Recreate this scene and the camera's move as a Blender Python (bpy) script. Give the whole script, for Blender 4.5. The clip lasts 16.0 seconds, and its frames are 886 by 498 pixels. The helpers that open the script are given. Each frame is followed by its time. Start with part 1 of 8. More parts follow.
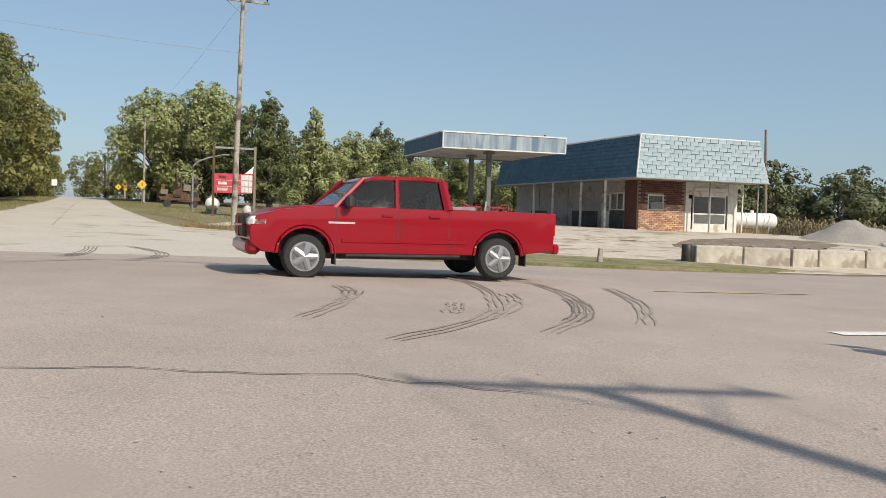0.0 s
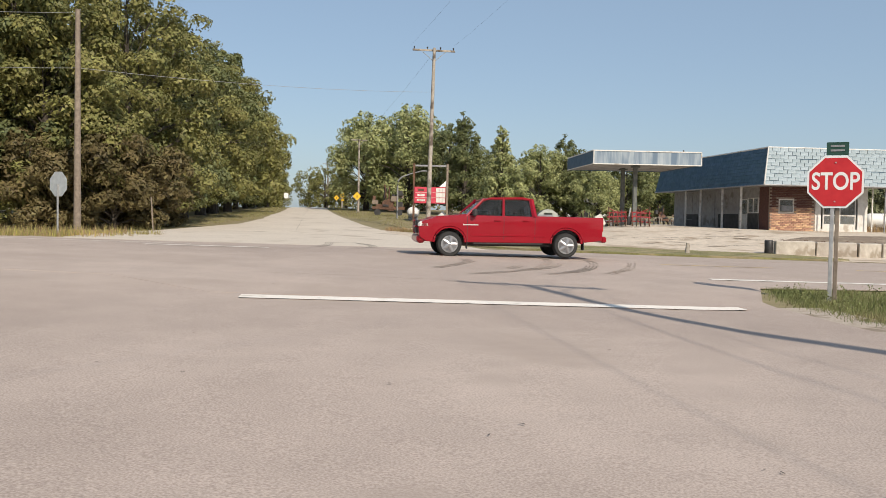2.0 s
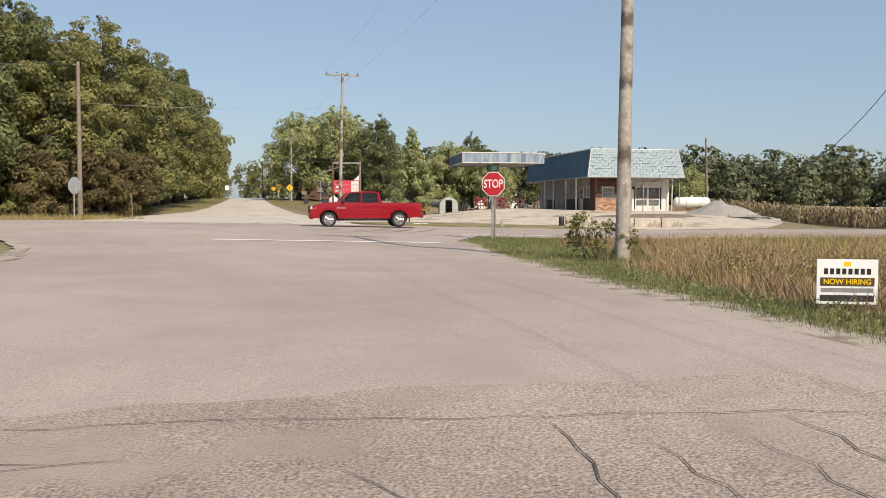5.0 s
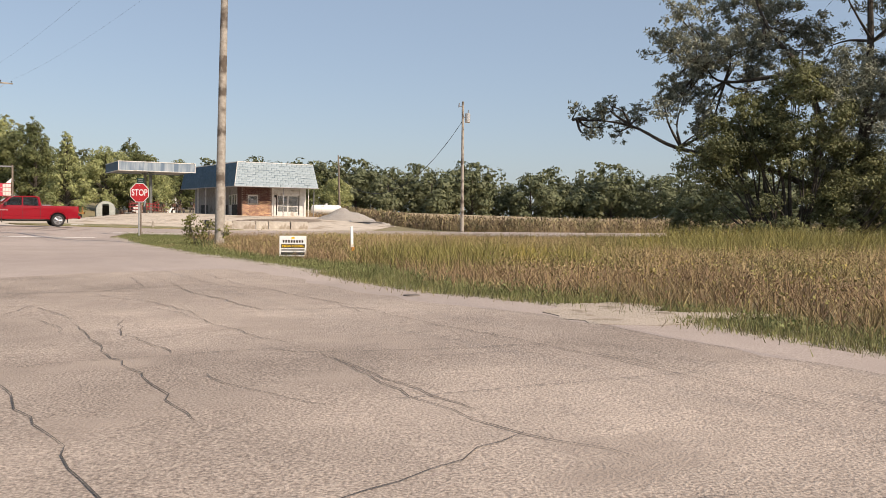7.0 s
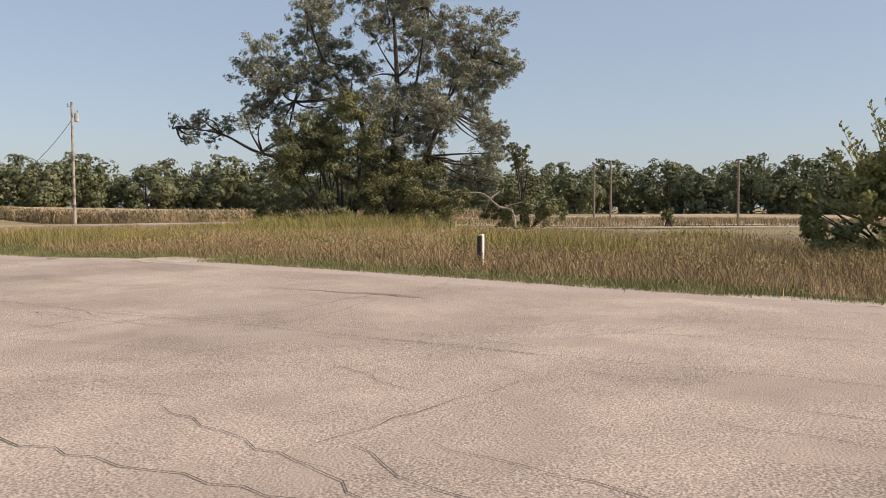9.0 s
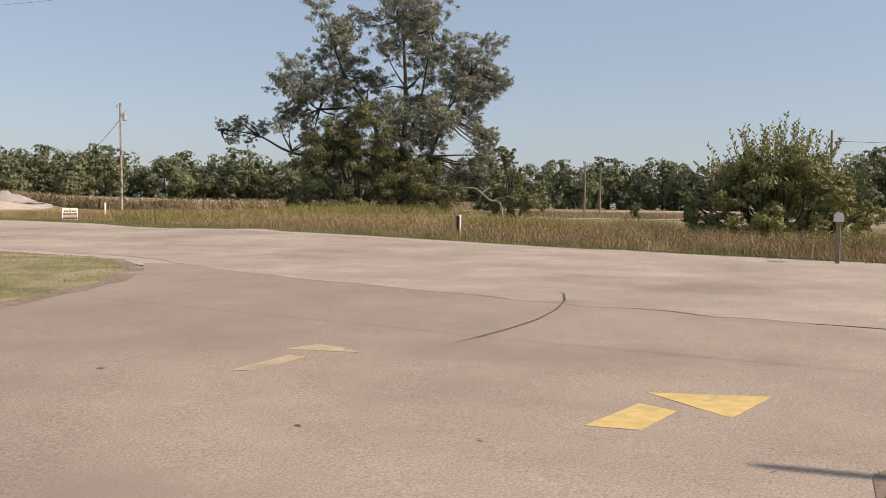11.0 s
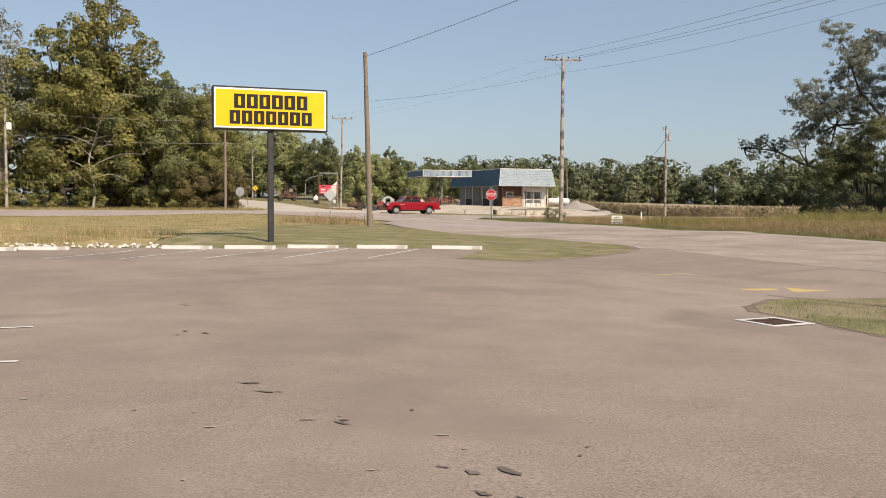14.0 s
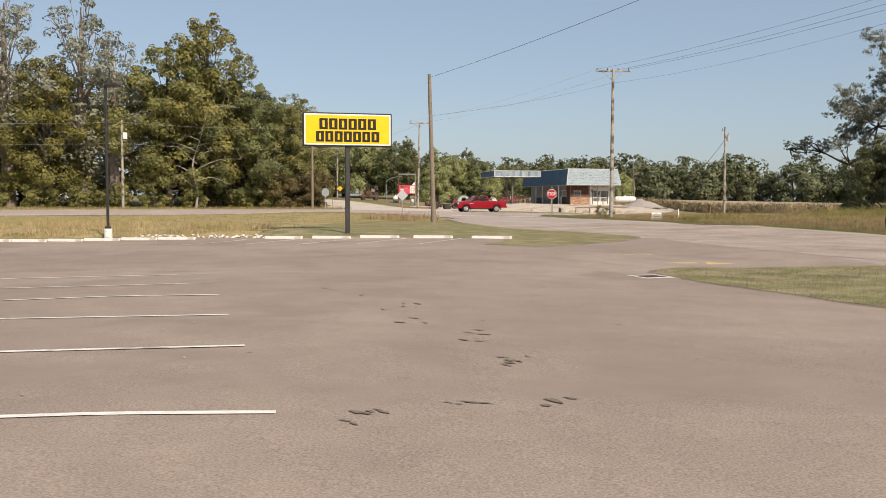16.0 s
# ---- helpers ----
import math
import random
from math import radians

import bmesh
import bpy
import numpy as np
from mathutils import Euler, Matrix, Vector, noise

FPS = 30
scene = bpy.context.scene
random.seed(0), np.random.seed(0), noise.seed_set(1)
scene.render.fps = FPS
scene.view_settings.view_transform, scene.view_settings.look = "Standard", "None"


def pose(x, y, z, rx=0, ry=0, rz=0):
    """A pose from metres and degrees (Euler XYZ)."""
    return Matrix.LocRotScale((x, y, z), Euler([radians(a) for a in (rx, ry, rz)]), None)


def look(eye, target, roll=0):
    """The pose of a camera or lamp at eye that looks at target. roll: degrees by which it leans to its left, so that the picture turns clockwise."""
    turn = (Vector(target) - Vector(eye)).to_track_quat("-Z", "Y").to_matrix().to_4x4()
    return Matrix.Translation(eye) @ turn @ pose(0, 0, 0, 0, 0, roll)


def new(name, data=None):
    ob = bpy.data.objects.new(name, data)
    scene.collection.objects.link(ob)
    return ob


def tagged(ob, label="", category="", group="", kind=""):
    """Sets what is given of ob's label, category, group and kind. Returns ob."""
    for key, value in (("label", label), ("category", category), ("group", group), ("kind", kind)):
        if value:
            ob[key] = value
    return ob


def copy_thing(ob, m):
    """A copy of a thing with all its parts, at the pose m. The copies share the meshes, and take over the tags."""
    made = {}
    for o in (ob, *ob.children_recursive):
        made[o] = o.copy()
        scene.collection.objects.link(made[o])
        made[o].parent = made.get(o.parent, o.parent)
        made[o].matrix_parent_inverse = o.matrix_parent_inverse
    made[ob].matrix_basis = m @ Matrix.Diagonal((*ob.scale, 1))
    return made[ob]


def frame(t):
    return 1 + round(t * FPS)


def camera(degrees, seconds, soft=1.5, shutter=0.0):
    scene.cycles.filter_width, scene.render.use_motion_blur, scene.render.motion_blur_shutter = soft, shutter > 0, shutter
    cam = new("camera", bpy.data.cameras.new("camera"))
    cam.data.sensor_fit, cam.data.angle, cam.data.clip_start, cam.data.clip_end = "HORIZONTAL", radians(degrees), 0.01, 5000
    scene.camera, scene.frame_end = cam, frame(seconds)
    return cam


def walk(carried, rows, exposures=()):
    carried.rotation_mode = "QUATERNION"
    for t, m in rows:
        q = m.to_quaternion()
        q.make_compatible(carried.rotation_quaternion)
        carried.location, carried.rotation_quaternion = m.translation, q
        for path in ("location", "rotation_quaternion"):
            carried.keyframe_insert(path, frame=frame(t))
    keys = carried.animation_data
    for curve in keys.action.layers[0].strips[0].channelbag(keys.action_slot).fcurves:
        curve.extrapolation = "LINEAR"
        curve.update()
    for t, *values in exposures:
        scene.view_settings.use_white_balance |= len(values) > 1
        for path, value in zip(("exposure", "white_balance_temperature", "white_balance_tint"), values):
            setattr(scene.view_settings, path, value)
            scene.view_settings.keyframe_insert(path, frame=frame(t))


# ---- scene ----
cam = camera(53.4, 16.0, 0.8)
METRES, EYE, TILT, LEAN, TURN = 88.235, 1.5, -1.53, 0.0, 0.0
PATH = [
    (0, (-1.719, -0.877, 1.367), (-1.789, 1.12, 1.295), 1.7),
    (0.5, (-1.093, -3.657, 1.402), (-1.414, -1.684, 1.321), 2.1),
    (1, (-0.135, -6.164, 1.421), (-0.58, -4.216, 1.332), 1.6),
    (1.5, (0.9, -8.67, 1.403), (0.417, -6.73, 1.339), 1.4),
    (2, (2.096, -11.372, 1.415), (1.571, -9.443, 1.344), 1.0),
    (2.5, (3.347, -13.799, 1.432), (2.798, -11.877, 1.352), 1.1),
    (3, (4.672, -16.582, 1.455), (4.132, -14.659, 1.362), 0.8),
    (3.2, (5.176, -17.673, 1.469), (4.645, -15.747, 1.375), 0.8),
    (5.3, (10.391, -29.916, 1.307), (10.052, -27.947, 1.21), 0.1),
    (5.5, (10.754, -31.148, 1.305), (10.467, -29.171, 1.208), 0.1),
    (6, (11.615, -34.257, 1.321), (11.505, -32.262, 1.226), 0.2),
    (6.5, (12.172, -37.344, 1.312), (12.277, -35.349, 1.22), 0.4),
    (7, (12.418, -40.23, 1.294), (12.755, -38.26, 1.218), 0.9),
    (7.5, (12.3, -42.967, 1.28), (12.863, -41.049, 1.216), 1.3),
    (8, (11.866, -45.966, 1.284), (12.645, -44.124, 1.226), 1.1),
    (8.5, (11.204, -48.824, 1.341), (12.196, -47.089, 1.251), -0.5),
    (8.7, (10.755, -49.877, 1.367), (11.829, -48.192, 1.275), -0.4),
    (10.8, (4.751, -59.932, 1.189), (5.924, -58.315, 1.097), 0.6),
    (11, (4.326, -60.788, 1.194), (5.426, -59.12, 1.089), 0.8),
    (11.5, (3.265, -63.036, 1.257), (4.145, -61.245, 1.121), 1.4),
    (12, (2.657, -65.379, 1.339), (3.3, -63.49, 1.199), 1.2),
    (12.5, (2.34, -67.648, 1.399), (2.79, -65.704, 1.259), 0.6),
    (13, (2.201, -70.033, 1.451), (2.463, -68.054, 1.317), 0.3),
    (13.5, (2.336, -72.352, 1.486), (2.412, -70.357, 1.373), 0.7),
    (14, (2.709, -74.73, 1.497), (2.652, -72.734, 1.391), 0.4),
    (14.5, (3.258, -76.978, 1.501), (3.116, -74.986, 1.397), 0.3),
    (15, (3.821, -79.024, 1.521), (3.632, -77.036, 1.415), 0.1),
    (15.5, (4.374, -80.977, 1.536), (4.152, -78.992, 1.427), 0.1),
    (16, (4.882, -82.644, 1.547), (4.636, -80.663, 1.437), 0.1),
]
EXPOSURES = [(0, -0.09, 6500, 6), (0.5, -0.15, 6550, 7), (1.5, -0.07, 6650, 9), (5.5, 0.0, 6850, 12), (8.5, 0.1, 7250, 17), (11, 0.09, 7250, 17), (12.5, 0.02, 7100, 13), (16, 0.0, 7100, 13)]
walk(cam, [(t, look(eye, target, roll)) for t, eye, target, roll in PATH], EXPOSURES)

# ---- light ----
SUN_TO = Vector((0.672, -0.740, 0.0)).normalized()
SUN_EL = radians(38.2)
world = bpy.data.worlds.new("sky")
scene.world = world
world.use_nodes = True
wn = world.node_tree.nodes
sky = wn.new("ShaderNodeTexSky")
sky.sky_type = "NISHITA"
sky.sun_disc = False
sky.sun_elevation = SUN_EL
sky.sun_rotation = math.atan2(SUN_TO.x, SUN_TO.y)
sky.air_density, sky.dust_density, sky.ozone_density, sky.altitude = 0.95, 1.3, 2.0, 200
wn["Background"].inputs[1].default_value = 0.108
haze = wn.new("ShaderNodeMix")
haze.data_type = "RGBA"
haze.inputs[0].default_value, haze.inputs[7].default_value = 0.43, (4.05, 5.45, 7.15, 1)
world.node_tree.links.new(sky.outputs[0], haze.inputs[6])
world.node_tree.links.new(haze.outputs[2], wn["Background"].inputs[0])
sun_data = bpy.data.lights.new("sun", "SUN")
sun_data.energy, sun_data.angle, sun_data.color = 4.7, radians(0.5), (1.0, 0.90, 0.77)
sun = new("sun", sun_data)
sun.matrix_world = look((0, 0, 60), Vector((0, 0, 60)) - Vector((SUN_TO.x * math.cos(SUN_EL), SUN_TO.y * math.cos(SUN_EL), math.sin(SUN_EL))))


# ---- materials ----
def surf(name, c1, c2, rough=0.8, scale=4.0, big=0.3, bump=0.2, metal=0.0, vary=0.0, c3=None, spots=0.0, island=False, dist=0.02, mottle=0.0):
    """A surface of two tones at two scales of noise, with fine relief, a third tone in patches, and a change from piece to piece."""
    m = bpy.data.materials.new(name)
    m.use_nodes = True
    t = m.node_tree
    n, l = t.nodes, t.links
    b = n["Principled BSDF"]
    b.inputs["Roughness"].default_value = rough
    b.inputs["Metallic"].default_value = metal
    co = n.new("ShaderNodeTexCoord")
    n1, n2 = n.new("ShaderNodeTexNoise"), n.new("ShaderNodeTexNoise")
    n1.inputs["Scale"].default_value, n1.inputs["Detail"].default_value = scale, 5
    n2.inputs["Scale"].default_value, n2.inputs["Detail"].default_value = big, 4
    l.new(co.outputs["Object"], n1.inputs["Vector"])
    l.new(co.outputs["Object"], n2.inputs["Vector"])
    add = n.new("ShaderNodeMath")
    add.operation = "MULTIPLY_ADD"
    l.new(n1.outputs["Fac"], add.inputs[0])
    add.inputs[1].default_value = 0.68
    half = n.new("ShaderNodeMath")
    half.operation = "MULTIPLY"
    half.inputs[1].default_value = 0.32
    l.new(n2.outputs["Fac"], half.inputs[0])
    l.new(half.outputs[0], add.inputs[2])
    ramp = n.new("ShaderNodeMapRange")
    ramp.inputs["From Min"].default_value, ramp.inputs["From Max"].default_value = 0.36, 0.64
    l.new(add.outputs[0], ramp.inputs["Value"])
    mix = n.new("ShaderNodeMix")
    mix.data_type = "RGBA"
    l.new(ramp.outputs[0], mix.inputs[0])
    mix.inputs[6].default_value, mix.inputs[7].default_value = (*c1, 1), (*c2, 1)
    out = mix.outputs[2]
    if c3:
        n3 = n.new("ShaderNodeTexNoise")
        n3.inputs["Scale"].default_value, n3.inputs["Detail"].default_value = big * 2.3, 6
        l.new(co.outputs["Object"], n3.inputs["Vector"])
        r3 = n.new("ShaderNodeMapRange")
        r3.inputs["From Min"].default_value, r3.inputs["From Max"].default_value = 0.62 - spots * 0.25, 0.70 - spots * 0.2
        l.new(n3.outputs["Fac"], r3.inputs["Value"])
        mx = n.new("ShaderNodeMix")
        mx.data_type = "RGBA"
        l.new(r3.outputs[0], mx.inputs[0])
        l.new(out, mx.inputs[6])
        mx.inputs[7].default_value = (*c3, 1)
        out = mx.outputs[2]
    if mottle:
        n4, r4, h4 = n.new("ShaderNodeTexNoise"), n.new("ShaderNodeMapRange"), n.new("ShaderNodeHueSaturation")
        n4.inputs["Scale"].default_value, n4.inputs["Detail"].default_value, n4.inputs["Roughness"].default_value = 0.9, 9, 0.68
        r4.inputs["From Min"].default_value, r4.inputs["From Max"].default_value = 0.34, 0.66
        r4.inputs["To Min"].default_value, r4.inputs["To Max"].default_value = 1 - mottle, 1 + mottle
        l.new(co.outputs["Object"], n4.inputs["Vector"])
        l.new(n4.outputs["Fac"], r4.inputs["Value"])
        l.new(r4.outputs[0], h4.inputs["Value"])
        l.new(out, h4.inputs["Color"])
        out = h4.outputs[0]
    if vary:
        info = n.new("ShaderNodeNewGeometry" if island else "ShaderNodeObjectInfo")
        hs = n.new("ShaderNodeHueSaturation")
        mr = n.new("ShaderNodeMapRange")
        mr.inputs["To Min"].default_value, mr.inputs["To Max"].default_value = 1 - vary, 1 + vary
        l.new(info.outputs["Random Per Island" if island else "Random"], mr.inputs["Value"])
        l.new(mr.outputs[0], hs.inputs["Value"])
        hu = n.new("ShaderNodeMapRange")
        hu.inputs["To Min"].default_value, hu.inputs["To Max"].default_value = 0.5 - vary * 0.05, 0.5 + vary * 0.05
        l.new(info.outputs["Random Per Island" if island else "Random"], hu.inputs["Value"])
        l.new(hu.outputs[0], hs.inputs["Hue"])
        l.new(out, hs.inputs["Color"])
        out = hs.outputs[0]
    l.new(out, b.inputs["Base Color"])
    if bump:
        bp = n.new("ShaderNodeBump")
        bp.inputs["Strength"].default_value, bp.inputs["Distance"].default_value = bump, dist
        l.new(n1.outputs["Fac"], bp.inputs["Height"])
        l.new(bp.outputs[0], b.inputs["Normal"])
    return m


def leafy(name, c1, c2, vary=0.24):
    """Leaves that let some light through, each clump a little different."""
    m = surf(name, c1, c2, 0.55, 0.9, 0.25, 0, 0, vary, island=True)
    n, l = m.node_tree.nodes, m.node_tree.links
    b = n["Principled BSDF"]
    b.inputs["Specular IOR Level"].default_value = 0.25
    tr, mx = n.new("ShaderNodeBsdfTranslucent"), n.new("ShaderNodeMixShader")
    l.new(b.inputs["Base Color"].links[0].from_socket, tr.inputs["Color"])
    mx.inputs[0].default_value = 0.22
    l.new(b.outputs[0], mx.inputs[1])
    l.new(tr.outputs[0], mx.inputs[2])
    l.new(mx.outputs[0], n["Material Output"].inputs[0])
    return m


def glassy(name, tint, rough=0.05):
    m = bpy.data.materials.new(name)
    m.use_nodes = True
    b = m.node_tree.nodes["Principled BSDF"]
    b.inputs["Base Color"].default_value = (*tint, 1)
    b.inputs["Roughness"].default_value = rough
    b.inputs["Transmission Weight"].default_value = 0.85
    b.inputs["IOR"].default_value = 1.45
    return m


ASPHALT = surf("pale_worn_asphalt", (0.286, 0.227, 0.193), (0.522, 0.433, 0.377), 0.92, 60, 0.11, 0.45, c3=(0.389, 0.317, 0.271), spots=0.28, dist=0.008, mottle=0.06)
CHIPSEAL = surf("old_chip_sealed_asphalt", (0.19, 0.15, 0.122), (0.565, 0.463, 0.381), 0.95, 48, 0.3, 0.9, c3=(0.372, 0.300, 0.245), spots=0.3, dist=0.018, mottle=0.11)
LOT = surf("parking_lot_asphalt", (0.214, 0.164, 0.130), (0.413, 0.330, 0.265), 0.92, 62, 0.13, 0.45, c3=(0.275, 0.216, 0.173), spots=0.34, dist=0.008, mottle=0.10)
NROAD = surf("bleached_concrete_road", (0.50, 0.435, 0.365), (0.64, 0.57, 0.48), 0.9, 12, 0.2, 0.4, c3=(0.42, 0.355, 0.285), spots=0.15)
FORECOURT = surf("cracked_forecourt_concrete", (0.480, 0.407, 0.326), (0.641, 0.550, 0.445), 0.92, 3.5, 0.22, 0.4, c3=(0.378, 0.297, 0.217), spots=0.35)
GRAVEL = surf("pale_limestone_gravel", (0.42, 0.38, 0.33), (0.60, 0.55, 0.48), 0.95, 25, 0.8, 1.0)
WASHOUT = surf("washed_out_tan_gravel", (0.36, 0.295, 0.23), (0.56, 0.47, 0.38), 0.95, 30, 0.9, 1.0, c3=(0.27, 0.215, 0.155), spots=0.3, dist=0.03)
PILE = surf("grey_gravel", (0.30, 0.27, 0.24), (0.43, 0.39, 0.345), 0.95, 14, 0.8, 1.0, dist=0.08)
CRACK = surf("tar_and_crack", (0.07, 0.059, 0.05), (0.12, 0.102, 0.088), 0.9, 15, 1)
SKID = surf("rubber_skid", (0.13, 0.108, 0.09), (0.22, 0.185, 0.155), 0.85, 3, 0.6, 0.1)
SKIDFAINT = surf("faint_rubber_smear", (0.285, 0.234, 0.194), (0.39, 0.322, 0.268), 0.88, 5, 0.8, 0.1)
POTHOLE = surf("broken_asphalt_edge", (0.121, 0.097, 0.078), (0.230, 0.186, 0.151), 0.95, 12, 1, 0.5)
PAINT_W = surf("worn_white_road_paint", (0.70, 0.67, 0.61), (0.88, 0.85, 0.79), 0.8, 12, 1.5, 0.2, c3=(0.42, 0.38, 0.33), spots=0.12)
PAINT_STOP = surf("white_stop_line_paint", (0.73, 0.68, 0.61), (0.86, 0.80, 0.74), 0.8, 30, 1.5, 0.2, c3=(0.60, 0.55, 0.48), spots=0.08)
PAINT_Y = surf("worn_yellow_road_paint", (0.53, 0.38, 0.13), (0.66, 0.49, 0.2), 0.8, 9, 1.2, 0.2, c3=(0.44, 0.325, 0.15), spots=0.33)
PAINT_FAINT = surf("nearly_worn_away_paint", (0.40, 0.31, 0.19), (0.50, 0.40, 0.26), 0.85, 9, 1.2, 0.2, c3=(0.33, 0.26, 0.2), spots=0.4)
SOIL = surf("grass_and_soil", (0.185, 0.155, 0.075), (0.285, 0.235, 0.125), 0.95, 1.6, 0.09, 0.6, c3=(0.26, 0.21, 0.115), spots=0.25, dist=0.05)
LAWN = surf("mown_lawn", (0.135, 0.13, 0.05), (0.26, 0.238, 0.1), 0.95, 9, 0.35, 0.8, c3=(0.285, 0.235, 0.135), spots=0.6, dist=0.03, mottle=0.24)
MEADOW = surf("rough_meadow_soil", (0.264, 0.211, 0.088), (0.418, 0.319, 0.152), 0.95, 5, 0.3, 0.8, c3=(0.209, 0.176, 0.064), spots=0.35, dist=0.04, mottle=0.22)
UNDERGROWTH = surf("dark_soil_under_weeds", (0.125, 0.094, 0.05), (0.205, 0.155, 0.084), 0.95, 4, 0.3, 0.8, dist=0.05, mottle=0.2)
GRASS = surf("green_grass_blades", (0.145, 0.138, 0.052), (0.25, 0.222, 0.092), 0.75, 1.2, 0.2, 0, vary=0.45, island=True)
VERGE = surf("lush_verge_blades", (0.105, 0.125, 0.038), (0.20, 0.205, 0.075), 0.75, 1.2, 0.2, 0, vary=0.4, c3=(0.24, 0.21, 0.10), spots=0.2, island=True)
LAWNBLADE = surf("mown_grass_blades", (0.14, 0.14, 0.052), (0.285, 0.262, 0.112), 0.8, 1.2, 0.3, 0, vary=0.5, c3=(0.33, 0.27, 0.155), spots=0.55, island=True)
DRYGRASS = surf("dry_grass_stalks", (0.213, 0.142, 0.074), (0.390, 0.270, 0.151), 0.8, 0.7, 0.12, 0, vary=0.4, c3=(0.181, 0.144, 0.057), spots=0.4, island=True)
MEADOWGRASS = surf("pale_meadow_grass", (0.297, 0.226, 0.113), (0.488, 0.360, 0.201), 0.8, 0.7, 0.2, 0, vary=0.4, c3=(0.212, 0.192, 0.069), spots=0.4, island=True)
GOLDGRASS = surf("golden_ripe_grass", (0.276, 0.195, 0.092), (0.460, 0.336, 0.176), 0.8, 0.7, 0.12, 0, vary=0.35, c3=(0.239, 0.198, 0.075), spots=0.35, island=True)
WEED = surf("green_yellow_weeds", (0.165, 0.15, 0.045), (0.31, 0.265, 0.085), 0.75, 0.8, 0.2, 0, vary=0.3, c3=(0.36, 0.28, 0.06), spots=0.25, island=True)
CORN = surf("ripe_corn_stalks", (0.165, 0.12, 0.065), (0.33, 0.25, 0.145), 0.75, 0.6, 0.1, 0, vary=0.5, c3=(0.13, 0.115, 0.05), spots=0.4, island=True)
FIELD = surf("ripe_field_top", (0.31, 0.235, 0.14), (0.42, 0.325, 0.205), 0.9, 1.2, 0.05, 1.0, dist=0.2)
BARK = surf("tree_bark", (0.045, 0.036, 0.029), (0.095, 0.08, 0.065), 0.9, 6, 1, 0.8, dist=0.05)
DEADWOOD = surf("bleached_dead_wood", (0.28, 0.25, 0.22), (0.42, 0.38, 0.33), 0.9, 6, 1, 0.6)
LEAF_OAK = leafy("oak_leaves", (0.130, 0.140, 0.048), (0.305, 0.284, 0.101))
LEAF_DARK = leafy("dark_leaves", (0.095, 0.116, 0.051), (0.234, 0.245, 0.100))
LEAF_LIGHT = leafy("light_maple_leaves", (0.224, 0.254, 0.111), (0.465, 0.471, 0.211))
LEAF_GOLD = leafy("yellowing_leaves", (0.129, 0.130, 0.040), (0.283, 0.249, 0.077))
LEAF_OLIVE = leafy("dull_olive_leaves", (0.092, 0.101, 0.048), (0.220, 0.222, 0.099))
LEAF_GREY = leafy("grey_green_willow_leaves", (0.159, 0.170, 0.129), (0.338, 0.345, 0.261))
LEAF_BUSH = leafy("brownish_bush_leaves", (0.095, 0.080, 0.037), (0.213, 0.167, 0.075))
LEAF_BRIGHT = leafy("yellow_green_bush_leaves", (0.167, 0.180, 0.069), (0.327, 0.311, 0.125))
LEAF_FAR = leafy("far_wood_leaves", (0.114, 0.131, 0.071), (0.192, 0.206, 0.110), 0.18)
POLEWOOD = surf("weathered_pole_wood", (0.295, 0.260, 0.218), (0.435, 0.392, 0.339), 0.9, 9, 0.6, 0.8, c3=(0.12, 0.095, 0.075), spots=0.5)
POLEBROWN = surf("brown_pole_wood", (0.165, 0.13, 0.10), (0.275, 0.225, 0.178), 0.9, 7, 0.6, 0.6)
GALV = surf("galvanised_steel", (0.42, 0.42, 0.42), (0.58, 0.58, 0.57), 0.5, 8, 1, 0.05, 0.6)
STEEL = surf("dull_grey_steel", (0.23, 0.23, 0.24), (0.34, 0.34, 0.34), 0.55, 6, 1, 0.1, 0.4)
DARKMETAL = surf("black_painted_steel", (0.018, 0.018, 0.02), (0.045, 0.042, 0.04), 0.5, 6, 1, 0.1)
RUST = surf("rusty_steel", (0.075, 0.042, 0.03), (0.17, 0.09, 0.055), 0.9, 5, 0.9, 0.4)
WIRE = surf("black_cable", (0.025, 0.025, 0.027), (0.04, 0.04, 0.04), 0.7, 4, 1, 0)
SIGNRED = surf("stop_sign_red", (0.50, 0.018, 0.025), (0.60, 0.03, 0.035), 0.4, 5, 1, 0.02)
SIGNWHITE = surf("white_sign_sheet", (0.76, 0.76, 0.75), (0.84, 0.84, 0.83), 0.5, 6, 1, 0.02)
SIGNBACK = surf("bare_aluminium_sign_back", (0.50, 0.52, 0.53), (0.62, 0.64, 0.64), 0.45, 6, 1, 0.02, 0.5)
SIGNYEL = surf("yellow_warning_sign", (0.72, 0.42, 0.02), (0.80, 0.50, 0.04), 0.45, 5, 1, 0.02)
STOREYEL = surf("bright_yellow_sign_face", (0.80, 0.515, 0.004), (0.85, 0.57, 0.008), 0.35, 3, 0.6, 0.0)
INK = surf("dark_brown_lettering", (0.012, 0.006, 0.003), (0.02, 0.011, 0.006), 0.75, 5, 1, 0)
PRICERED = surf("faded_red_sign", (0.48, 0.03, 0.06), (0.60, 0.06, 0.095), 0.5, 3, 1, 0.02)
ORANGE = surf("orange_paint", (0.62, 0.20, 0.02), (0.72, 0.28, 0.03), 0.5, 5, 1, 0.05)
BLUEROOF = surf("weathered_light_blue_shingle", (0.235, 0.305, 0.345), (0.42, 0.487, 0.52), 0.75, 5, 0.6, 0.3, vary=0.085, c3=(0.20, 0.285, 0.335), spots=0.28)
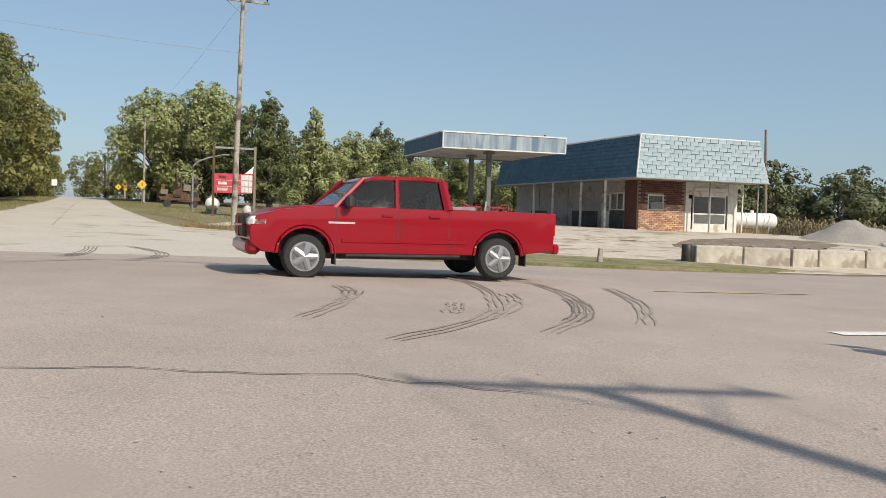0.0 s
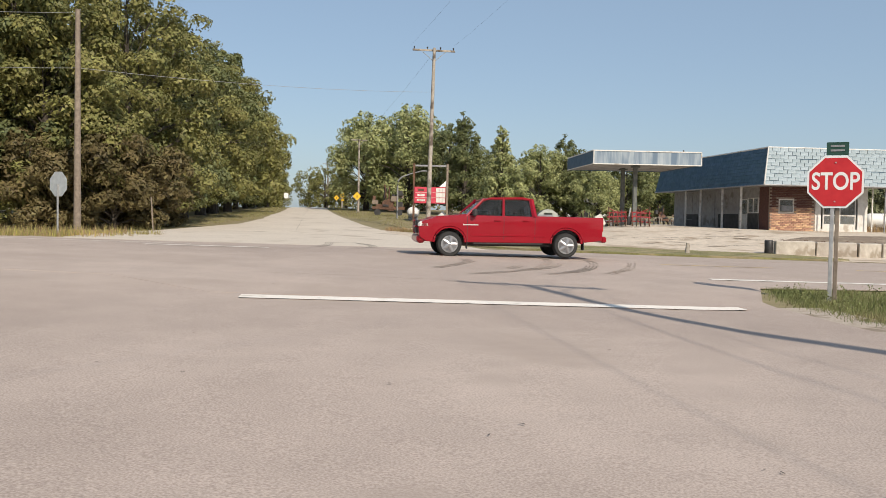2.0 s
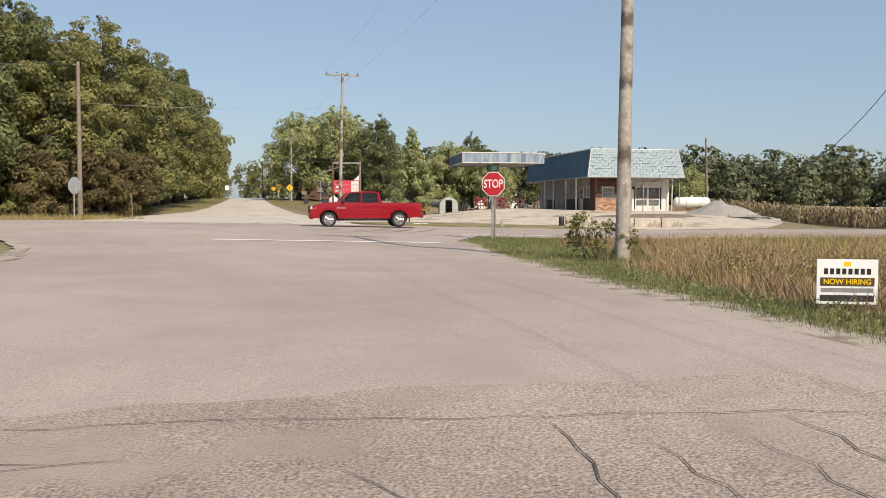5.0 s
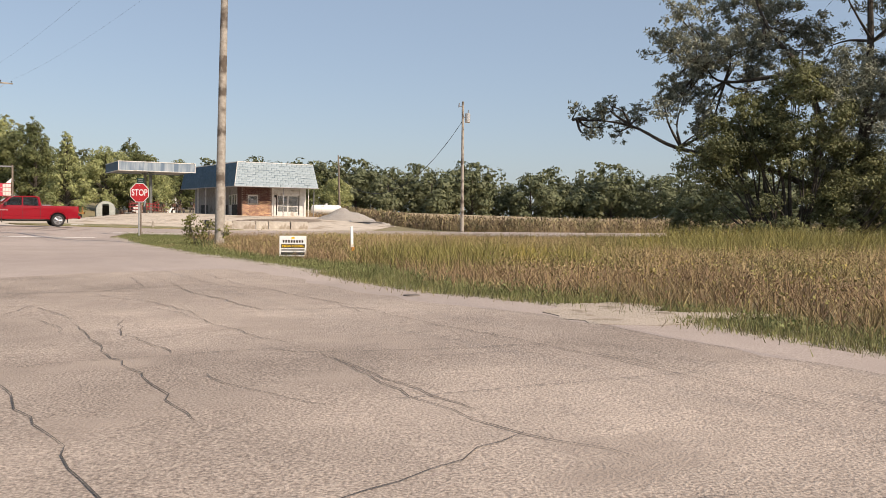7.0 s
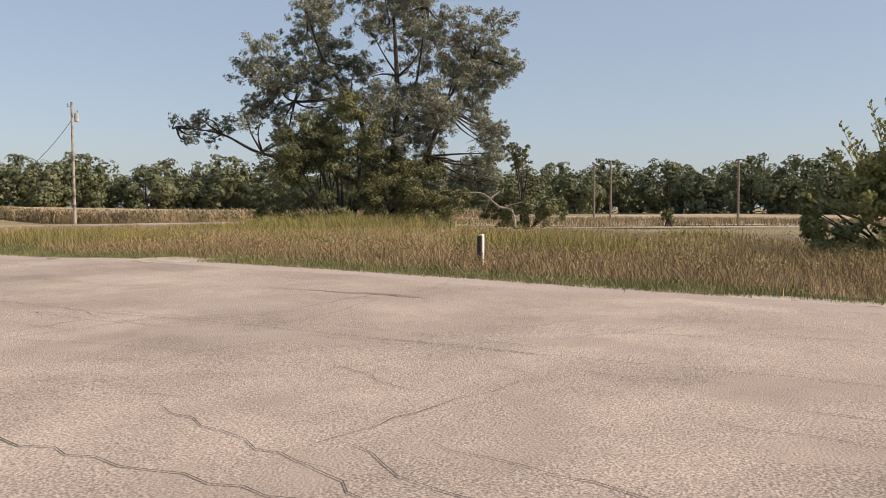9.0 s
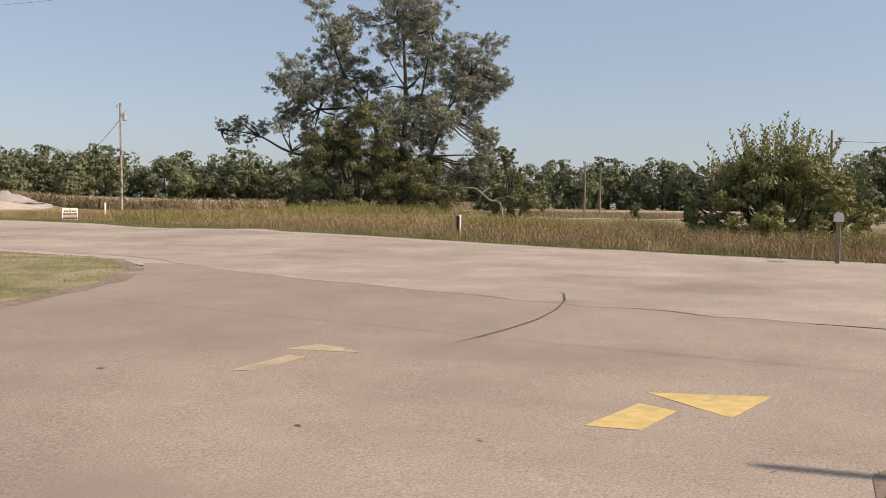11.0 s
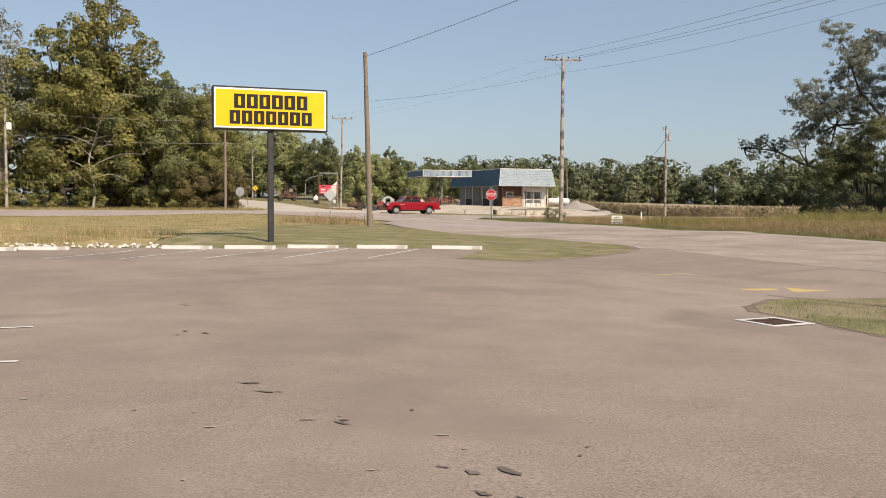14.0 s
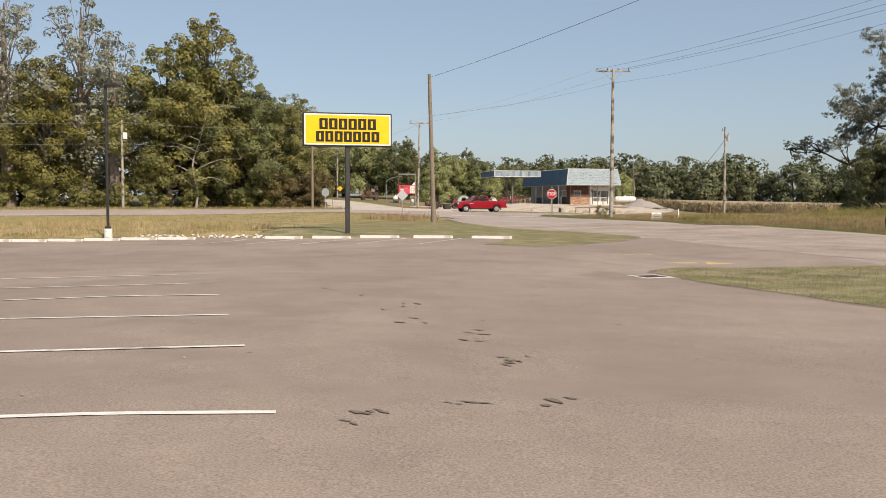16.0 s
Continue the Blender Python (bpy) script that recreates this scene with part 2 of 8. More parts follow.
# the same shingle for deck and side slope, its shade put into a darker blue
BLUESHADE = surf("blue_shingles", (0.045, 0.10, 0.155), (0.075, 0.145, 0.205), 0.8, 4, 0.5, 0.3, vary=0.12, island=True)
FASCIA = surf("peeling_blue_white_fascia", (0.16, 0.22, 0.28), (0.34, 0.39, 0.43), 0.7, 5, 0.7, 0.2, c3=(0.12, 0.175, 0.24), spots=0.5)
# grey-green column paint, darkened to hold the shade under the canopy
COLUMN = surf("dull_green_column_paint", (0.085, 0.095, 0.09), (0.15, 0.16, 0.15), 0.7, 4, 0.6, 0.2)
FASCIABLUE = surf("dull_blue_fascia", (0.045, 0.10, 0.16), (0.075, 0.145, 0.21), 0.7, 3, 0.5, 0.1)
def streaks(m, k):
    """Draws the grain of a surface out along the upright."""
    n, l = m.node_tree.nodes, m.node_tree.links
    mp = n.new("ShaderNodeMapping")
    mp.inputs["Scale"].default_value = (1, 1, k)
    l.new([q for q in n if q.bl_idname == "ShaderNodeTexCoord"][0].outputs["Object"], mp.inputs["Vector"])
    for q in [q for q in n if q.bl_idname == "ShaderNodeTexNoise"]:
        l.new(mp.outputs[0], q.inputs["Vector"])


streaks(FASCIA, 0.12)
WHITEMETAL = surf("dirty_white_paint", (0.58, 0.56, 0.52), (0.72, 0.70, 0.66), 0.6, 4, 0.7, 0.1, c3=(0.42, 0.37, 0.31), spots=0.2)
# off-white panels of the shaded side and undersides, shade put into the grey
PANELSHADE = surf("grey_white_wall_panel", (0.25, 0.24, 0.235), (0.35, 0.34, 0.33), 0.7, 3, 0.5, 0.1, c3=(0.19, 0.175, 0.16), spots=0.25)
# brick under the eaves, their shade put into its dark red
BRICKSHADE = surf("dark_red_brick", (0.085, 0.04, 0.032), (0.135, 0.062, 0.048), 0.9, 8, 1, 0.4, vary=0.25)
BRICKTAN = surf("tan_orange_brick", (0.38, 0.215, 0.135), (0.50, 0.315, 0.215), 0.9, 8, 1, 0.4, vary=0.35)
MORTAR = surf("grey_mortar", (0.22, 0.17, 0.14), (0.32, 0.26, 0.21), 0.95, 10, 1, 0.4)
BLOCK = surf("cast_concrete_block", (0.42, 0.37, 0.31), (0.58, 0.53, 0.46), 0.95, 5, 0.8, 0.5, vary=0.10, c3=(0.33, 0.28, 0.22), spots=0.35)
WHITECONC = surf("pale_cast_concrete", (0.60, 0.58, 0.54), (0.74, 0.72, 0.68), 0.9, 8, 1, 0.3, c3=(0.45, 0.42, 0.37), spots=0.2)
TANKWHITE = surf("white_tank_paint", (0.72, 0.71, 0.68), (0.80, 0.79, 0.76), 0.5, 4, 0.7, 0.05, c3=(0.50, 0.42, 0.34), spots=0.12)
GLASSDARK = glassy("dusty_window_glass", (0.75, 0.78, 0.78))
CARGLASS = glassy("tinted_car_glass", (0.10, 0.115, 0.12), 0.012)
INTERIOR = surf("dark_room", (0.05, 0.048, 0.045), (0.09, 0.085, 0.08), 0.9, 3, 1, 0)
CARRED = surf("red_car_paint", (0.26, 0.003, 0.012), (0.28, 0.004, 0.014), 0.34, 2, 0.5, 0)
CARRED.node_tree.nodes["Principled BSDF"].inputs["Coat Weight"].default_value = 0.45
CARRED.node_tree.nodes["Principled BSDF"].inputs["Coat Roughness"].default_value = 0.07
CARRED.node_tree.nodes["Principled BSDF"].inputs["Specular IOR Level"].default_value = 0.25
CHROME = surf("polished_wheel_alloy", (0.30, 0.30, 0.31), (0.37, 0.37, 0.38), 0.38, 4, 1, 0, 0.5)
TYRE = surf("black_tyre_rubber", (0.018, 0.018, 0.018), (0.03, 0.03, 0.03), 0.85, 20, 2, 0.3)
LAMPCLEAR = surf("clear_lamp_lens", (0.65, 0.63, 0.58), (0.75, 0.73, 0.68), 0.15, 5, 1, 0)
LAMPRED = surf("red_lamp_lens", (0.35, 0.01, 0.01), (0.42, 0.02, 0.02), 0.2, 5, 1, 0)
PLOWRED = surf("red_farm_machine_paint", (0.24, 0.022, 0.03), (0.34, 0.045, 0.045), 0.5, 4, 1, 0.1, c3=(0.16, 0.05, 0.04), spots=0.3)
IMPYEL = surf("yellow_orange_machine_paint", (0.24, 0.11, 0.025), (0.34, 0.16, 0.035), 0.6, 4, 1, 0.1, c3=(0.14, 0.08, 0.05), spots=0.4)
SHEDTIN = surf("corrugated_tin", (0.36, 0.38, 0.35), (0.50, 0.52, 0.48), 0.5, 3, 0.6, 0.1, 0.2)
DIRT = surf("bare_brown_dirt", (0.17, 0.125, 0.09), (0.27, 0.21, 0.155), 0.95, 9, 0.8, 0.7, c3=(0.33, 0.27, 0.2), spots=0.3, dist=0.03)
EDGE = surf("dirt_washed_over_asphalt", (0.155, 0.112, 0.08), (0.265, 0.203, 0.152), 0.95, 16, 1.1, 0.7, c3=(0.22, 0.17, 0.13), spots=0.45, dist=0.012)
SHOULDER = surf("pale_gritty_shoulder", (0.35, 0.295, 0.24), (0.50, 0.428, 0.352), 0.95, 25, 0.8, 0.8, c3=(0.24, 0.19, 0.14), spots=0.4)


# ---- building helpers ----
def part(name, bm, material, parent, label="", m=None, smooth_angle=None):
    """Links a bmesh as one mesh object under a thing or a part."""
    me = bpy.data.meshes.new(name)
    bm.to_mesh(me)
    bm.free()
    me.materials.append(material)
    if smooth_angle is not None:
        for p in me.polygons:
            p.use_smooth = True
        me.set_sharp_from_angle(angle=radians(smooth_angle))
    ob = new(name, me)
    ob.parent = parent
    if m is not None:
        ob.matrix_basis = m
    return tagged(ob, label)


def thing(name, m, label, category, group="", kind=""):
    ob = new(name)
    ob.empty_display_size = 0.3
    ob.matrix_basis = m
    return tagged(ob, label, category, group, kind)


def solo(name, bm, material, label, category, m=None, group="", kind="", smooth_angle=None):
    return tagged(part(name, bm, material, None, label, m, smooth_angle), "", category, group, kind)


def flat_mesh(name, verts, faces, material, parent=None):
    me = bpy.data.meshes.new(name)
    me.from_pydata(verts, [], faces)
    me.update()
    me.materials.append(material)
    ob = new(name, me)
    ob.parent = parent
    return ob


def bx(bm, x, y, z, sx, sy, sz, bevel=0.0, m=None):
    """A box centred at x, y, standing on z, with bevelled edges."""
    r = bmesh.ops.create_cube(bm, size=1, matrix=Matrix.Translation((x, y, z + sz / 2)) @ Matrix.Diagonal((sx, sy, sz, 1)))
    vs = r["verts"]
    if bevel:
        es = list({e for v in vs for e in v.link_edges})
        rb = bmesh.ops.bevel(bm, geom=es, offset=bevel, segments=1, affect="EDGES", profile=0.5)
        vs = list({v for f in rb["faces"] for v in f.verts} | {v for v in vs if v.is_valid})
    if m is not None:
        bmesh.ops.transform(bm, matrix=m, verts=vs)
    return vs


def tube(bm, pts, radii, seg=8, caps=True):
    """A tapered tube along points."""
    rings = []
    pts = [Vector(p) for p in pts]
    for i, p in enumerate(pts):
        d = (pts[min(i + 1, len(pts) - 1)] - pts[max(i - 1, 0)]).normalized()
        a = d.orthogonal().normalized() if abs(d.z) > 0.95 else d.cross(Vector((0, 0, 1))).normalized()
        b = d.cross(a)
        r = radii[i] if isinstance(radii, (list, tuple)) else radii
        rings.append([bm.verts.new(p + (a * math.cos(k * math.tau / seg) + b * math.sin(k * math.tau / seg)) * r) for k in range(seg)])
    for r0, r1 in zip(rings, rings[1:]):
        for k in range(seg):
            bm.faces.new((r0[k], r0[(k + 1) % seg], r1[(k + 1) % seg], r1[k]))
    if caps:
        bm.faces.new(rings[0][::-1])
        bm.faces.new(rings[-1])


def prism(bm, outline, depth, m=None):
    """A flat outline in x, z pulled out along y from 0 to depth."""
    a = [bm.verts.new((x, 0, z)) for x, z in outline]
    b = [bm.verts.new((x, depth, z)) for x, z in outline]
    n = len(a)
    bm.faces.new(a)
    bm.faces.new(b[::-1])
    for i in range(n):
        bm.faces.new((a[i], b[i], b[(i + 1) % n], a[(i + 1) % n]))
    bmesh.ops.recalc_face_normals(bm, faces=bm.faces[:])
    if m is not None:
        bmesh.ops.transform(bm, matrix=m, verts=a + b)
    return a + b


def flowing(pts, k=5):
    """A smooth curve through the points."""
    P = [Vector(p) for p in pts]
    P = [P[0] * 2 - P[1]] + P + [P[-1] * 2 - P[-2]]
    out = []
    for a, b, c, d in zip(P, P[1:], P[2:], P[3:]):
        for i in range(k):
            t = i / k
            out.append(0.5 * (2 * b + (c - a) * t + (2 * a - 5 * b + 4 * c - d) * t * t + (3 * b - a - 3 * c + d) * t ** 3))
    return out + [P[-2]]


def smooth(a, b, v):
    t = min(1, max(0, (v - a) / (b - a)))
    return t * t * (3 - 2 * t)


LOT_FALL = ((-100, 0.24), (-82.6, 0.155), (-75, 0.06), (-70, 0.0), (-65, -0.10), (-61, -0.18), (-57, -0.17), (-52, -0.14), (-46, -0.11), (-41, 0.0))
STOP_DIP = ((-10, 0.0), (-4, -0.10), (2, -0.10), (6.5, 0.0))
LANE_DIP = ((-43, 0.0), (-38, -0.06), (-34, -0.11), (-30, -0.15), (-26, -0.12), (-21, 0.0))


def along(knots, v):
    """A smooth course through the knots."""
    if v <= knots[0][0]:
        return knots[0][1]
    for (a, p), (b, q) in zip(knots, knots[1:]):
        if v <= b:
            return p + (q - p) * smooth(a, b, v)
    return knots[-1][1]


def wear_dip(x, y):
    """The car park's fall towards its exit, and the worn hollow of the side road's lane."""
    edge = min(9.0, max(3.0, 9 - 0.5 * (y + 57)))
    lot = along(LOT_FALL, y) * (1 - smooth(edge, edge + 6, x)) * smooth(-14, 0, x)
    lot += along(STOP_DIP, -0.3665 * x + 0.93 * y) * (1 - smooth(2.5, 5, x)) * smooth(-9, -6, x)
    return lot + along(LANE_DIP, y) * (1 - smooth(12, 16, x)) * smooth(-2, 3, x)


def ground_z(x, y):
    """The lie of the land: a lot that falls gently east, a crowned main road, a raised forecourt, a hill to the north."""
    lo = -2 - 18 * smooth(-40, 5, y)
    z = -0.02 * (max(lo, min(10.0, x)) - 3)
    z -= 0.028 * max(0, min(20, 2 - x)) * (1 - smooth(-46.5, -43, y))
    z += 0.05 * math.exp(-((x + 4) / 7) ** 2 - ((y + 41.5) / 3) ** 2)
    z += 0.20 * smooth(-45, -30, y) * (1 - smooth(-10, 4, y)) * smooth(4, 11, x)
    z += 0.10 * math.exp(-((-0.3665 * x + 0.93 * y - 14) / 6) ** 2)
    z += 1.05 * smooth(27, 48, y) * (1 - smooth(15, 27, x)) * smooth(-11, 0, x)
    n = -0.3665 * x + 0.93 * y
    z += wear_dip(x, y)
    z -= 0.30 * smooth(-14, -28, x) * smooth(-30, 0, n) * (1 - smooth(7.5, 19, n))
    z += 1.0 * smooth(32, 85, n) * (1 - smooth(-24, -12, x))
    z += (1.4 * smooth(75, 162, n) - 0.9 * smooth(165, 240, n)) * (1 - smooth(0, 110, x))
    return z


def on(x, y, rz=0.0, dz=0.0):
    """A pose standing on the ground."""
    return pose(x, y, ground_z(x, y) + dz, 0, 0, rz)


ROAD_ANGLE = 21.5
RU = Vector((math.cos(radians(ROAD_ANGLE)), math.sin(radians(ROAD_ANGLE))))
RN = Vector((-RU.y, RU.x))


def ru(u, n):
    """A place from metres along and across the main road."""
    p = RU * u + RN * n
    return p.x, p.y


def inside(x, y, poly):
    c = False
    j = len(poly) - 1
    for i in range(len(poly)):
        (xi, yi), (xj, yj) = poly[i], poly[j]
        if (yi > y) != (yj > y) and x < (xj - xi) * (y - yi) / (yj - yi) + xi:
            c = not c
        j = i
    return c


def ragged(poly, step=1.0, amp=0.08, seed=1):
    """The outline with points every step and a worn, wandering edge."""
    rnd = random.Random(seed)
    out = []
    for i, (x0, y0) in enumerate(poly):
        x1, y1 = poly[(i + 1) % len(poly)]
        n = max(1, int(math.hypot(x1 - x0, y1 - y0) / step))
        n = min(n, 60)
        for k in range(n):
            out.append((x0 + (x1 - x0) * k / n + rnd.uniform(-amp, amp), y0 + (y1 - y0) * k / n + rnd.uniform(-amp, amp)))
    return out


def rounded(poly, rounds=2):
    """Corner cutting, so that outlines run in curves."""
    for _ in range(rounds):
        nxt = []
        for i, p in enumerate(poly):
            q = poly[(i + 1) % len(poly)]
            nxt += [(p[0] * 0.75 + q[0] * 0.25, p[1] * 0.75 + q[1] * 0.25), (p[0] * 0.25 + q[0] * 0.75, p[1] * 0.25 + q[1] * 0.75)]
        poly = nxt
    return poly


GRID = 2.0


def drape(name, poly, dz, material, label="", category="", kind="structure", parent=None, skirt=0.012):
    """A sheet of that outline laid over the ground."""
    bm = bmesh.new()
    bm.faces.new([bm.verts.new((x, y, 0)) for x, y in poly])
    bmesh.ops.triangulate(bm, faces=bm.faces[:])
    for axis in (0, 1):
        lo, hi = min(p[axis] for p in poly), max(p[axis] for p in poly)
        cuts = {k * GRID for k in range(math.ceil(lo / GRID), math.ceil(hi / GRID))}
        cuts |= {float(k) for k in range(-84, 20) if lo < k < hi}
        for cut in sorted(cuts):
            co, no = [0, 0, 0], [0, 0, 0]
            co[axis], no[axis] = cut, 1
            bmesh.ops.bisect_plane(bm, geom=bm.verts[:] + bm.edges[:] + bm.faces[:], plane_co=co, plane_no=no)
    for v in bm.verts:
        v.co.z = ground_z(v.co.x, v.co.y) + dz
    for f in bm.faces:
        if f.normal.z < 0:
            f.normal_flip()
    bmesh.ops.recalc_face_normals(bm, faces=bm.faces[:])
    if sum(f.normal.z for f in bm.faces) < 0:
        bmesh.ops.reverse_faces(bm, faces=bm.faces[:])
    if skirt:
        rim = [e for e in bm.edges if e.is_boundary]
        low = bmesh.ops.extrude_edge_only(bm, edges=rim)["geom"]
        for v in low:
            if isinstance(v, bmesh.types.BMVert):
                v.co.z -= skirt
    ob = part(name, bm, material, parent, label)
    if parent is None:
        tagged(ob, "", category, "", kind)
    return ob


def ribbon(pts, width, seed=0, jitter=0.0, step=0.5, taper=True):
    """Verts and faces of a thin strip over the ground along points; returns lists to be joined."""
    rnd = random.Random(seed)
    line = []
    for (x0, y0), (x1, y1) in zip(pts, pts[1:]):
        n = max(1, int(math.hypot(x1 - x0, y1 - y0) / step))
        for k in range(n):
            line.append((x0 + (x1 - x0) * k / n, y0 + (y1 - y0) * k / n))
    line.append(pts[-1])
    vs, fs = [], []
    for i, (x, y) in enumerate(line):
        a, b = line[max(0, i - 1)], line[min(len(line) - 1, i + 1)]
        dx, dy = b[0] - a[0], b[1] - a[1]
        d = math.hypot(dx, dy) or 1
        nx, ny = -dy / d, dx / d
        o = rnd.uniform(-jitter, jitter)
        w = width * rnd.uniform(0.6, 1.2) if jitter else width
        if taper and i in (0, len(line) - 1):
            w *= 0.3
        vs += [(x + nx * (o + w / 2), y + ny * (o + w / 2)), (x + nx * (o - w / 2), y + ny * (o - w / 2))]
        if i:
            k = len(vs) - 4
            fs.append((k, k + 1, k + 3, k + 2))
    return vs, fs


def strips(name, lines, width, dz, material, label, category, jitter=0.0, taper=True, seed=0):
    """Several strips as one piece of the setting."""
    V, Fc = [], []
    for i, pts in enumerate(lines):
        vs, fs = ribbon(pts, width, seed + i, jitter, 0.4, taper)
        k = len(V)
        V += [(x, y, ground_z(x, y) + dz + 0.006) for x, y in vs]
        Fc += [tuple(a + k for a in f) for f in fs]
    ob = flat_mesh(name, V, Fc, material)
    return tagged(ob, label, category, "", "structure")


# ---- ground, roads, lots ----
def axis_steps(lo, hi, far_lo, far_hi):
    mid = [lo + GRID * i for i in range(int((hi - lo) / GRID) + 1)]
    left, right, d = [], [], GRID
    x = lo
    while x > far_lo:
        d *= 1.35
        x -= d
        left.append(x)
    d, x = GRID, hi
    while x < far_hi:
        d *= 1.35
        x += d
        right.append(x)
    return left[::-1] + mid + right


gx = axis_steps(-110, 80, -4000, 4000)
gy = axis_steps(-124, 290, -4000, 4000)
gv = [(x, y, ground_z(x, y)) for y in gy for x in gx]
w_ = len(gx)
gf = [(j * w_ + i, j * w_ + i + 1, (j + 1) * w_ + i + 1, (j + 1) * w_ + i) for j in range(len(gy) - 1) for i in range(w_ - 1)]
ground = flat_mesh("ground", gv, gf, SOIL)
tagged(ground, "rough grass and bare soil round a country crossroads", "ground", "", "structure")

EAST_EDGE = [(3.4, 6.2), (3.7, 4.6), (4.6, 1.6), (5.3, -1.2), (6.4, -5.0), (9.3, -13.8), (11.9, -20.0), (13.3, -23.4), (14.4, -26.2), (15.9, -28.7), (17.8, -33.3), (19.9, -37.8), (21.7, -41.8), (24.2, -49.4), (29, -64), (42, -105), (60, -160)]
WEST_EDGE = [(50, -163), (31, -108), (19, -72), (14.2, -60.5), (11.0, -52.5), (9.2, -47.0), (8.5, -41), (6.0, -36.2), (2.6, -31), (-0.6, -26.2), (-2.2, -21), (-2.2, -14.2), (-3.2, -11.3), (-4.9, -8.6), (-7.2, -5.4), (-11, -2.4), (-16.5, 0.0), (-22, -1.0)]
drape("side_road", ragged(EAST_EDGE + WEST_EDGE + [(-21, 2.2), (-9, 7), (-4, 9), (2, 10)], 1.0, 0.07, 3), 0.034, ASPHALT, "pale worn side road curving away from the crossroads", "road")
CHIP = [(11.2, -21.2), (8.8, -22.0), (5.6, -23.3), (2.0, -24.6), (1.2, -27.6), (3.6, -31.2), (6.8, -36.4), (9.2, -41), (10.2, -46.5), (11.9, -52.0), (16, -61), (25, -84), (33, -105), (40.5, -103), (27.8, -64), (23.2, -49.6), (20.8, -42), (19.0, -38), (16.9, -33.4), (15.0, -28.9), (13.6, -26.3), (12.6, -23.4)]
drape("road_chip_seal", ragged(CHIP, 0.5, 0.12, 8), 0.0405, CHIPSEAL, "rough old chip-sealed road surface with open cracks", "road", skirt=0.003)
MAIN = [ru(-420, 7.0), ru(-14, 7.0), ru(-6.5, 5.4), ru(-4.5, 3.4), ru(4.9, 3.0), ru(6.5, 6.4), ru(12, 7.0), ru(420, 7.0), ru(420, 20.6), ru(12, 20.8), ru(6, 22.0), ru(2.6, 22.4), ru(0.5, 24), ru(-9, 24), ru(-11, 21), ru(-18, 20.2), ru(-420, 19.8)]
drape("main_road", ragged(MAIN, 4.0, 0.06, 5), 0.0395, ASPHALT, "wide pale asphalt main road across the junction", "road")
NR = [ru(-12.2, 20), ru(-12.6, 28), ru(-11.6, 40), ru(-9.6, 50), ru(-9.0, 62), ru(-12.4, 155), ru(-18.5, 330), ru(-12.5, 330), ru(-6.4, 155), ru(-2.7, 70), ru(-1.4, 56), ru(0.2, 46), ru(1.2, 37), ru(2.4, 28), ru(3.2, 21.5)]
drape("north_road", ragged(NR, 3.0, 0.1, 6), 0.043, NROAD, "bleached narrow country road climbing between trees", "road")
FORE = [ru(3.0, 27.2), ru(0.6, 33), ru(-0.4, 38), ru(-1.0, 44), ru(4, 58), ru(12, 70), ru(33, 70), ru(36, 42), ru(36, 31), ru(29, 22.2), ru(22, 22), ru(17.3, 22.4), ru(16.9, 26.6), ru(8, 26.8)]
drape("forecourt", ragged(FORE, 1.5, 0.12, 7), 0.028, FORECOURT, "cracked sun-bleached concrete forecourt of the old filling station", "pavement")
LOTP = [(-60, -45.4), (-24, -45.35), (-15.5, -45.35), (-6.8, -45.35), (3.3, -45.35), (2.6, -50.2), (4.2, -50.4), (5.9, -48.7), (7.6, -46.7), (8.5, -44.7), (9.0, -43.0), (11.4, -44.5), (13.0, -52.8), (13.6, -58.6), (12, -59.8), (9.6, -60.6), (9.2, -62), (10.4, -66), (12.4, -70), (16, -75), (24, -110), (20, -140), (-60, -140)]
drape("parking_lot", ragged(LOTP, 1.5, 0.05, 9), 0.038, LOT, "worn grey-brown asphalt shop car park", "pavement")

# ---- grass verges ----
ISLAND = rounded([(-8.2, 27.2), (-5.0, 24.1), (-0.7, 24.0), (3.6, 25.4), (9.0, 27.8), (8.2, 29.4), (5.2, 30.2), (2.7, 29.8), (-2.5, 30.3), (-5.6, 29.2)], 1)
drape("grass_island", ragged(ISLAND, 0.5, 0.06, 11), 0.075, LAWN, "long low grass island between road and forecourt", "grass verge", skirt=0.1)
TIP = [(-7.5, -45.3), (3.25, -45.3), (2.5, -50.0), (4.2, -50.15), (5.8, -48.5), (7.4, -46.6), (8.25, -44.6), (8.5, -42.2), (8.2, -40.9), (5.8, -36.0), (2.4, -30.8), (-0.8, -26.4), (-5, -25.5), (-8, -30), (-8.5, -40)]
drape("lawn_by_sign", ragged(TIP, 0.7, 0.05, 12), 0.048, LAWN, "mown grass point beside the car park", "lawn", skirt=0.1)
drape("dirt_edge", ragged(rounded([(14.4, -58.7), (11.4, -58.15), (9.3, -58.05), (8.4, -58.38), (7.55, -59.42), (7.15, -60.35), (7.58, -61.15), (7.86, -62.35), (8.08, -63.85), (9.18, -65.7), (9.97, -68.2), (12.7, -74), (19, -73)], 2), 0.35, 0.09, 18), 0.0415, EDGE, "bare brown dirt along the grass bank", "dirt", skirt=0)
drape("dirt_edge", ragged([(2.2, -49.6), (2.4, -50.35), (4.3, -50.5), (6.0, -48.8), (7.7, -46.7), (8.6, -44.6), (8.8, -42.0), (8.4, -40.6), (7.6, -41), (7.8, -44), (5.2, -47.9), (3.6, -49.6)], 0.5, 0.05, 19), 0.0415, DIRT, "bare dirt round the tip of the lawn", "dirt", skirt=0)
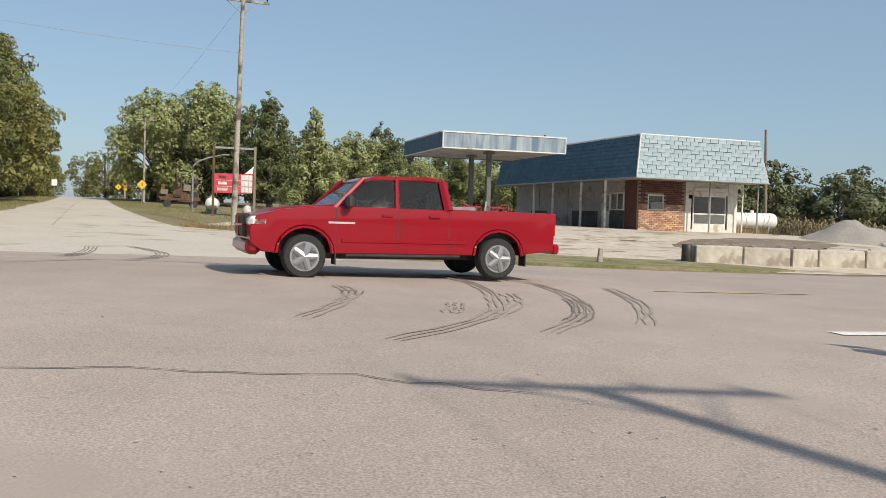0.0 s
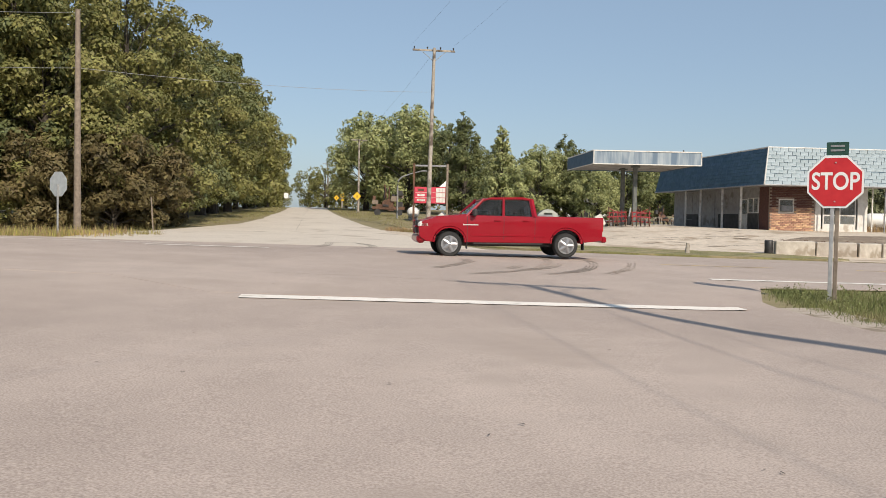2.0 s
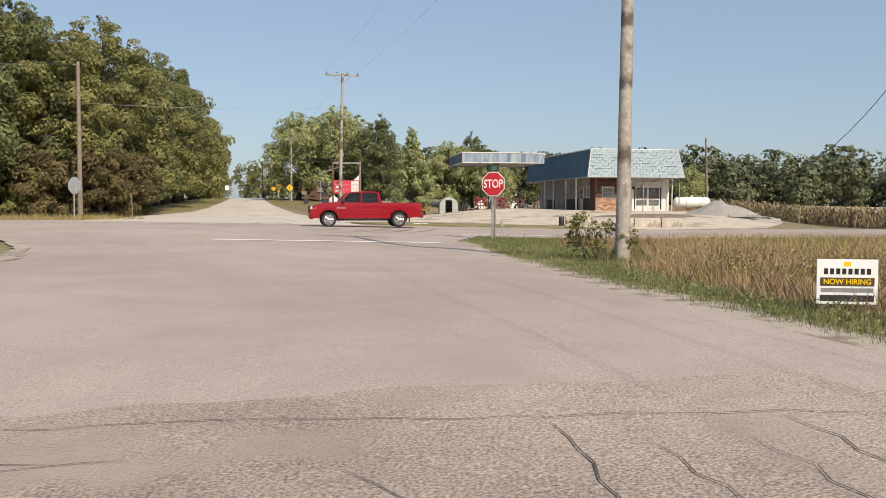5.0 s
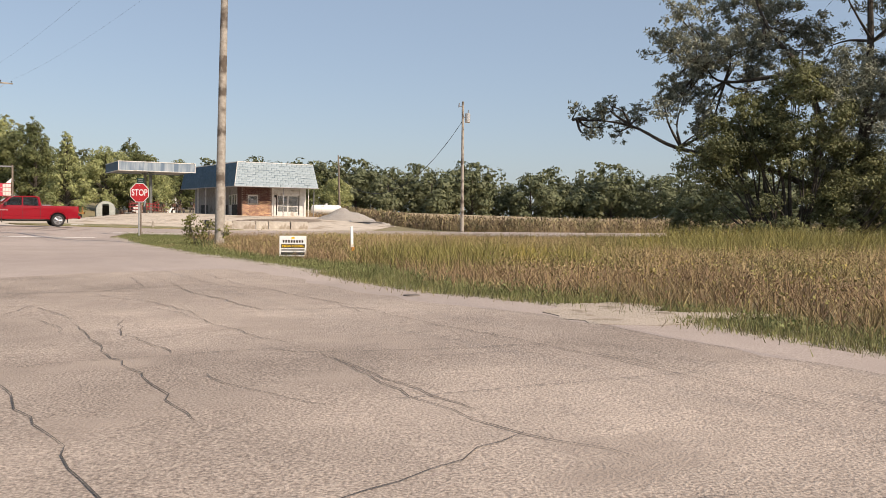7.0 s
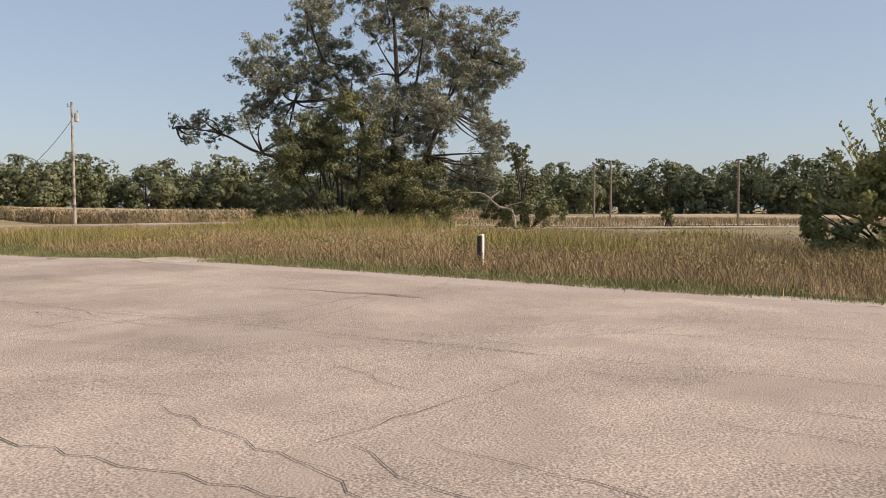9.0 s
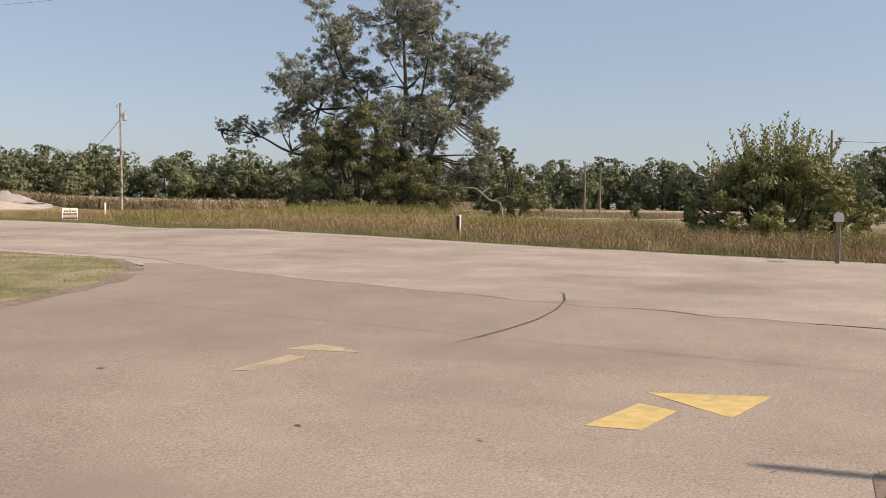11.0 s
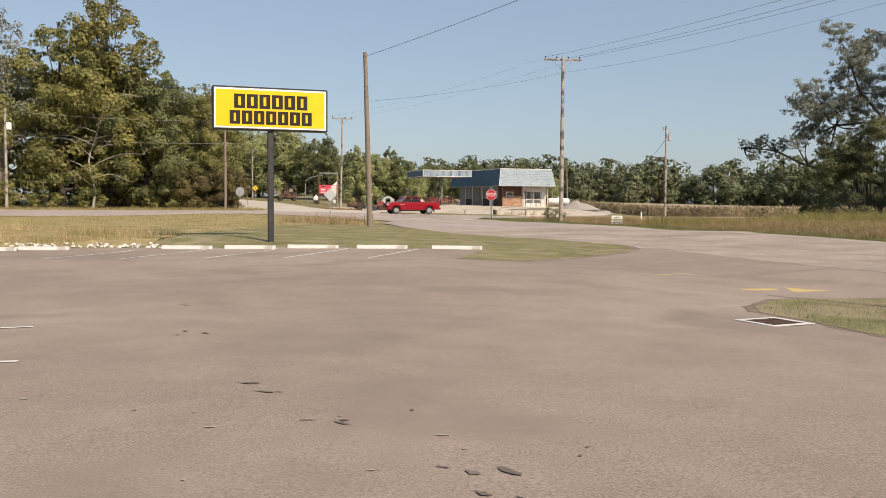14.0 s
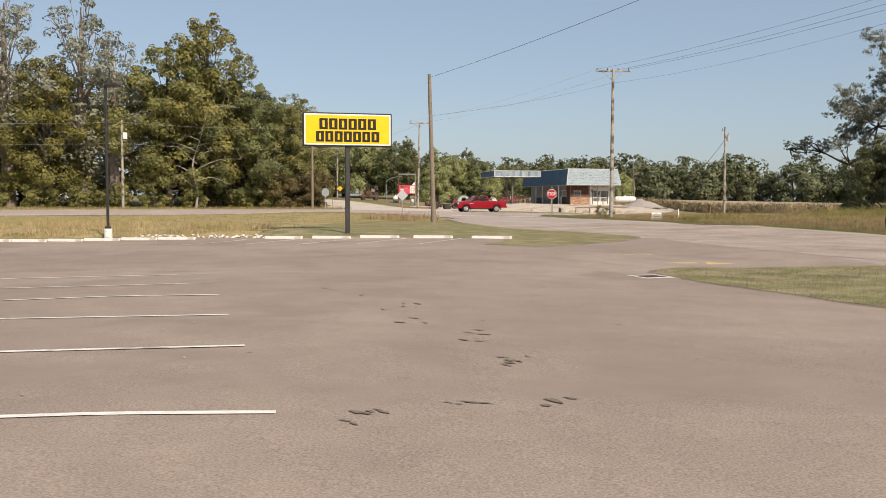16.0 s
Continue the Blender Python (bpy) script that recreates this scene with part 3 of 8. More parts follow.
RISL = rounded([(14.4, -58.9), (11.4, -58.25), (9.4, -58.15), (8.5, -58.5), (7.7, -59.5), (7.3, -60.35), (7.72, -61.1), (7.98, -62.3), (8.2, -63.8), (9.3, -65.6), (10.1, -68.1), (13, -73.5), (19, -73)], 2)
drape("lawn_by_exit", ragged(RISL, 0.35, 0.1, 13), 0.047, LAWN, "mown grass bank between car park and road", "lawn", skirt=0.004)

drape("meadow", ragged([(-58, -44.9), (-8.2, -44.9), (-8.6, -40), (-8, -30), (-4.2, -25.3), (-3.1, -21), (-3.0, -14.2), (-4.0, -11.5), (-5.6, -9), (-7.9, -6), (-11.5, -3.1), (-16.5, -0.7), (-23, -1.9), (-45, -11.5), (-75, -23)], 1.5, 0.1, 14), 0.02, MEADOW, "rough yellow-green meadow between car park and main road", "meadow")
drape("undergrowth", ragged([(x + 1.5, y) for x, y in EAST_EDGE[4:]] + [(66, -60), (46, -20), (46, 12), (30, 12.5), (12, 8.0), (7.2, 5.8)], 2.0, 0.2, 17), 0.015, UNDERGROWTH, "dark soil under the tall weeds", "undergrowth")

# ---- road markings ----
strips("stop_line", [[(-4.7, 1.3), (3.1, 4.25)]], 0.42, 0.0435, PAINT_STOP, "worn white stop line across the lane", "road marking", 0, False)
strips("edge_line", [[ru(6.2, 8.3), ru(60, 8.3)], [ru(90, 8.3), ru(300, 8.3)]], 0.28, 0.0435, PAINT_W, "white edge line of the main road", "road marking", 0, False)
strips("stop_line", [[ru(-8.3, 16.2), ru(-4.6, 16.4)]], 0.4, 0.0435, PAINT_STOP, "short white stop line of the north road", "road marking", 0, False)
strips("edge_line", [[ru(-60, 17.6), ru(-7.2, 17.8)], [ru(-300, 8.3), ru(-14, 8.3)]], 0.14, 0.0435, PAINT_W, "white edge line of the main road", "road marking", 0, False)
strips("centre_line", [[ru(6.8 + 6 * i, 13.2), ru(10.2 + 6 * i, 13.2)] for i in range(12)] + [[ru(-18 - 6 * i, 13.2), ru(-14.6 - 6 * i, 13.2)] for i in range(12)], 0.11, 0.0435, PAINT_Y, "faded yellow broken centre line", "road marking", 0, False)

strips("parking_line", [[(3.04 - 1.15 * i, -76.95 + 2.6 * i), (3.04 - 1.15 * i - 11.2, -76.95 + 2.6 * i - 2.9)] for i in range(6)], 0.09, 0.0405, PAINT_W, "worn white parking bay lines", "road marking", 0, False)
strips("parking_line", [[(-0.1 + 2.36 * i, -49.95), (1.1 + 2.36 * i, -45.75)] for i in range(-4, 1)], 0.10, 0.0405, PAINT_W, "faint slanting bay lines by the wheel stops", "road marking", 0.004, False, 3)


def painted(name, poly, material, label, category):
    return drape(name, poly, 0.0425, material, label, category, skirt=0.003)


painted("lane_arrow", [(9.35, -56.05), (10.1, -56.62), (9.27, -56.9)], PAINT_Y, "worn yellow painted lane arrow head", "road marking")
painted("lane_arrow", [(9.03, -56.28), (9.09, -56.58), (8.45, -56.85), (8.2, -56.6)], PAINT_Y, "worn yellow painted lane arrow shaft", "road marking")
painted("lane_arrow", [(7.6, -53.15), (8.14, -53.6), (8.15, -53.35), (8.0, -53.05)], PAINT_FAINT, "nearly worn away yellow lane arrow head", "road marking")
painted("lane_arrow", [(6.81, -53.93), (7.5, -53.47), (7.62, -53.6), (6.93, -54.02)], PAINT_FAINT, "nearly worn away yellow lane arrow shaft", "road marking")


# ---- cracks, tar, skid marks ----
def wander(pts, amp, seed):
    """A crack's uneven line through the given points."""
    rnd = random.Random(seed)
    out = []
    for (x0, y0), (x1, y1) in zip(pts, pts[1:]):
        n = max(1, int(math.hypot(x1 - x0, y1 - y0) / 0.22))
        out += [(x0 + (x1 - x0) * k / n + rnd.uniform(-amp, amp), y0 + (y1 - y0) * k / n + rnd.uniform(-amp, amp)) for k in range(n)]
    return out + [pts[-1]]


CR_MAIN = [[(6.2, -25.8), (6.67, -25.68), (7.72, -25.43), (9.34, -25.29), (9.56, -24.93), (10.36, -24.53), (11.4, -24.2)], [(10.44, -24.67), (10.91, -25.79), (11.32, -26.48), (11.75, -27.54), (12.03, -27.97), (12.93, -28.04), (13.31, -28.07), (13.58, -28.6)]]
CR_OLD = [[(9.32, -25.66), (9.66, -26.15), (10.31, -26.79), (10.59, -27.36), (10.81, -27.69), (11.26, -28.68)], [(6.01, -23.45), (6.84, -25.47), (7.8, -27.37), (8.33, -28.59)], [(10.75, -22.56), (11.49, -24.24), (12.09, -25.12), (12.55, -26.22), (12.92, -26.99), (13.24, -27.74)], [(9.42, -22.94), (9.93, -24.59)], [(10.02, -32.4), (10.49, -32.11), (11.17, -31.93), (11.8, -31.61), (12.22, -31.53), (12.65, -31.84), (13.39, -31.94), (14.2, -32.02), (14.99, -32.01)]]
CR_TAR = [[(15.77, -37.35), (16.25, -37.98), (16.56, -38.58), (16.93, -39.08), (17.13, -39.49), (17.33, -40.0)], [(16.62, -38.5), (17.0, -39.0), (17.3, -39.5)]]
CR_SIDE = [[(12.65, -31.84), (13.0, -32.82), (13.36, -33.73), (13.63, -34.5)], [(11.09, -28.63), (11.66, -29.69), (12.33, -31.08), (12.44, -31.18)], [(9.88, -29.3), (10.83, -31.94), (11.36, -33.18), (11.81, -34.47)], [(10.23, -33.08), (10.84, -34.44), (11.14, -34.97)], [(13.58, -28.6), (13.77, -29.4), (14.2, -30.52), (14.73, -31.93), (15.08, -32.73), (15.44, -33.7), (15.75, -34.44), (16.05, -34.98)], [(15.13, -32.59), (15.53, -33.52), (15.88, -34.21)], [(16.3, -34.6), (17.2, -36.6)], [(12.77, -32.01), (13.28, -33.97), (13.81, -35.17), (14.29, -35.78)]]
CR_FINE = [[(12.9, -31.0), (14.0, -30.7)], [(10.5, -27.6), (11.1, -28.6)], [(8.23, -27.43), (8.85, -27.37), (9.1, -27.0), (9.78, -26.64)], [(8.85, -27.37), (8.8, -28.4)], [(12.03, -27.97), (11.85, -28.3), (11.6, -28.6)], [(9.34, -25.29), (10.0, -25.4), (10.3, -25.6)], [(11.9, -23.6), (12.9, -23.9)], [(5.51, -23.67), (7.04, -23.19), (8.89, -22.9), (10.33, -22.54), (11.97, -22.28)]]
CR2 = [[(11.14, -34.97), (11.64, -36.36), (12.22, -37.58), (12.62, -38.48), (13.06, -39.36), (13.55, -40.37), (14.6, -42.6), (16.4, -46.4), (19, -52)], [(10.0, -43.9), (11.4, -46.7), (12.8, -49.5), (14.2, -53.0)], [(15.5, -47.5), (17.0, -51.0)], [(18.6, -45.0), (19.6, -47.6)]]
strips("road_crack", [wander(c, 0.035, 90 + i) for i, c in enumerate(CR_MAIN)], 0.018, 0.0446, CRACK, "wider dark cracks in the chip-sealed road", "road crack", 0.009)
strips("road_crack", [wander(c, 0.04, 110 + i) for i, c in enumerate(CR_OLD)], 0.012, 0.0446, CRACK, "old dark cracks across the chip-sealed road", "road crack", 0.014)
strips("road_crack", [wander(c, 0.03, 130 + i) for i, c in enumerate(CR_TAR)], 0.038, 0.0447, CRACK, "wide broken crack in the chip-sealed road", "road crack", 0.03)
strips("road_crack", [wander(c, 0.04, 70 + i) for i, c in enumerate(CR_SIDE)], 0.01, 0.0445, CRACK, "dark open cracks along the chip-sealed road", "road crack", 0.012)
strips("road_crack", [wander(c, 0.045, 50 + i) for i, c in enumerate(CR_FINE)], 0.01, 0.0445, CRACK, "thin branching cracks in the chip-sealed road", "road crack", 0.01)
CHIPS = [(1.25, -9.43), (0.94, -10.58), (2.31, -10.47), (2.94, -9.95), (2.81, -6.92), (3.24, -8.07), (3.33, -8.31), (3.99, -9.25), (4.15, -9.65), (4.26, -9.95), (4.37, -10.2), (4.42, -10.35), (3.69, -8.31), (0.68, -11.32)]
rch = random.Random(61)
strips("road_crack", [[(x - 0.035, y), (x, y + rch.uniform(-0.02, 0.02)), (x + 0.04, y + rch.uniform(-0.03, 0.03))] for x, y in CHIPS], 0.028, 0.0425, POTHOLE, "small dark chips broken out of the worn asphalt", "road crack", 0.03)
rcx = random.Random(19)
FINE = []
for _ in range(80):
    y = rcx.uniform(-52, -23)
    k = (y + 23) / -29
    x = rcx.uniform(4 + 9 * k, 12 + 10 * k)
    a, L = rcx.choice((radians(-65), radians(-65), radians(20))) + rcx.uniform(-0.4, 0.4), rcx.uniform(0.8, 3.0)
    FINE.append(wander([(x, y), (x + math.cos(a) * L * 0.5 + rcx.uniform(-.2, .2), y + math.sin(a) * L * 0.5), (x + math.cos(a) * L, y + math.sin(a) * L)], 0.06, int(x * 100)))
strips("road_crack", FINE, 0.009, 0.0444, CRACK, "fine hairline cracks in the chip-sealed road", "road crack", 0.008)
strips("road_crack", [wander(c, 0.04, 30 + i) for i, c in enumerate(CR2)], 0.012, 0.0447, CRACK, "long dark cracks along the chip-sealed road", "road crack", 0.015)
strips("road_crack", [wander([ru(-60, 13.4), ru(-9, 13.3)], 0.04, 53), wander([ru(8, 10.8), ru(60, 10.8)], 0.04, 54), wander([ru(-5.1, 40), ru(-9.0, 150)], 0.05, 55)], 0.014, 0.0425, CRACK, "fine dark joints in the worn asphalt", "road crack", 0.015)


def side_by_side(pts, n, gap):
    """Parallel courses beside a smooth curve through the points."""
    line = [(p.x, p.y) for p in flowing([(x, y, 0) for x, y in pts], 6)]
    out = []
    for k in range(n):
        o = (k - (n - 1) / 2) * gap
        row = []
        for (x0, y0), (x1, y1) in zip(line, line[1:]):
            d = math.hypot(x1 - x0, y1 - y0) + 1e-6
            row.append((x0 - (y1 - y0) / d * o, y0 + (x1 - x0) / d * o))
        out.append(row)
    return out


SWEEPS = [[(-3.8, 12.6), (-3.45, 11.5), (-3.4, 10.0), (-3.6, 8.4)], [(-2.1, 17.0), (-0.7, 15.2), (-0.2, 12.5), (-0.3, 10.4), (-1.0, 8.2)], [(-2.9, 16.9), (-1.8, 14.6), (-1.4, 11.8), (-1.55, 9.6), (-2.65, 7.0)], [(-1.2, 12.8), (-1.1, 11.5), (-1.5, 9.3)], [(-1.95, 11.0), (-1.93, 10.4), (-2.0, 9.7)], [(0.65, 15.0), (0.75, 12.2), (0.3, 9.3)], [(-9.8, 13.9), (-8.8, 16.2), (-5.6, 16.8), (-2.1, 17.0)]]
strips("tyre_mark", [q for c in SWEEPS for q in side_by_side(c, 3, 0.1)], 0.045, 0.0428, SKIDFAINT, "faint curved rubber smears across the junction", "tyre mark", 0.03)
DARKSK = [[(-0.25, 12.4), (-0.2, 11.6), (-0.3, 10.4), (-0.55, 9.5)], [(-11.1, 22.8), (-9.3, 20.2), (-8.6, 17.9), (-8.6, 16.2)], [(-11.7, 21.8), (-10.6, 19.0), (-9.8, 15.9)], [(-3.45, 11.9), (-3.4, 11.2)]]
strips("tyre_mark", [q for c in DARKSK for q in side_by_side(c, 4, 0.09)], 0.03, 0.0432, SKID, "dark ribbed tyre skid marks at the junction", "tyre mark", 0.015)
strips("road_crack", [wander([(-6.6, 4.7), (-4.4, 5.3), (-2.6, 5.6), (-1.2, 5.4)], 0.05, 61)], 0.02, 0.0436, CRACK, "crumbled edge between two asphalt layers", "road crack", 0.03)
lid = bmesh.new()
tube(lid, [(0, 0, 0.03), (0, 0, 0.047)], 0.13, 14)
solo("manhole_cover", lid, SKID, "small dark iron cover set in the road", "manhole cover", on(14.25, -26.7), kind="structure")
strips("tar_line", [[(9.22, -53.61), (9.63, -53.46), (10.18, -53.24), (10.8, -52.96), (11.5, -52.49), (12.2, -51.85), (12.75, -51.2), (12.9, -50.8)]], 0.019, 0.0452, CRACK, "thin curved line of fresh tar", "tar line", 0.0)


def blotches(name, spots, material, label, category, seed, dz):
    """Small broken patches with uneven outlines."""
    rnd = random.Random(seed)
    V, Fc = [], []
    for x, y, r, st, ang in spots:
        k0 = len(V)
        n = 9
        for k in range(n):
            a = k * math.tau / n
            rr = r * rnd.uniform(0.25, 1.15)
            dx, dy = math.cos(a) * rr * st, math.sin(a) * rr
            px, py = x + dx * math.cos(ang) - dy * math.sin(ang), y + dx * math.sin(ang) + dy * math.cos(ang)
            V.append((px, py, ground_z(px, py) + dz + 0.006))
        Fc.append(tuple(range(k0, k0 + n)))
    ob = flat_mesh(name, V, Fc, material)
    return tagged(ob, label, category, "", "structure")


rp = random.Random(77)
POT = [(-1.8, -61.1), (-0.5, -64.5), (1.1, -67.8), (1.8, -69.2), (2.6, -70.6), (2.75, -70.2), (3.2, -71.9), (2.3, -72.0), (4.0, -73.4), (3.95, -72.8), (4.4, -74.6), (4.6, -74.5), (5.05, -76.1), (4.2, -76.5), (3.55, -76.7), (3.5, -77.0)]
blotches("asphalt_chip", [(x + rp.uniform(-.2, .2), y + rp.uniform(-.25, .25), rp.uniform(0.014, 0.045), rp.uniform(1.6, 4.5), rp.uniform(-0.9, 0.0)) for x, y in POT for _ in range(3)], POTHOLE, "small dark potholes where the asphalt has broken out", "pothole", 5, 0.0402)
blotches("asphalt_chip", [(rp.uniform(-4, 9), rp.uniform(-75, -52), rp.uniform(0.008, 0.022), rp.uniform(1, 3), rp.uniform(0, 3)) for _ in range(90)] , POTHOLE, "scattered dark chips in the car park asphalt", "pothole", 6, 0.0402)
blotches("asphalt_chip", [(rp.uniform(-8, 9), rp.uniform(-18, 16), rp.uniform(0.006, 0.02), rp.uniform(1, 2.5), rp.uniform(0, 3)) for _ in range(130)], CRACK, "scattered dark pits in the junction asphalt", "pothole", 7, 0.0425)
blotches("loose_stone", [(rp.uniform(-6, 7), rp.uniform(3.0, 7.4), rp.uniform(0.005, 0.014), 1.2, rp.uniform(0, 3)) for _ in range(500)], GRAVEL, "loose pale grit along the worn lane edge", "grit", 9, 0.044)
PATCH = [(15.43, -29.35), (16.05, -28.5), (17.0, -28.2), (17.35, -28.85), (17.1, -29.35), (17.7, -29.6), (18.5, -29.95), (18.2, -30.25), (17.3, -30.35), (16.85, -30.65), (16.35, -30.95), (15.75, -30.6)]
drape("gravel_patch", ragged(PATCH, 0.25, 0.13, 15), 0.037, WASHOUT, "small washed-out patch of tan gravel beside the road", "gravel")
drape("road_shoulder", ragged([(x - 0.5, y) for x, y in EAST_EDGE[1:14]] + [(x + 0.78, y + 0.2) for x, y in EAST_EDGE[1:14]][::-1], 0.8, 0.1, 16), 0.022, SHOULDER, "pale gritty shoulder between road and grass", "shoulder")
strips("road_shoulder", [[(-2.3, -21), (-2.3, -14.4), (-3.3, -11.4), (-5.0, -8.7), (-7.3, -5.5), (-11, -2.5), (-16.5, -0.1)]], 0.5, 0.038, SHOULDER, "pale gritty shoulder along the field corner", "shoulder", 0.12)
blotches("asphalt_scuff", [(rp.gauss(1.5, 2.0), rp.gauss(-72, 2.6), rp.uniform(0.006, 0.018), rp.uniform(1, 4), rp.uniform(0, 3)) for _ in range(140)], SHOULDER, "pale scuffed grit in the worn asphalt", "grit", 12, 0.0402)


drape("rubble_strip", ragged(rounded([(6.3, 36.4), (9.2, 35.4), (13.5, 37.5), (15.6, 41.6), (12.0, 43.2), (8.6, 41.2)], 1), 0.5, 0.2, 37), 0.036, DIRT, "broken brown dirt and rubble before the station", "dirt")
rfc = random.Random(33)
blotches("forecourt_stain", [(*ru(rfc.uniform(5, 31), rfc.uniform(27.5, 44)), rfc.uniform(0.05, 0.2), rfc.uniform(2, 7), radians(21) + rfc.uniform(-0.3, 0.3)) for _ in range(60)], DIRT, "dark dirt gathered in the broken forecourt", "dirt", 34, 0.036)
strips("forecourt_crack", [wander([ru(u, n), ru(u + rfc.uniform(1.5, 5), n + rfc.uniform(-0.8, 0.8))], 0.08, 35 + int(u)) for u, n in [(rfc.uniform(4, 28), rfc.uniform(27.5, 46)) for _ in range(26)]], 0.05, 0.035, CRACK, "dark open cracks across the forecourt", "crack", 0.04)


# ---- filling station ----
S_ANGLE = 22.0


def filling_station():
    st = thing("filling_station", pose(7.5, 49.1, 0.96, 0, 0, S_ANGLE), "closed brick and white filling station with light blue mansard roof", "building")
    W, D, H = 7.15, 16.4, 2.9
    # walls: front (y=0) in brick and white, left side (x=0) in panels, with real openings
    def wall(name, boxes, mat_, label=""):
        bm = bmesh.new()
        for b in boxes:
            bx(bm, *b)
        return part(name, bm, mat_, st, label)
    wall("wall", [(0.3, 0.14, 0, 0.6, 0.24, H), (1.08, 0.14, 0, 0.96, 0.24, 1.22), (1.08, 0.14, 2.0, 0.96, 0.24, H - 2.0), (2.32, 0.14, 0, 1.52, 0.24, H)], MORTAR, "brick front wall, tan below, eave shade put into the colour above")
    wall("wall", [(0.12, 0.75, 0, 0.24, 0.98, H), (0.12, 1.4, 0, 0.24, 0.32, H)], BRICKSHADE, "brick end of the side wall in the eave-shade colour")
    wall("wall", [(0.12, 2.35, 0, 0.24, 1.58, 1.15), (0.12, 2.35, 2.15, 0.24, 1.58, H - 2.15), (0.12, 5.9, 0, 0.24, 3.72, H), (0.12, 3.6, 2.1, 0.24, 0.92, H - 2.1), (0.12, 12.1, 0, 0.24, 8.7, H)], PANELSHADE, "off-white metal side wall with shade put into its grey")
    wall("wall", [(W / 2, D - 0.12, 0, W - 0.5, 0.24, H), (W - 0.12, 8.6, 0, 0.24, D - 1.2, H), (6.9, 1.62, 0, 0.5, 0.2, H)], WHITEMETAL, "white rear and far walls")
    wall("floor_slab", [(W / 2, D / 2, -0.6, W, D, 0.6)], FORECOURT)
    for b in ((-0.03, 6.2, 0.02, 0.05, 3.2, 1.05), (-0.03, 12.7, 0.02, 0.05, 2.4, 1.05), (-0.03, 2.35, 0.02, 0.05, 1.5, 1.1)):
        wall("dado_panel", [b], INTERIOR, "dark boarded lower wall")
    wall("ceiling", [(W / 2, D / 2, H, W + 0.2, D + 0.2, 0.12)], INTERIOR)
    wall("soffit", [(2.9, -0.95, H - 0.06, 8.66, 1.75, 0.1), (-0.72, D / 2, H - 0.06, 1.35, D + 0.5, 0.1)], PANELSHADE, "stained soffit boards with shade put into their grey")
    for y in (1.72, 4.6, 8.3, 11.1):
        bm = bmesh.new()
        bx(bm, -1.2, y, -0.02, 0.12, 0.12, H, 0.01)
        part("post", bm, WHITEMETAL, st)
    for x, y in ((3.75, -1.3), (7.05, -1.3), (6.95, -0.1)):
        bm = bmesh.new()
        bx(bm, x, y, 0, 0.07, 0.07, H, 0.005)
        part("post", bm, STEEL if y < -1 else WHITEMETAL, st)
    # entrance: white storefront frame with glass
    fr = bmesh.new()
    for b in ((3.2, 0.12, 0, 0.24, 0.12, H), (3.42, 0.12, 0, 0.2, 0.1, 1.9), (6.2, 0.12, 0, 0.3, 0.12, H), (4.8, 0.12, 2.12, 2.9, 0.12, 0.2), (4.8, 0.12, 0, 2.6, 0.1, 0.14)):
        bx(fr, *b)
    for b in ((4.8, 0.14, 2.32, 2.9, 0.06, H - 2.32),):
        bx(fr, *b)
    part("entrance_frame", fr, WHITEMETAL, st, "white painted storefront frame")
    for i, x in enumerate((4.2, 5.35)):
        bm = bmesh.new()
        for b in ((x - 0.53, 0.1, 0.14, 0.07, 0.07, 1.98), (x + 0.53, 0.1, 0.14, 0.07, 0.07, 1.98), (x, 0.1, 0.14, 1.0, 0.07, 0.34), (x, 0.1, 2.04, 1.0, 0.07, 0.08), (x, 0.1, 1.0, 1.0, 0.06, 0.09)):
            bx(bm, *b)
        dr = part("door", bm, WHITEMETAL, st, "white framed glass door")
        bm = bmesh.new()
        bx(bm, x, 0.1, 0.48, 0.99, 0.012, 1.56)
        part("glass", bm, GLASSDARK, dr, "dusty grey glass")
        bm = bmesh.new()
        tube(bm, [(x + (0.42 if i == 0 else -0.42), 0.03, 0.95), (x + (0.42 if i == 0 else -0.42), 0.03, 1.3)], 0.015, 6)
        part("handle", bm, STEEL, dr)
    bm = bmesh.new()
    bx(bm, 6.55, 0.72, 0, 0.42, 1.2, H)
    part("white_panel", bm, WHITEMETAL, st, "white boarded return wall")
    bm = bmesh.new()
    bx(bm, 4.8, -0.02, 2.34, 2.3, 0.05, 0.22, 0.01)
    part("sign_board", bm, WHITEMETAL, st, "blank pale board over the entrance")
    # small brick-wall window with a hood
    win = bmesh.new()
    for b in ((1.08, 0.06, 1.16, 1.06, 0.1, 0.07), (1.08, 0.06, 1.98, 1.06, 0.1, 0.07), (0.59, 0.06, 1.22, 0.07, 0.1, 0.77), (1.57, 0.06, 1.22, 0.07, 0.1, 0.77), (1.08, 0.06, 1.58, 0.92, 0.06, 0.05)):
        bx(win, *b)
    wo = part("window", win, WHITEMETAL, st, "small white sash window with an air unit")
    bm = bmesh.new()
    bx(bm, 1.08, 0.1, 1.62, 0.92, 0.012, 0.36)
    part("pane", bm, GLASSDARK, wo)
    bm = bmesh.new()
    bx(bm, 1.08, -0.02, 1.25, 0.8, 0.26, 0.34, 0.02)
    for i in range(7):
        bx(bm, 0.76 + i * 0.107, -0.155, 1.28, 0.05, 0.03, 0.28)
    part("air_conditioner", bm, STEEL, wo, "grey window air conditioner")
    # side door and window
    bm = bmesh.new()
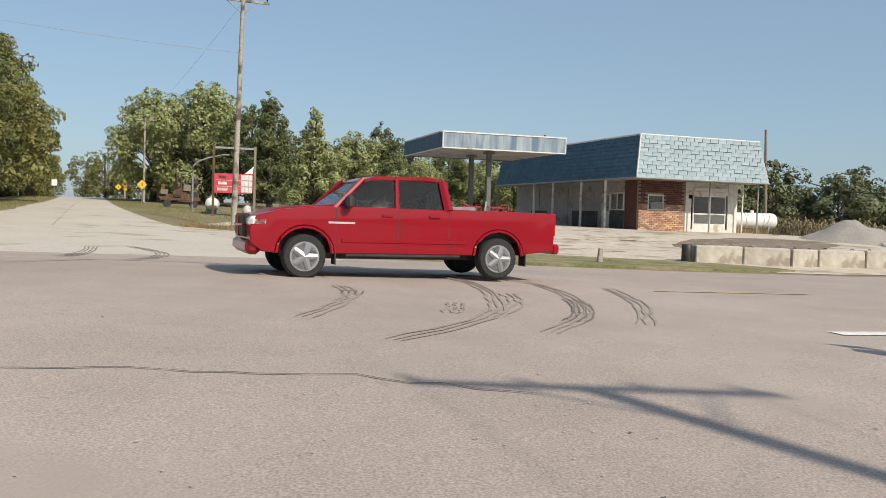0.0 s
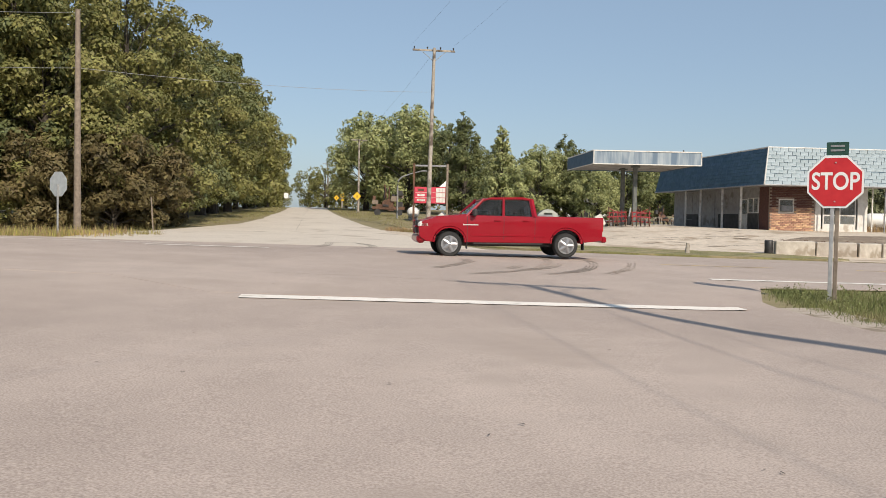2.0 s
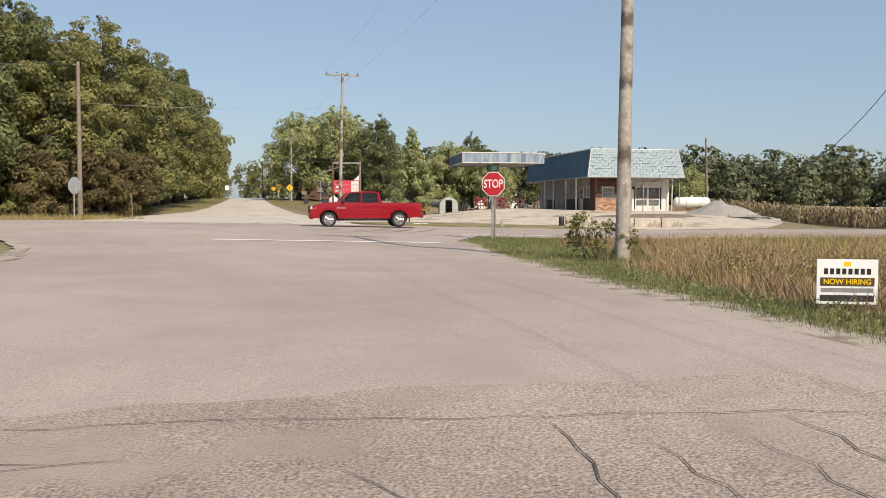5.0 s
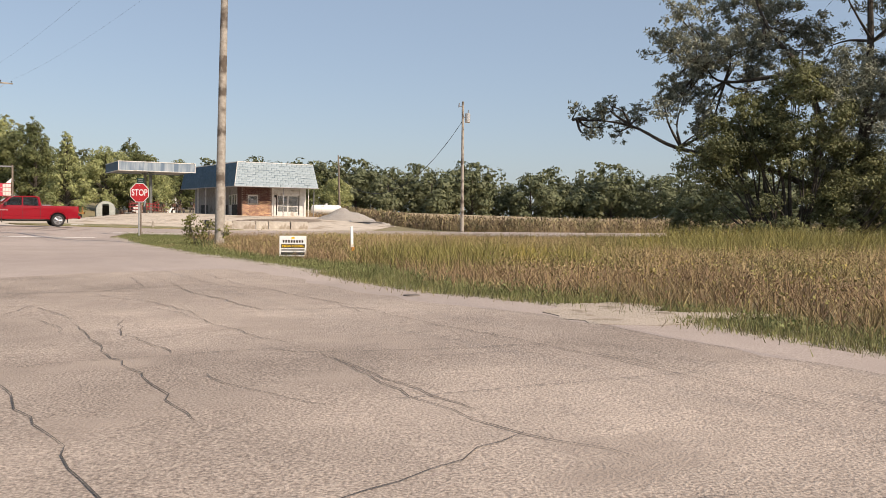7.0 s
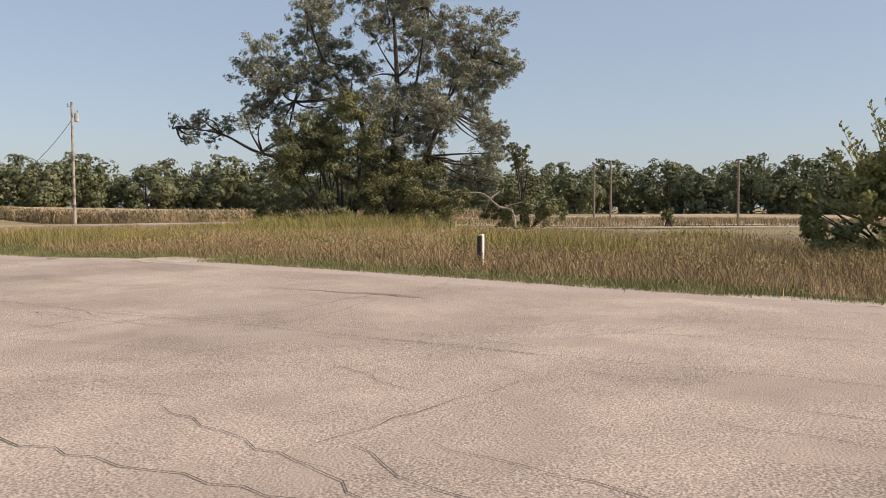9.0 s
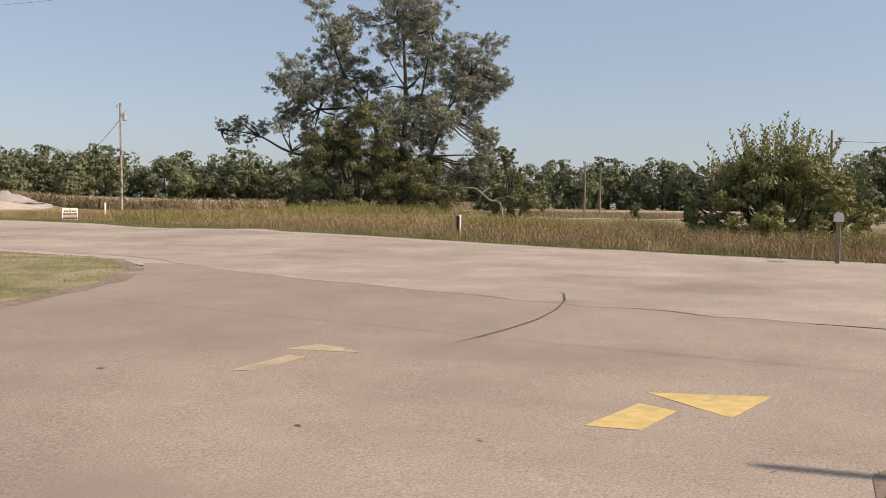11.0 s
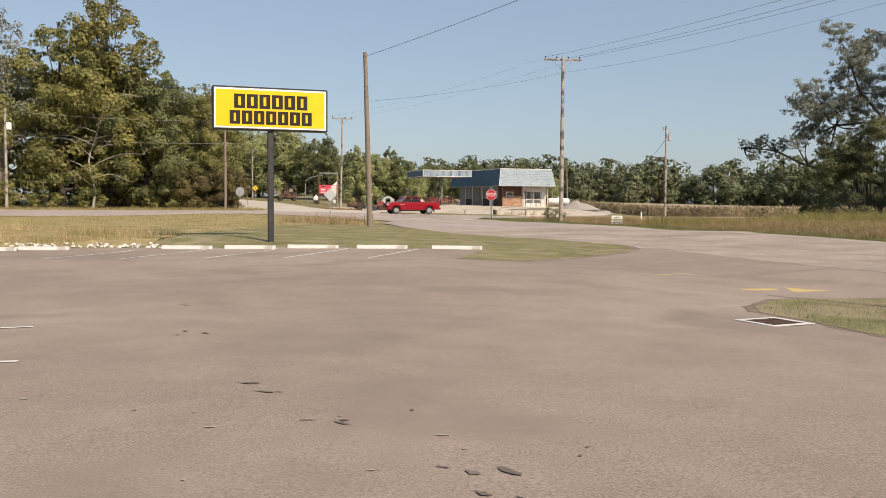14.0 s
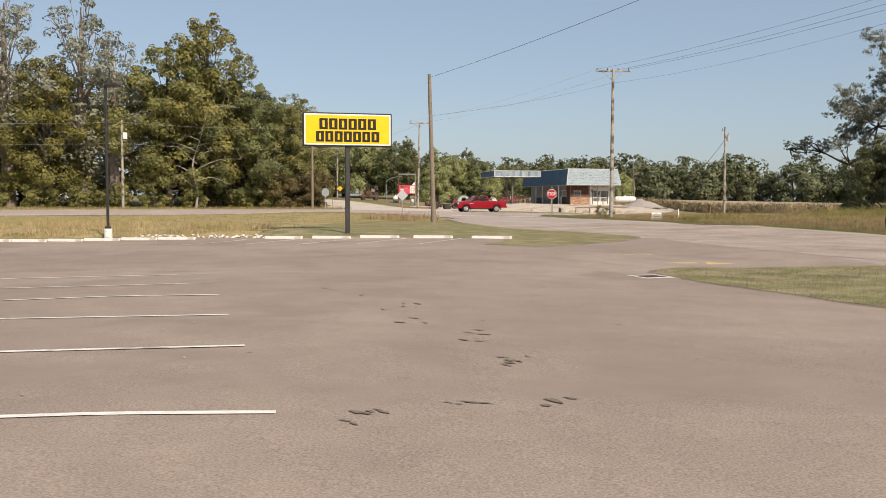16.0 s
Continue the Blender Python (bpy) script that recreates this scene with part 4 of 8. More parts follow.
    for b in ((-0.02, 3.18, 0, 0.08, 0.07, 2.1), (-0.02, 4.02, 0, 0.08, 0.07, 2.1), (-0.02, 3.6, 2.03, 0.08, 0.84, 0.07), (-0.02, 3.6, 0, 0.06, 0.8, 1.0), (-0.02, 3.6, 1.0, 0.07, 0.8, 0.08)):
        bx(bm, *b)
    sd = part("door", bm, WHITEMETAL, st, "white half-glazed side door")
    bm = bmesh.new()
    bx(bm, -0.02, 3.6, 1.08, 0.012, 0.78, 0.95)
    part("glass", bm, GLASSDARK, sd)
    bm = bmesh.new()
    for b in ((-0.02, 1.6, 1.15, 0.1, 0.07, 1.0), (-0.02, 3.08, 1.15, 0.1, 0.07, 1.0), (-0.02, 2.34, 1.12, 0.1, 1.5, 0.06), (-0.02, 2.34, 2.1, 0.1, 1.5, 0.06), (-0.02, 2.34, 1.15, 0.06, 0.05, 1.0)):
        bx(bm, *b)
    sw = part("window", bm, WHITEMETAL, st)
    bm = bmesh.new()
    bx(bm, -0.0, 2.34, 1.18, 0.012, 1.45, 0.92)
    part("pane", bm, GLASSDARK, sw)
    for y in (9.6, 13.8):
        bm = bmesh.new()
        bx(bm, -0.02, y, 0.0, 0.06, 2.3, 2.55)
        for k in range(4):
            bx(bm, -0.06, y, 0.62 * (k + 1), 0.04, 2.3, 0.03)
        part("garage_door", bm, PANELSHADE, st, "off-white sectional garage door with shade put into its grey")
    # mansard roof: sloping decks with shingles, flat top behind
    x0, x1, y0, y1 = -1.45, 7.25, -1.95, D + 0.6
    zb, zt, ins = H - 0.02, H + 2.3, 0.42
    bm = bmesh.new()
    q = [(x0, y0, zb), (x1, y0, zb), (x1, y1, zb), (x0, y1, zb)]
    p = [(x0 + ins, y0 + ins, zt), (x1 - ins, y0 + ins, zt), (x1 - ins, y1 - ins, zt), (x0 + ins, y1 - ins, zt)]
    a = [bm.verts.new(v) for v in q]
    b = [bm.verts.new(v) for v in p]
    for i in range(4):
        bm.faces.new((a[i], a[(i + 1) % 4], b[(i + 1) % 4], b[i]))
    bm.faces.new(b)
    a2 = [bm.verts.new((v[0], v[1], zb - 0.0)) for v in ((x0 + 0.2, y0 + 0.2), (x1 - 0.2, y0 + 0.2), (x1 - 0.2, y1 - 0.2), (x0 + 0.2, y1 - 0.2))]
    for i in range(4):
        bm.faces.new((a[(i + 1) % 4], a[i], a2[i], a2[(i + 1) % 4]))
    bmesh.ops.recalc_face_normals(bm, faces=bm.faces[:])
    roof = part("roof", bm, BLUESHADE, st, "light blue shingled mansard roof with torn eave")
    bm = bmesh.new()
    for (ax, ay, bx_, by_) in ((x0 - 0.02, y0 - 0.02, x1 + 0.02, y0 - 0.02), (x0 - 0.02, y0 - 0.02, x0 - 0.02, y1)):
        tube(bm, [(ax, ay, zb - 0.03), (bx_, by_, zb - 0.03)], 0.05, 6)
    part("eave_trim", bm, STEEL, st)
    bm = bmesh.new()
    tube(bm, [(x0 + ins, y0 + ins, zt + 0.02), (x1 - ins, y0 + ins, zt + 0.02)], 0.05, 6)
    tube(bm, [(x0 + ins, y0 + ins, zt + 0.02), (x0 + ins, y1 - ins, zt + 0.02)], 0.05, 6)
    tube(bm, [(x0, y0, zb), (x0 + ins, y0 + ins, zt + 0.02)], 0.05, 6)
    part("ridge_cap", bm, WHITEMETAL, st, "pale ridge capping")
    return st, roof, (x0, x1, y0, y1, zb, zt, ins)


station, station_roof, RDIM = filling_station()


def canopy():
    cn = thing("forecourt_canopy", pose(-3.5, 45.45, 0.9, 0, 0, 19.0), "flat canopy with peeling blue and white fascia on two steel columns", "canopy")
    L, D, zb, h = 6.95, 7.9, 4.12, 0.86
    bm = bmesh.new()
    bx(bm, L / 2, D / 2, zb + 0.04, L - 0.08, D - 0.08, h - 0.12)
    part("deck", bm, PANELSHADE, cn, "stained pale soffit with shade put into its grey")
    def fascia(x, y, sx, sy, mat_, label=""):
        bm = bmesh.new()
        bx(bm, x, y, zb, sx, sy, h, 0.01)
        return part("fascia", bm, mat_, cn, label)
    f = fascia(L / 2, -0.03, L, 0.06, FASCIA, "fascia with peeling white paint over blue")
    fascia(L / 2, D + 0.03, L, 0.06, FASCIABLUE)
    fascia(-0.033, D / 2, 0.06, D + 0.11, FASCIABLUE, "dull dark blue side fascia")
    fascia(L + 0.033, D / 2, 0.06, D + 0.11, FASCIABLUE)
    bm = bmesh.new()
    for b in ((L / 2, -0.07, zb - 0.02, L + 0.1, 0.05, 0.06), (L / 2, -0.07, zb + h - 0.04, L + 0.1, 0.05, 0.07), (-0.03, -0.07, zb, 0.06, 0.05, h), (L + 0.03, -0.07, zb, 0.06, 0.05, h), (-0.07, D / 2, zb + h - 0.04, 0.05, D, 0.07), (-0.07, D / 2, zb - 0.02, 0.05, D, 0.05)):
        bx(bm, *b)
    part("trim", bm, WHITEMETAL, cn, "white edge trim")
    for x, y in ((3.15, 1.6), (3.15, 4.6)):
        bm = bmesh.new()
        bx(bm, x, y, -0.3, 0.26, 0.26, zb + 0.34, 0.02)
        bx(bm, x, y, zb - 0.1, 0.5, 0.5, 0.1)
        part("column", bm, COLUMN, cn, "grey-green steel column with canopy shade put into its colour")
    bm = bmesh.new()
    tube(bm, [(L * 0.86, 0.5, zb + h - 0.1), (L * 0.86, 0.5, zb + h + 0.16)], 0.05, 6)
    part("vent_pipe", bm, DARKMETAL, cn)
    return cn


canopy()


# ---- trees ----
def leaf_cloud(rng, centres, radii, count, size, long_=1.1, sub=6, jitter=0.75, fine=1.0, inner=0.62, reach=0.85, core=0.0):
    """Many small bent leaves on the skins of clumps round the given centres, facing outwards more or less; core: a share of
    them as larger shaded sprays deep inside each clump."""
    C0, R0 = np.array(centres), np.array(radii)
    m = len(C0) * sub
    axis = np.array([C0[:, 0].mean(), C0[:, 1].mean(), C0[:, 2].min()])
    out = np.repeat(C0 - axis, sub, axis=0)
    out /= np.linalg.norm(out, axis=1)[:, None] + 1e-6
    d0 = rng.normal(size=(m, 3)) + out * 0.7
    d0 /= np.linalg.norm(d0, axis=1)[:, None]
    R = np.repeat(R0, sub) * (0.32 + 0.3 * rng.random(m)) * fine
    C = np.repeat(C0, sub, axis=0) + d0 * (np.repeat(R0, sub) * (0.35 + (reach - 0.35) * rng.random(m)))[:, None]
    wts = R ** 2 / (R ** 2).sum()
    pick = rng.choice(m, count, p=wts)
    d = rng.normal(size=(count, 3)) + d0[pick] * 0.55 + np.array([0, 0, 0.35])
    d /= np.linalg.norm(d, axis=1)[:, None]
    r = R[pick] * (inner + (1.07 - inner) * rng.random(count))
    P = C[pick] + d * r[:, None] * np.array([1, 1, 0.72])
    n = d + rng.normal(size=(count, 3)) * jitter * 0.5 + np.array([0, 0, 0.2])
    s = size * (0.55 + 0.9 * rng.random(count))
    if core:
        deep = rng.random(count) < core
        home = rng.choice(len(C0), count, p=R0 ** 2 / (R0 ** 2).sum())
        P = np.where(deep[:, None], C0[home] + d * (R0[home] * (0.15 + 0.4 * rng.random(count)))[:, None], P)
        s = np.where(deep, s * 1.45, s)
    n /= np.linalg.norm(n, axis=1)[:, None]
    a = np.cross(n, rng.normal(size=(count, 3)))
    a /= np.linalg.norm(a, axis=1)[:, None]
    b = np.cross(n, a)
    s = s[:, None]
    v = np.stack([P + a * s * long_ * 0.55, P - a * s * long_ * 0.4 + b * s * 0.5 + n * s * 0.1, P - a * s * long_ * 0.4 - b * s * 0.5], axis=1).reshape(-1, 3)
    f = np.arange(count * 3).reshape(-1, 3)
    return v, f


def np_mesh(name, v, f, material):
    me = bpy.data.meshes.new(name)
    me.from_pydata(v.tolist(), [], f.tolist())
    me.update()
    me.materials.append(material)
    return me


def tree_meshes(seed, height, spread, clear, count, size, leaf, lumps=26, shape="round", long_=1.1, bark=BARK, lean=0.0, sub=6, fine=1.0, core=0.14):
    """Trunk and crown of one kind of tree, standing at the origin."""
    rnd = random.Random(seed)
    rng = np.random.default_rng(seed)
    bm = bmesh.new()
    r0 = height * 0.022 + 0.05
    top = Vector((lean * height * 0.3, 0, height * 0.86))
    trunk = [Vector((0, 0, -0.3)), Vector((rnd.uniform(-.1, .1), rnd.uniform(-.1, .1), clear)), Vector((lean * height * .15 + rnd.uniform(-.3, .3), rnd.uniform(-.3, .3), height * 0.5)), top]
    tube(bm, trunk, [r0 * 1.35, r0, r0 * 0.6, r0 * 0.12], 8)
    centres, radii = [], []
    for i in range(lumps):
        t = (i + 0.5) / lumps
        z = clear + (height * 0.95 - clear) * t
        if shape == "cone":
            wd = spread * (1 - t) ** 0.8 * 0.95 + 0.25
        elif shape == "tall":
            wd = spread * math.sin(math.pi * min(1, 0.25 + 0.72 * t)) ** 0.6
        else:
            wd = spread * math.sin(math.pi * min(1, 0.16 + 0.8 * t)) ** 0.75
        ang = i * 2.4 + rnd.uniform(-0.5, 0.5)
        rad = wd * (0.35 + 0.5 * rnd.random())
        c = Vector((math.cos(ang) * rad + lean * z * 0.3, math.sin(ang) * rad, z + rnd.uniform(-0.4, 0.4)))
        lump = max(0.35, wd * rnd.uniform(0.28, 0.48))
        centres.append(c[:])
        radii.append(lump)
        base = trunk[1].lerp(top, max(0.0, min(0.9, t * 0.75 - 0.05)))
        mid = base.lerp(c, 0.5) + Vector((0, 0, rnd.uniform(-0.2, 0.5)))
        tube(bm, [base, mid, c], [r0 * 0.42 * (1.1 - t), r0 * 0.26 * (1.1 - t), 0.012], 5, False)
        for _ in range(2):
            e = c + Vector((rnd.uniform(-1, 1), rnd.uniform(-1, 1), rnd.uniform(-.3, 1))) * lump * 0.6
            tube(bm, [mid.lerp(c, 0.6), e], [r0 * 0.12, 0.008], 4, False)
    me = bpy.data.meshes.new("trunk")
    bm.to_mesh(me)
    bm.free()
    me.materials.append(bark)
    v, f = leaf_cloud(rng, centres, radii, count, size, long_, sub, 0.62, fine, 0.7, 0.95, core)
    return me, np_mesh("crown", v, f, leaf)


def plant(kind, x, y, label, category, scale=1.0, rz=0.0, group="", squash=1.0, zoff=0.0):
    tr = thing(category.replace(" ", "_"), pose(x, y, ground_z(x, y) + zoff, 0, 0, rz), label, category, group)
    for me in KINDS[kind]:
        o = new(me.name, me)
        o.parent = tr
        o.matrix_basis = Matrix.Diagonal((scale, scale, scale * squash, 1))
    return tr


KINDS = {
    "oak": tree_meshes(1, 15, 5.6, 1.3, 40000, 0.155, LEAF_OAK, 40, sub=5, fine=0.9, core=0.1),
    "oak_mid": tree_meshes(1, 15, 5.6, 1.3, 12000, 0.29, LEAF_OAK, 40, sub=5, fine=1.05),
    "oak_b": tree_meshes(2, 14, 5.4, 1.2, 38000, 0.155, LEAF_DARK, 38, sub=5, fine=0.9, core=0.1),
    "oak_b_mid": tree_meshes(2, 14, 5.4, 1.2, 12000, 0.28, LEAF_DARK, 38, sub=6, fine=1.25, core=0.2),
    "gold": tree_meshes(3, 16, 5.0, 1.6, 32000, 0.17, LEAF_GOLD, 38, "tall", sub=5, fine=1.0),
    "maple": tree_meshes(4, 12, 4.8, 1.2, 16000, 0.23, LEAF_LIGHT, 38, sub=7, fine=1.35, core=0.25),
    "cone": tree_meshes(5, 12, 3.4, 0.9, 14000, 0.2, LEAF_LIGHT, 60, "cone", sub=5, fine=1.4, core=0.25),
    "spruce": tree_meshes(6, 14, 2.9, 1.4, 12000, 0.21, LEAF_DARK, 46, "tall", sub=5, fine=1.4, core=0.25),
    "oak_in": tree_meshes(14, 15, 5.6, 0.9, 5500, 0.36, LEAF_OAK, 36, core=0.06),
    "bush": tree_meshes(7, 5.2, 3.4, 0.2, 17000, 0.105, LEAF_BUSH, 34, long_=2.2, core=0.1),
    "far_a": tree_meshes(8, 14, 8.6, 0.2, 3600, 0.68, LEAF_FAR, 24, sub=3, fine=1.75, core=0.3),
    "far_b": tree_meshes(9, 12, 8.0, 0.2, 3600, 0.68, LEAF_FAR, 24, sub=3, fine=1.75, core=0.3),
    "far_c": tree_meshes(10, 15, 7.5, 0.3, 3600, 0.66, LEAF_FAR, 24, "tall", sub=3, fine=1.75, core=0.3),
    "thin": tree_meshes(12, 19, 3.8, 4.0, 6500, 0.19, LEAF_GREY, 30, "tall", bark=POLEBROWN, core=0.0),
    "shrub": tree_meshes(13, 3.4, 2.6, 0.1, 7000, 0.15, LEAF_OAK, 22),
}
WOOD = "wood beside the road"
rw = random.Random(21)
# the wood west of the north road: an edge row and rows behind
for i in range(13):
    n = 43 + i * 9.0 + rw.uniform(-1.2, 1.2)
    x, y = ru(-14.2 - rw.uniform(0, 1.4) - 0.0386 * (n - 43), n)
    plant(("oak", "oak_b", "oak", "oak_b")[i % 4] if i < 5 else ("oak_mid", "oak_b_mid")[i % 2], x, y, "large broad tree in full dull green leaf at the wood's edge", "tree", rw.uniform(1.05, 1.16) * (0.93 if i < 3 else 1 if i < 7 else 0.85), rw.uniform(0, 360), WOOD)
for i in range(11):
    x, y = ru(-24.5 - rw.uniform(0, 3) - 0.3 * i, 40 + i * 9 + rw.uniform(-2, 2))
    plant("oak_in", x, y, "large broad tree within the roadside wood", "tree", rw.uniform(1.1, 1.25), rw.uniform(0, 360), WOOD)
for i in range(7):
    n = 152 + i * 11
    plant("oak_in", *ru(-17.2 - 0.036 * (n - 155) - rw.uniform(0, 1.5), n), "broad tree beside the road over the hill", "tree", rw.uniform(0.62, 0.75), i * 71, WOOD)
FRONT = (("oak", -18.5, 38.5, 0.98), ("oak_b", -22.4, 36.5, 1.22), ("gold", -26.6, 38, 1.55), ("oak", -31.5, 36.5, 1.4), ("thin", -37.8, 36.0, 1.2), ("thin", -41.5, 38.0, 1.5), ("gold", -45.5, 36.5, 1.15), ("thin", -50, 37.5, 1.5), ("oak_mid", -56, 38, 1.2), ("gold", -62, 37, 1.25), ("oak_b_mid", -69, 38, 1.3), ("oak_mid", -76, 37, 1.3), ("oak_b_mid", -84, 38, 1.3))
for k, u, n, s in FRONT:
    plant(k, *ru(u, n), {"thin": "tall thin grey tree with sparse leaves", "gold": "tall tree turning yellow at the wood's edge"}.get(k, "tall spreading tree at the wood's edge"), "tree", s, u * 53 % 360, WOOD)
rl = random.Random(29)
dead = thing("tree", on(*ru(-28.2, 33.0)) @ Matrix.Scale(1.45, 4), "bare pale dead tree leaning among the wood's edge trees", "tree", WOOD)
bm = bmesh.new()
tube(bm, flowing([(0, 0, -0.3), (0.2, 0, 1.6), (-0.3, 0.2, 3.6), (0.4, 0.3, 6.0), (1.2, 0.2, 8.6)], 4), [0.115 - 0.0058 * k for k in range(17)], 7)
part("trunk", bm, DEADWOOD, dead, "pale bare trunk")
for k in range(12):
    z = 1.8 + 0.5 * k
    a, L = rl.uniform(-0.5, 0.5) + (0 if k % 2 else math.pi), rl.uniform(2.0, 4.2)
    o = Vector((0.1 * (z - 3), 0.15, z))
    e = o + Vector((math.cos(a) * L, math.sin(a) * 0.8, rl.uniform(-0.6, 1.6)))
    bm = bmesh.new()
    mid = o.lerp(e, 0.5) + Vector((0, 0, rl.uniform(0.2, 0.8)))
    tube(bm, flowing([o, mid, e], 4), [0.045 - 0.004 * q for q in range(9)], 5)
    for _ in range(3):
        p = mid.lerp(e, rl.random())
        tube(bm, [p, p + Vector((rl.uniform(-0.7, 0.7), rl.uniform(-0.3, 0.3), rl.uniform(-0.3, 0.9)))], [0.016, 0.006], 4)
    part("limb", bm, DEADWOOD, dead)
for i in range(13):
    x, y = ru(-32 - i * 7.0 + rw.uniform(-2, 2), 48 + rw.uniform(0, 7))
    plant("oak_in", x, y, "large tree deep in the roadside wood", "tree", rw.uniform(1.1, 1.4), rw.uniform(0, 360), WOOD)
for u, n, s in ((-14.6, 37.0, 1.05), (-18.4, 36.2, 1.0), (-13.6, 41.5, 0.9)):
    plant("bush", *ru(u, n), "brownish-green arching bush under the trees", "bush", s, u * 40, "bushes at the wood's edge")
for i in range(14):
    plant("shrub", *ru(-22 - i * 5.0 + rw.uniform(-1.5, 1.5), 33.5 + rw.uniform(-0.5, 2)), "low leafy shrub at the wood's edge", "shrub", rw.uniform(0.6, 1.1), rw.uniform(0, 360), "bushes at the wood's edge")
# trees behind the filling station and east of the north road
NT = (("maple", -44.7, 115.2, 1.26), ("oak", -45.2, 125.6, 1.0), ("maple", -36.4, 109.6, 1.3), ("oak", -37.2, 120.8, 1.05), ("oak_b", -29, 106, 0.9), ("spruce", -24.6, 96.5, 0.95), ("spruce", -21.0, 100, 0.75), ("cone", -17.6, 85.7, 0.93), ("maple", -16, 102.1, 0.85), ("spruce", -13.8, 110.5, 0.9), ("oak_b", -11.5, 104, 0.75), ("maple", -8.0, 96.9, 0.62), ("oak_b", -5.1, 103.1, 0.62), ("maple", -1.0, 108, 0.6), ("oak_b", 3.9, 104, 0.6), ("maple", 8, 110, 0.6), ("oak_b", 14, 112, 0.62), ("maple", 20, 116, 0.6), ("oak", -72.4, 165.0, 0.66), ("oak", -66.6, 162.6, 0.62), ("oak", -83.5, 182, 0.7), ("oak", -56.5, 152, 0.6), ("oak_b", -60, 168, 0.62), ("oak_b", -48, 142, 0.75), ("oak", -95, 250, 0.7), ("oak_b", -110, 262, 0.8), ("oak", -88, 262, 0.8), ("oak", -76, 240, 0.7))
for k, x, y, s in NT:
    k = "oak_in" if y > 117 else {"oak": "oak_mid", "oak_b": "oak_b_mid"}.get(k, k)
    plant(k, x, y, {"cone": "pale green conical maple on the lawn", "spruce": "dark narrow tree with a ragged top"}.get(k, "full-leaved green yard tree"), "tree", s, x * 37 % 360, "trees behind the filling station")
# far wood all along the fields
rf = random.Random(5)
for i in range(91):
    a = radians(-30 + i * 1.5 + rf.uniform(-0.5, 0.5))
    r = (215 if i % 2 else 232) + 14 * math.sin(i * 0.31) + rf.uniform(-6, 6)
    x, y = 10 + math.cos(a) * r, -25 + math.sin(a) * r
    plant(("far_a", "far_b", "far_c")[i % 3], x, y, "distant dark green woodland tree beyond the fields", "tree", rf.uniform(0.84, 1.06), rf.uniform(0, 360), "far wood", 1.0)


# ---- poles, wires, signs ----
def lettering(text, size, material, parent, m, depth=0.004, name="lettering"):
    """Raised letters in the built-in font, centred on the pose."""
    cu = bpy.data.curves.new(name, "FONT")
    cu.body, cu.size, cu.extrude, cu.align_x, cu.align_y, cu.offset = text, size, depth, "CENTER", "CENTER", size * 0.018
    tmp = new("tmp", cu)
    me = bpy.data.meshes.new_from_object(tmp.evaluated_get(bpy.context.evaluated_depsgraph_get()))
    bpy.data.objects.remove(tmp)
    me.materials.clear()
    me.materials.append(material)
    ob = new(name, me)
    ob.parent, ob.matrix_basis = parent, m
    return ob


def utility_pole(x, y, h, r, mat_, label, arm=None, arm_rz=0.0, lean=(0, 0), transformer=False, insulators=4, rz=0.0):
    p = thing("utility_pole", on(x, y), label, "utility pole", "utility poles")
    bm = bmesh.new()
    n = 7
    tube(bm, [(lean[0] * k / n, lean[1] * k / n, -0.4 + (h + 0.4) * k / n) for k in range(n + 1)], [r * (1 - 0.38 * k / n) for k in range(n + 1)], 12)
    part("pole", bm, mat_, p, smooth_angle=50)
    if arm:
        c, s = math.cos(radians(arm_rz)), math.sin(radians(arm_rz))
        ax, ay, az = lean[0], lean[1], h - 0.22
        bm = bmesh.new()
        bx(bm, 0, 0.16, 0, arm, 0.1, 0.13, 0.012, Matrix.Translation((ax, ay, az)) @ Matrix.Rotation(radians(arm_rz), 4, "Z"))
        bar = part("crossarm", bm, mat_, p, "weathered grey wooden crossarm")
        for k in (-1, 1):
            bm = bmesh.new()
            tube(bm, [(ax + c * k * arm * 0.28 - s * 0.16, ay + s * k * arm * 0.28 + c * 0.16, az), (ax, ay, az - 0.75)], 0.022, 5)
            part("brace", bm, STEEL, p)
        for k in range(insulators):
            f = -0.46 + 0.92 * k / (insulators - 1)
            bm = bmesh.new()
            ix, iy = ax + c * arm * f - s * 0.16, ay + s * arm * f + c * 0.16
            tube(bm, [(ix, iy, az + 0.12), (ix, iy, az + 0.2), (ix, iy, az + 0.23), (ix, iy, az + 0.29), (ix, iy, az + 0.31)], [0.018, 0.02, 0.055, 0.05, 0.02], 8)
            part("insulator", bm, INK, p)
    if transformer:
        bm = bmesh.new()
        tx = lean[0] + 0.42
        tube(bm, [(tx, lean[1], h - 1.75), (tx, lean[1], h - 1.7), (tx, lean[1], h - 1.0), (tx, lean[1], h - 0.93)], [0.18, 0.22, 0.22, 0.15], 12)
        part("transformer", bm, GALV, p, "pale grey can transformer")
        bm = bmesh.new()
        tube(bm, [(tx + 0.05, lean[1], h - 0.93), (tx + 0.05, lean[1], h - 0.7)], 0.04, 6)
        part("bushing", bm, STEEL, p)
        bm = bmesh.new()
        tube(bm, [(tx - 0.2, lean[1], h - 1.3), (lean[0], lean[1], h - 1.3)], 0.04, 6)
        part("bracket", bm, STEEL, p)
        bm = bmesh.new()
        tube(bm, [(lean[0] - 0.35, lean[1], h - 0.5), (lean[0] - 0.3, lean[1], h - 0.15)], 0.05, 6)
        tube(bm, [(lean[0] - 0.3, lean[1], h - 0.4), (lean[0], lean[1], h - 0.4)], 0.03, 5)
        part("cutout", bm, STEEL, p)
    return p


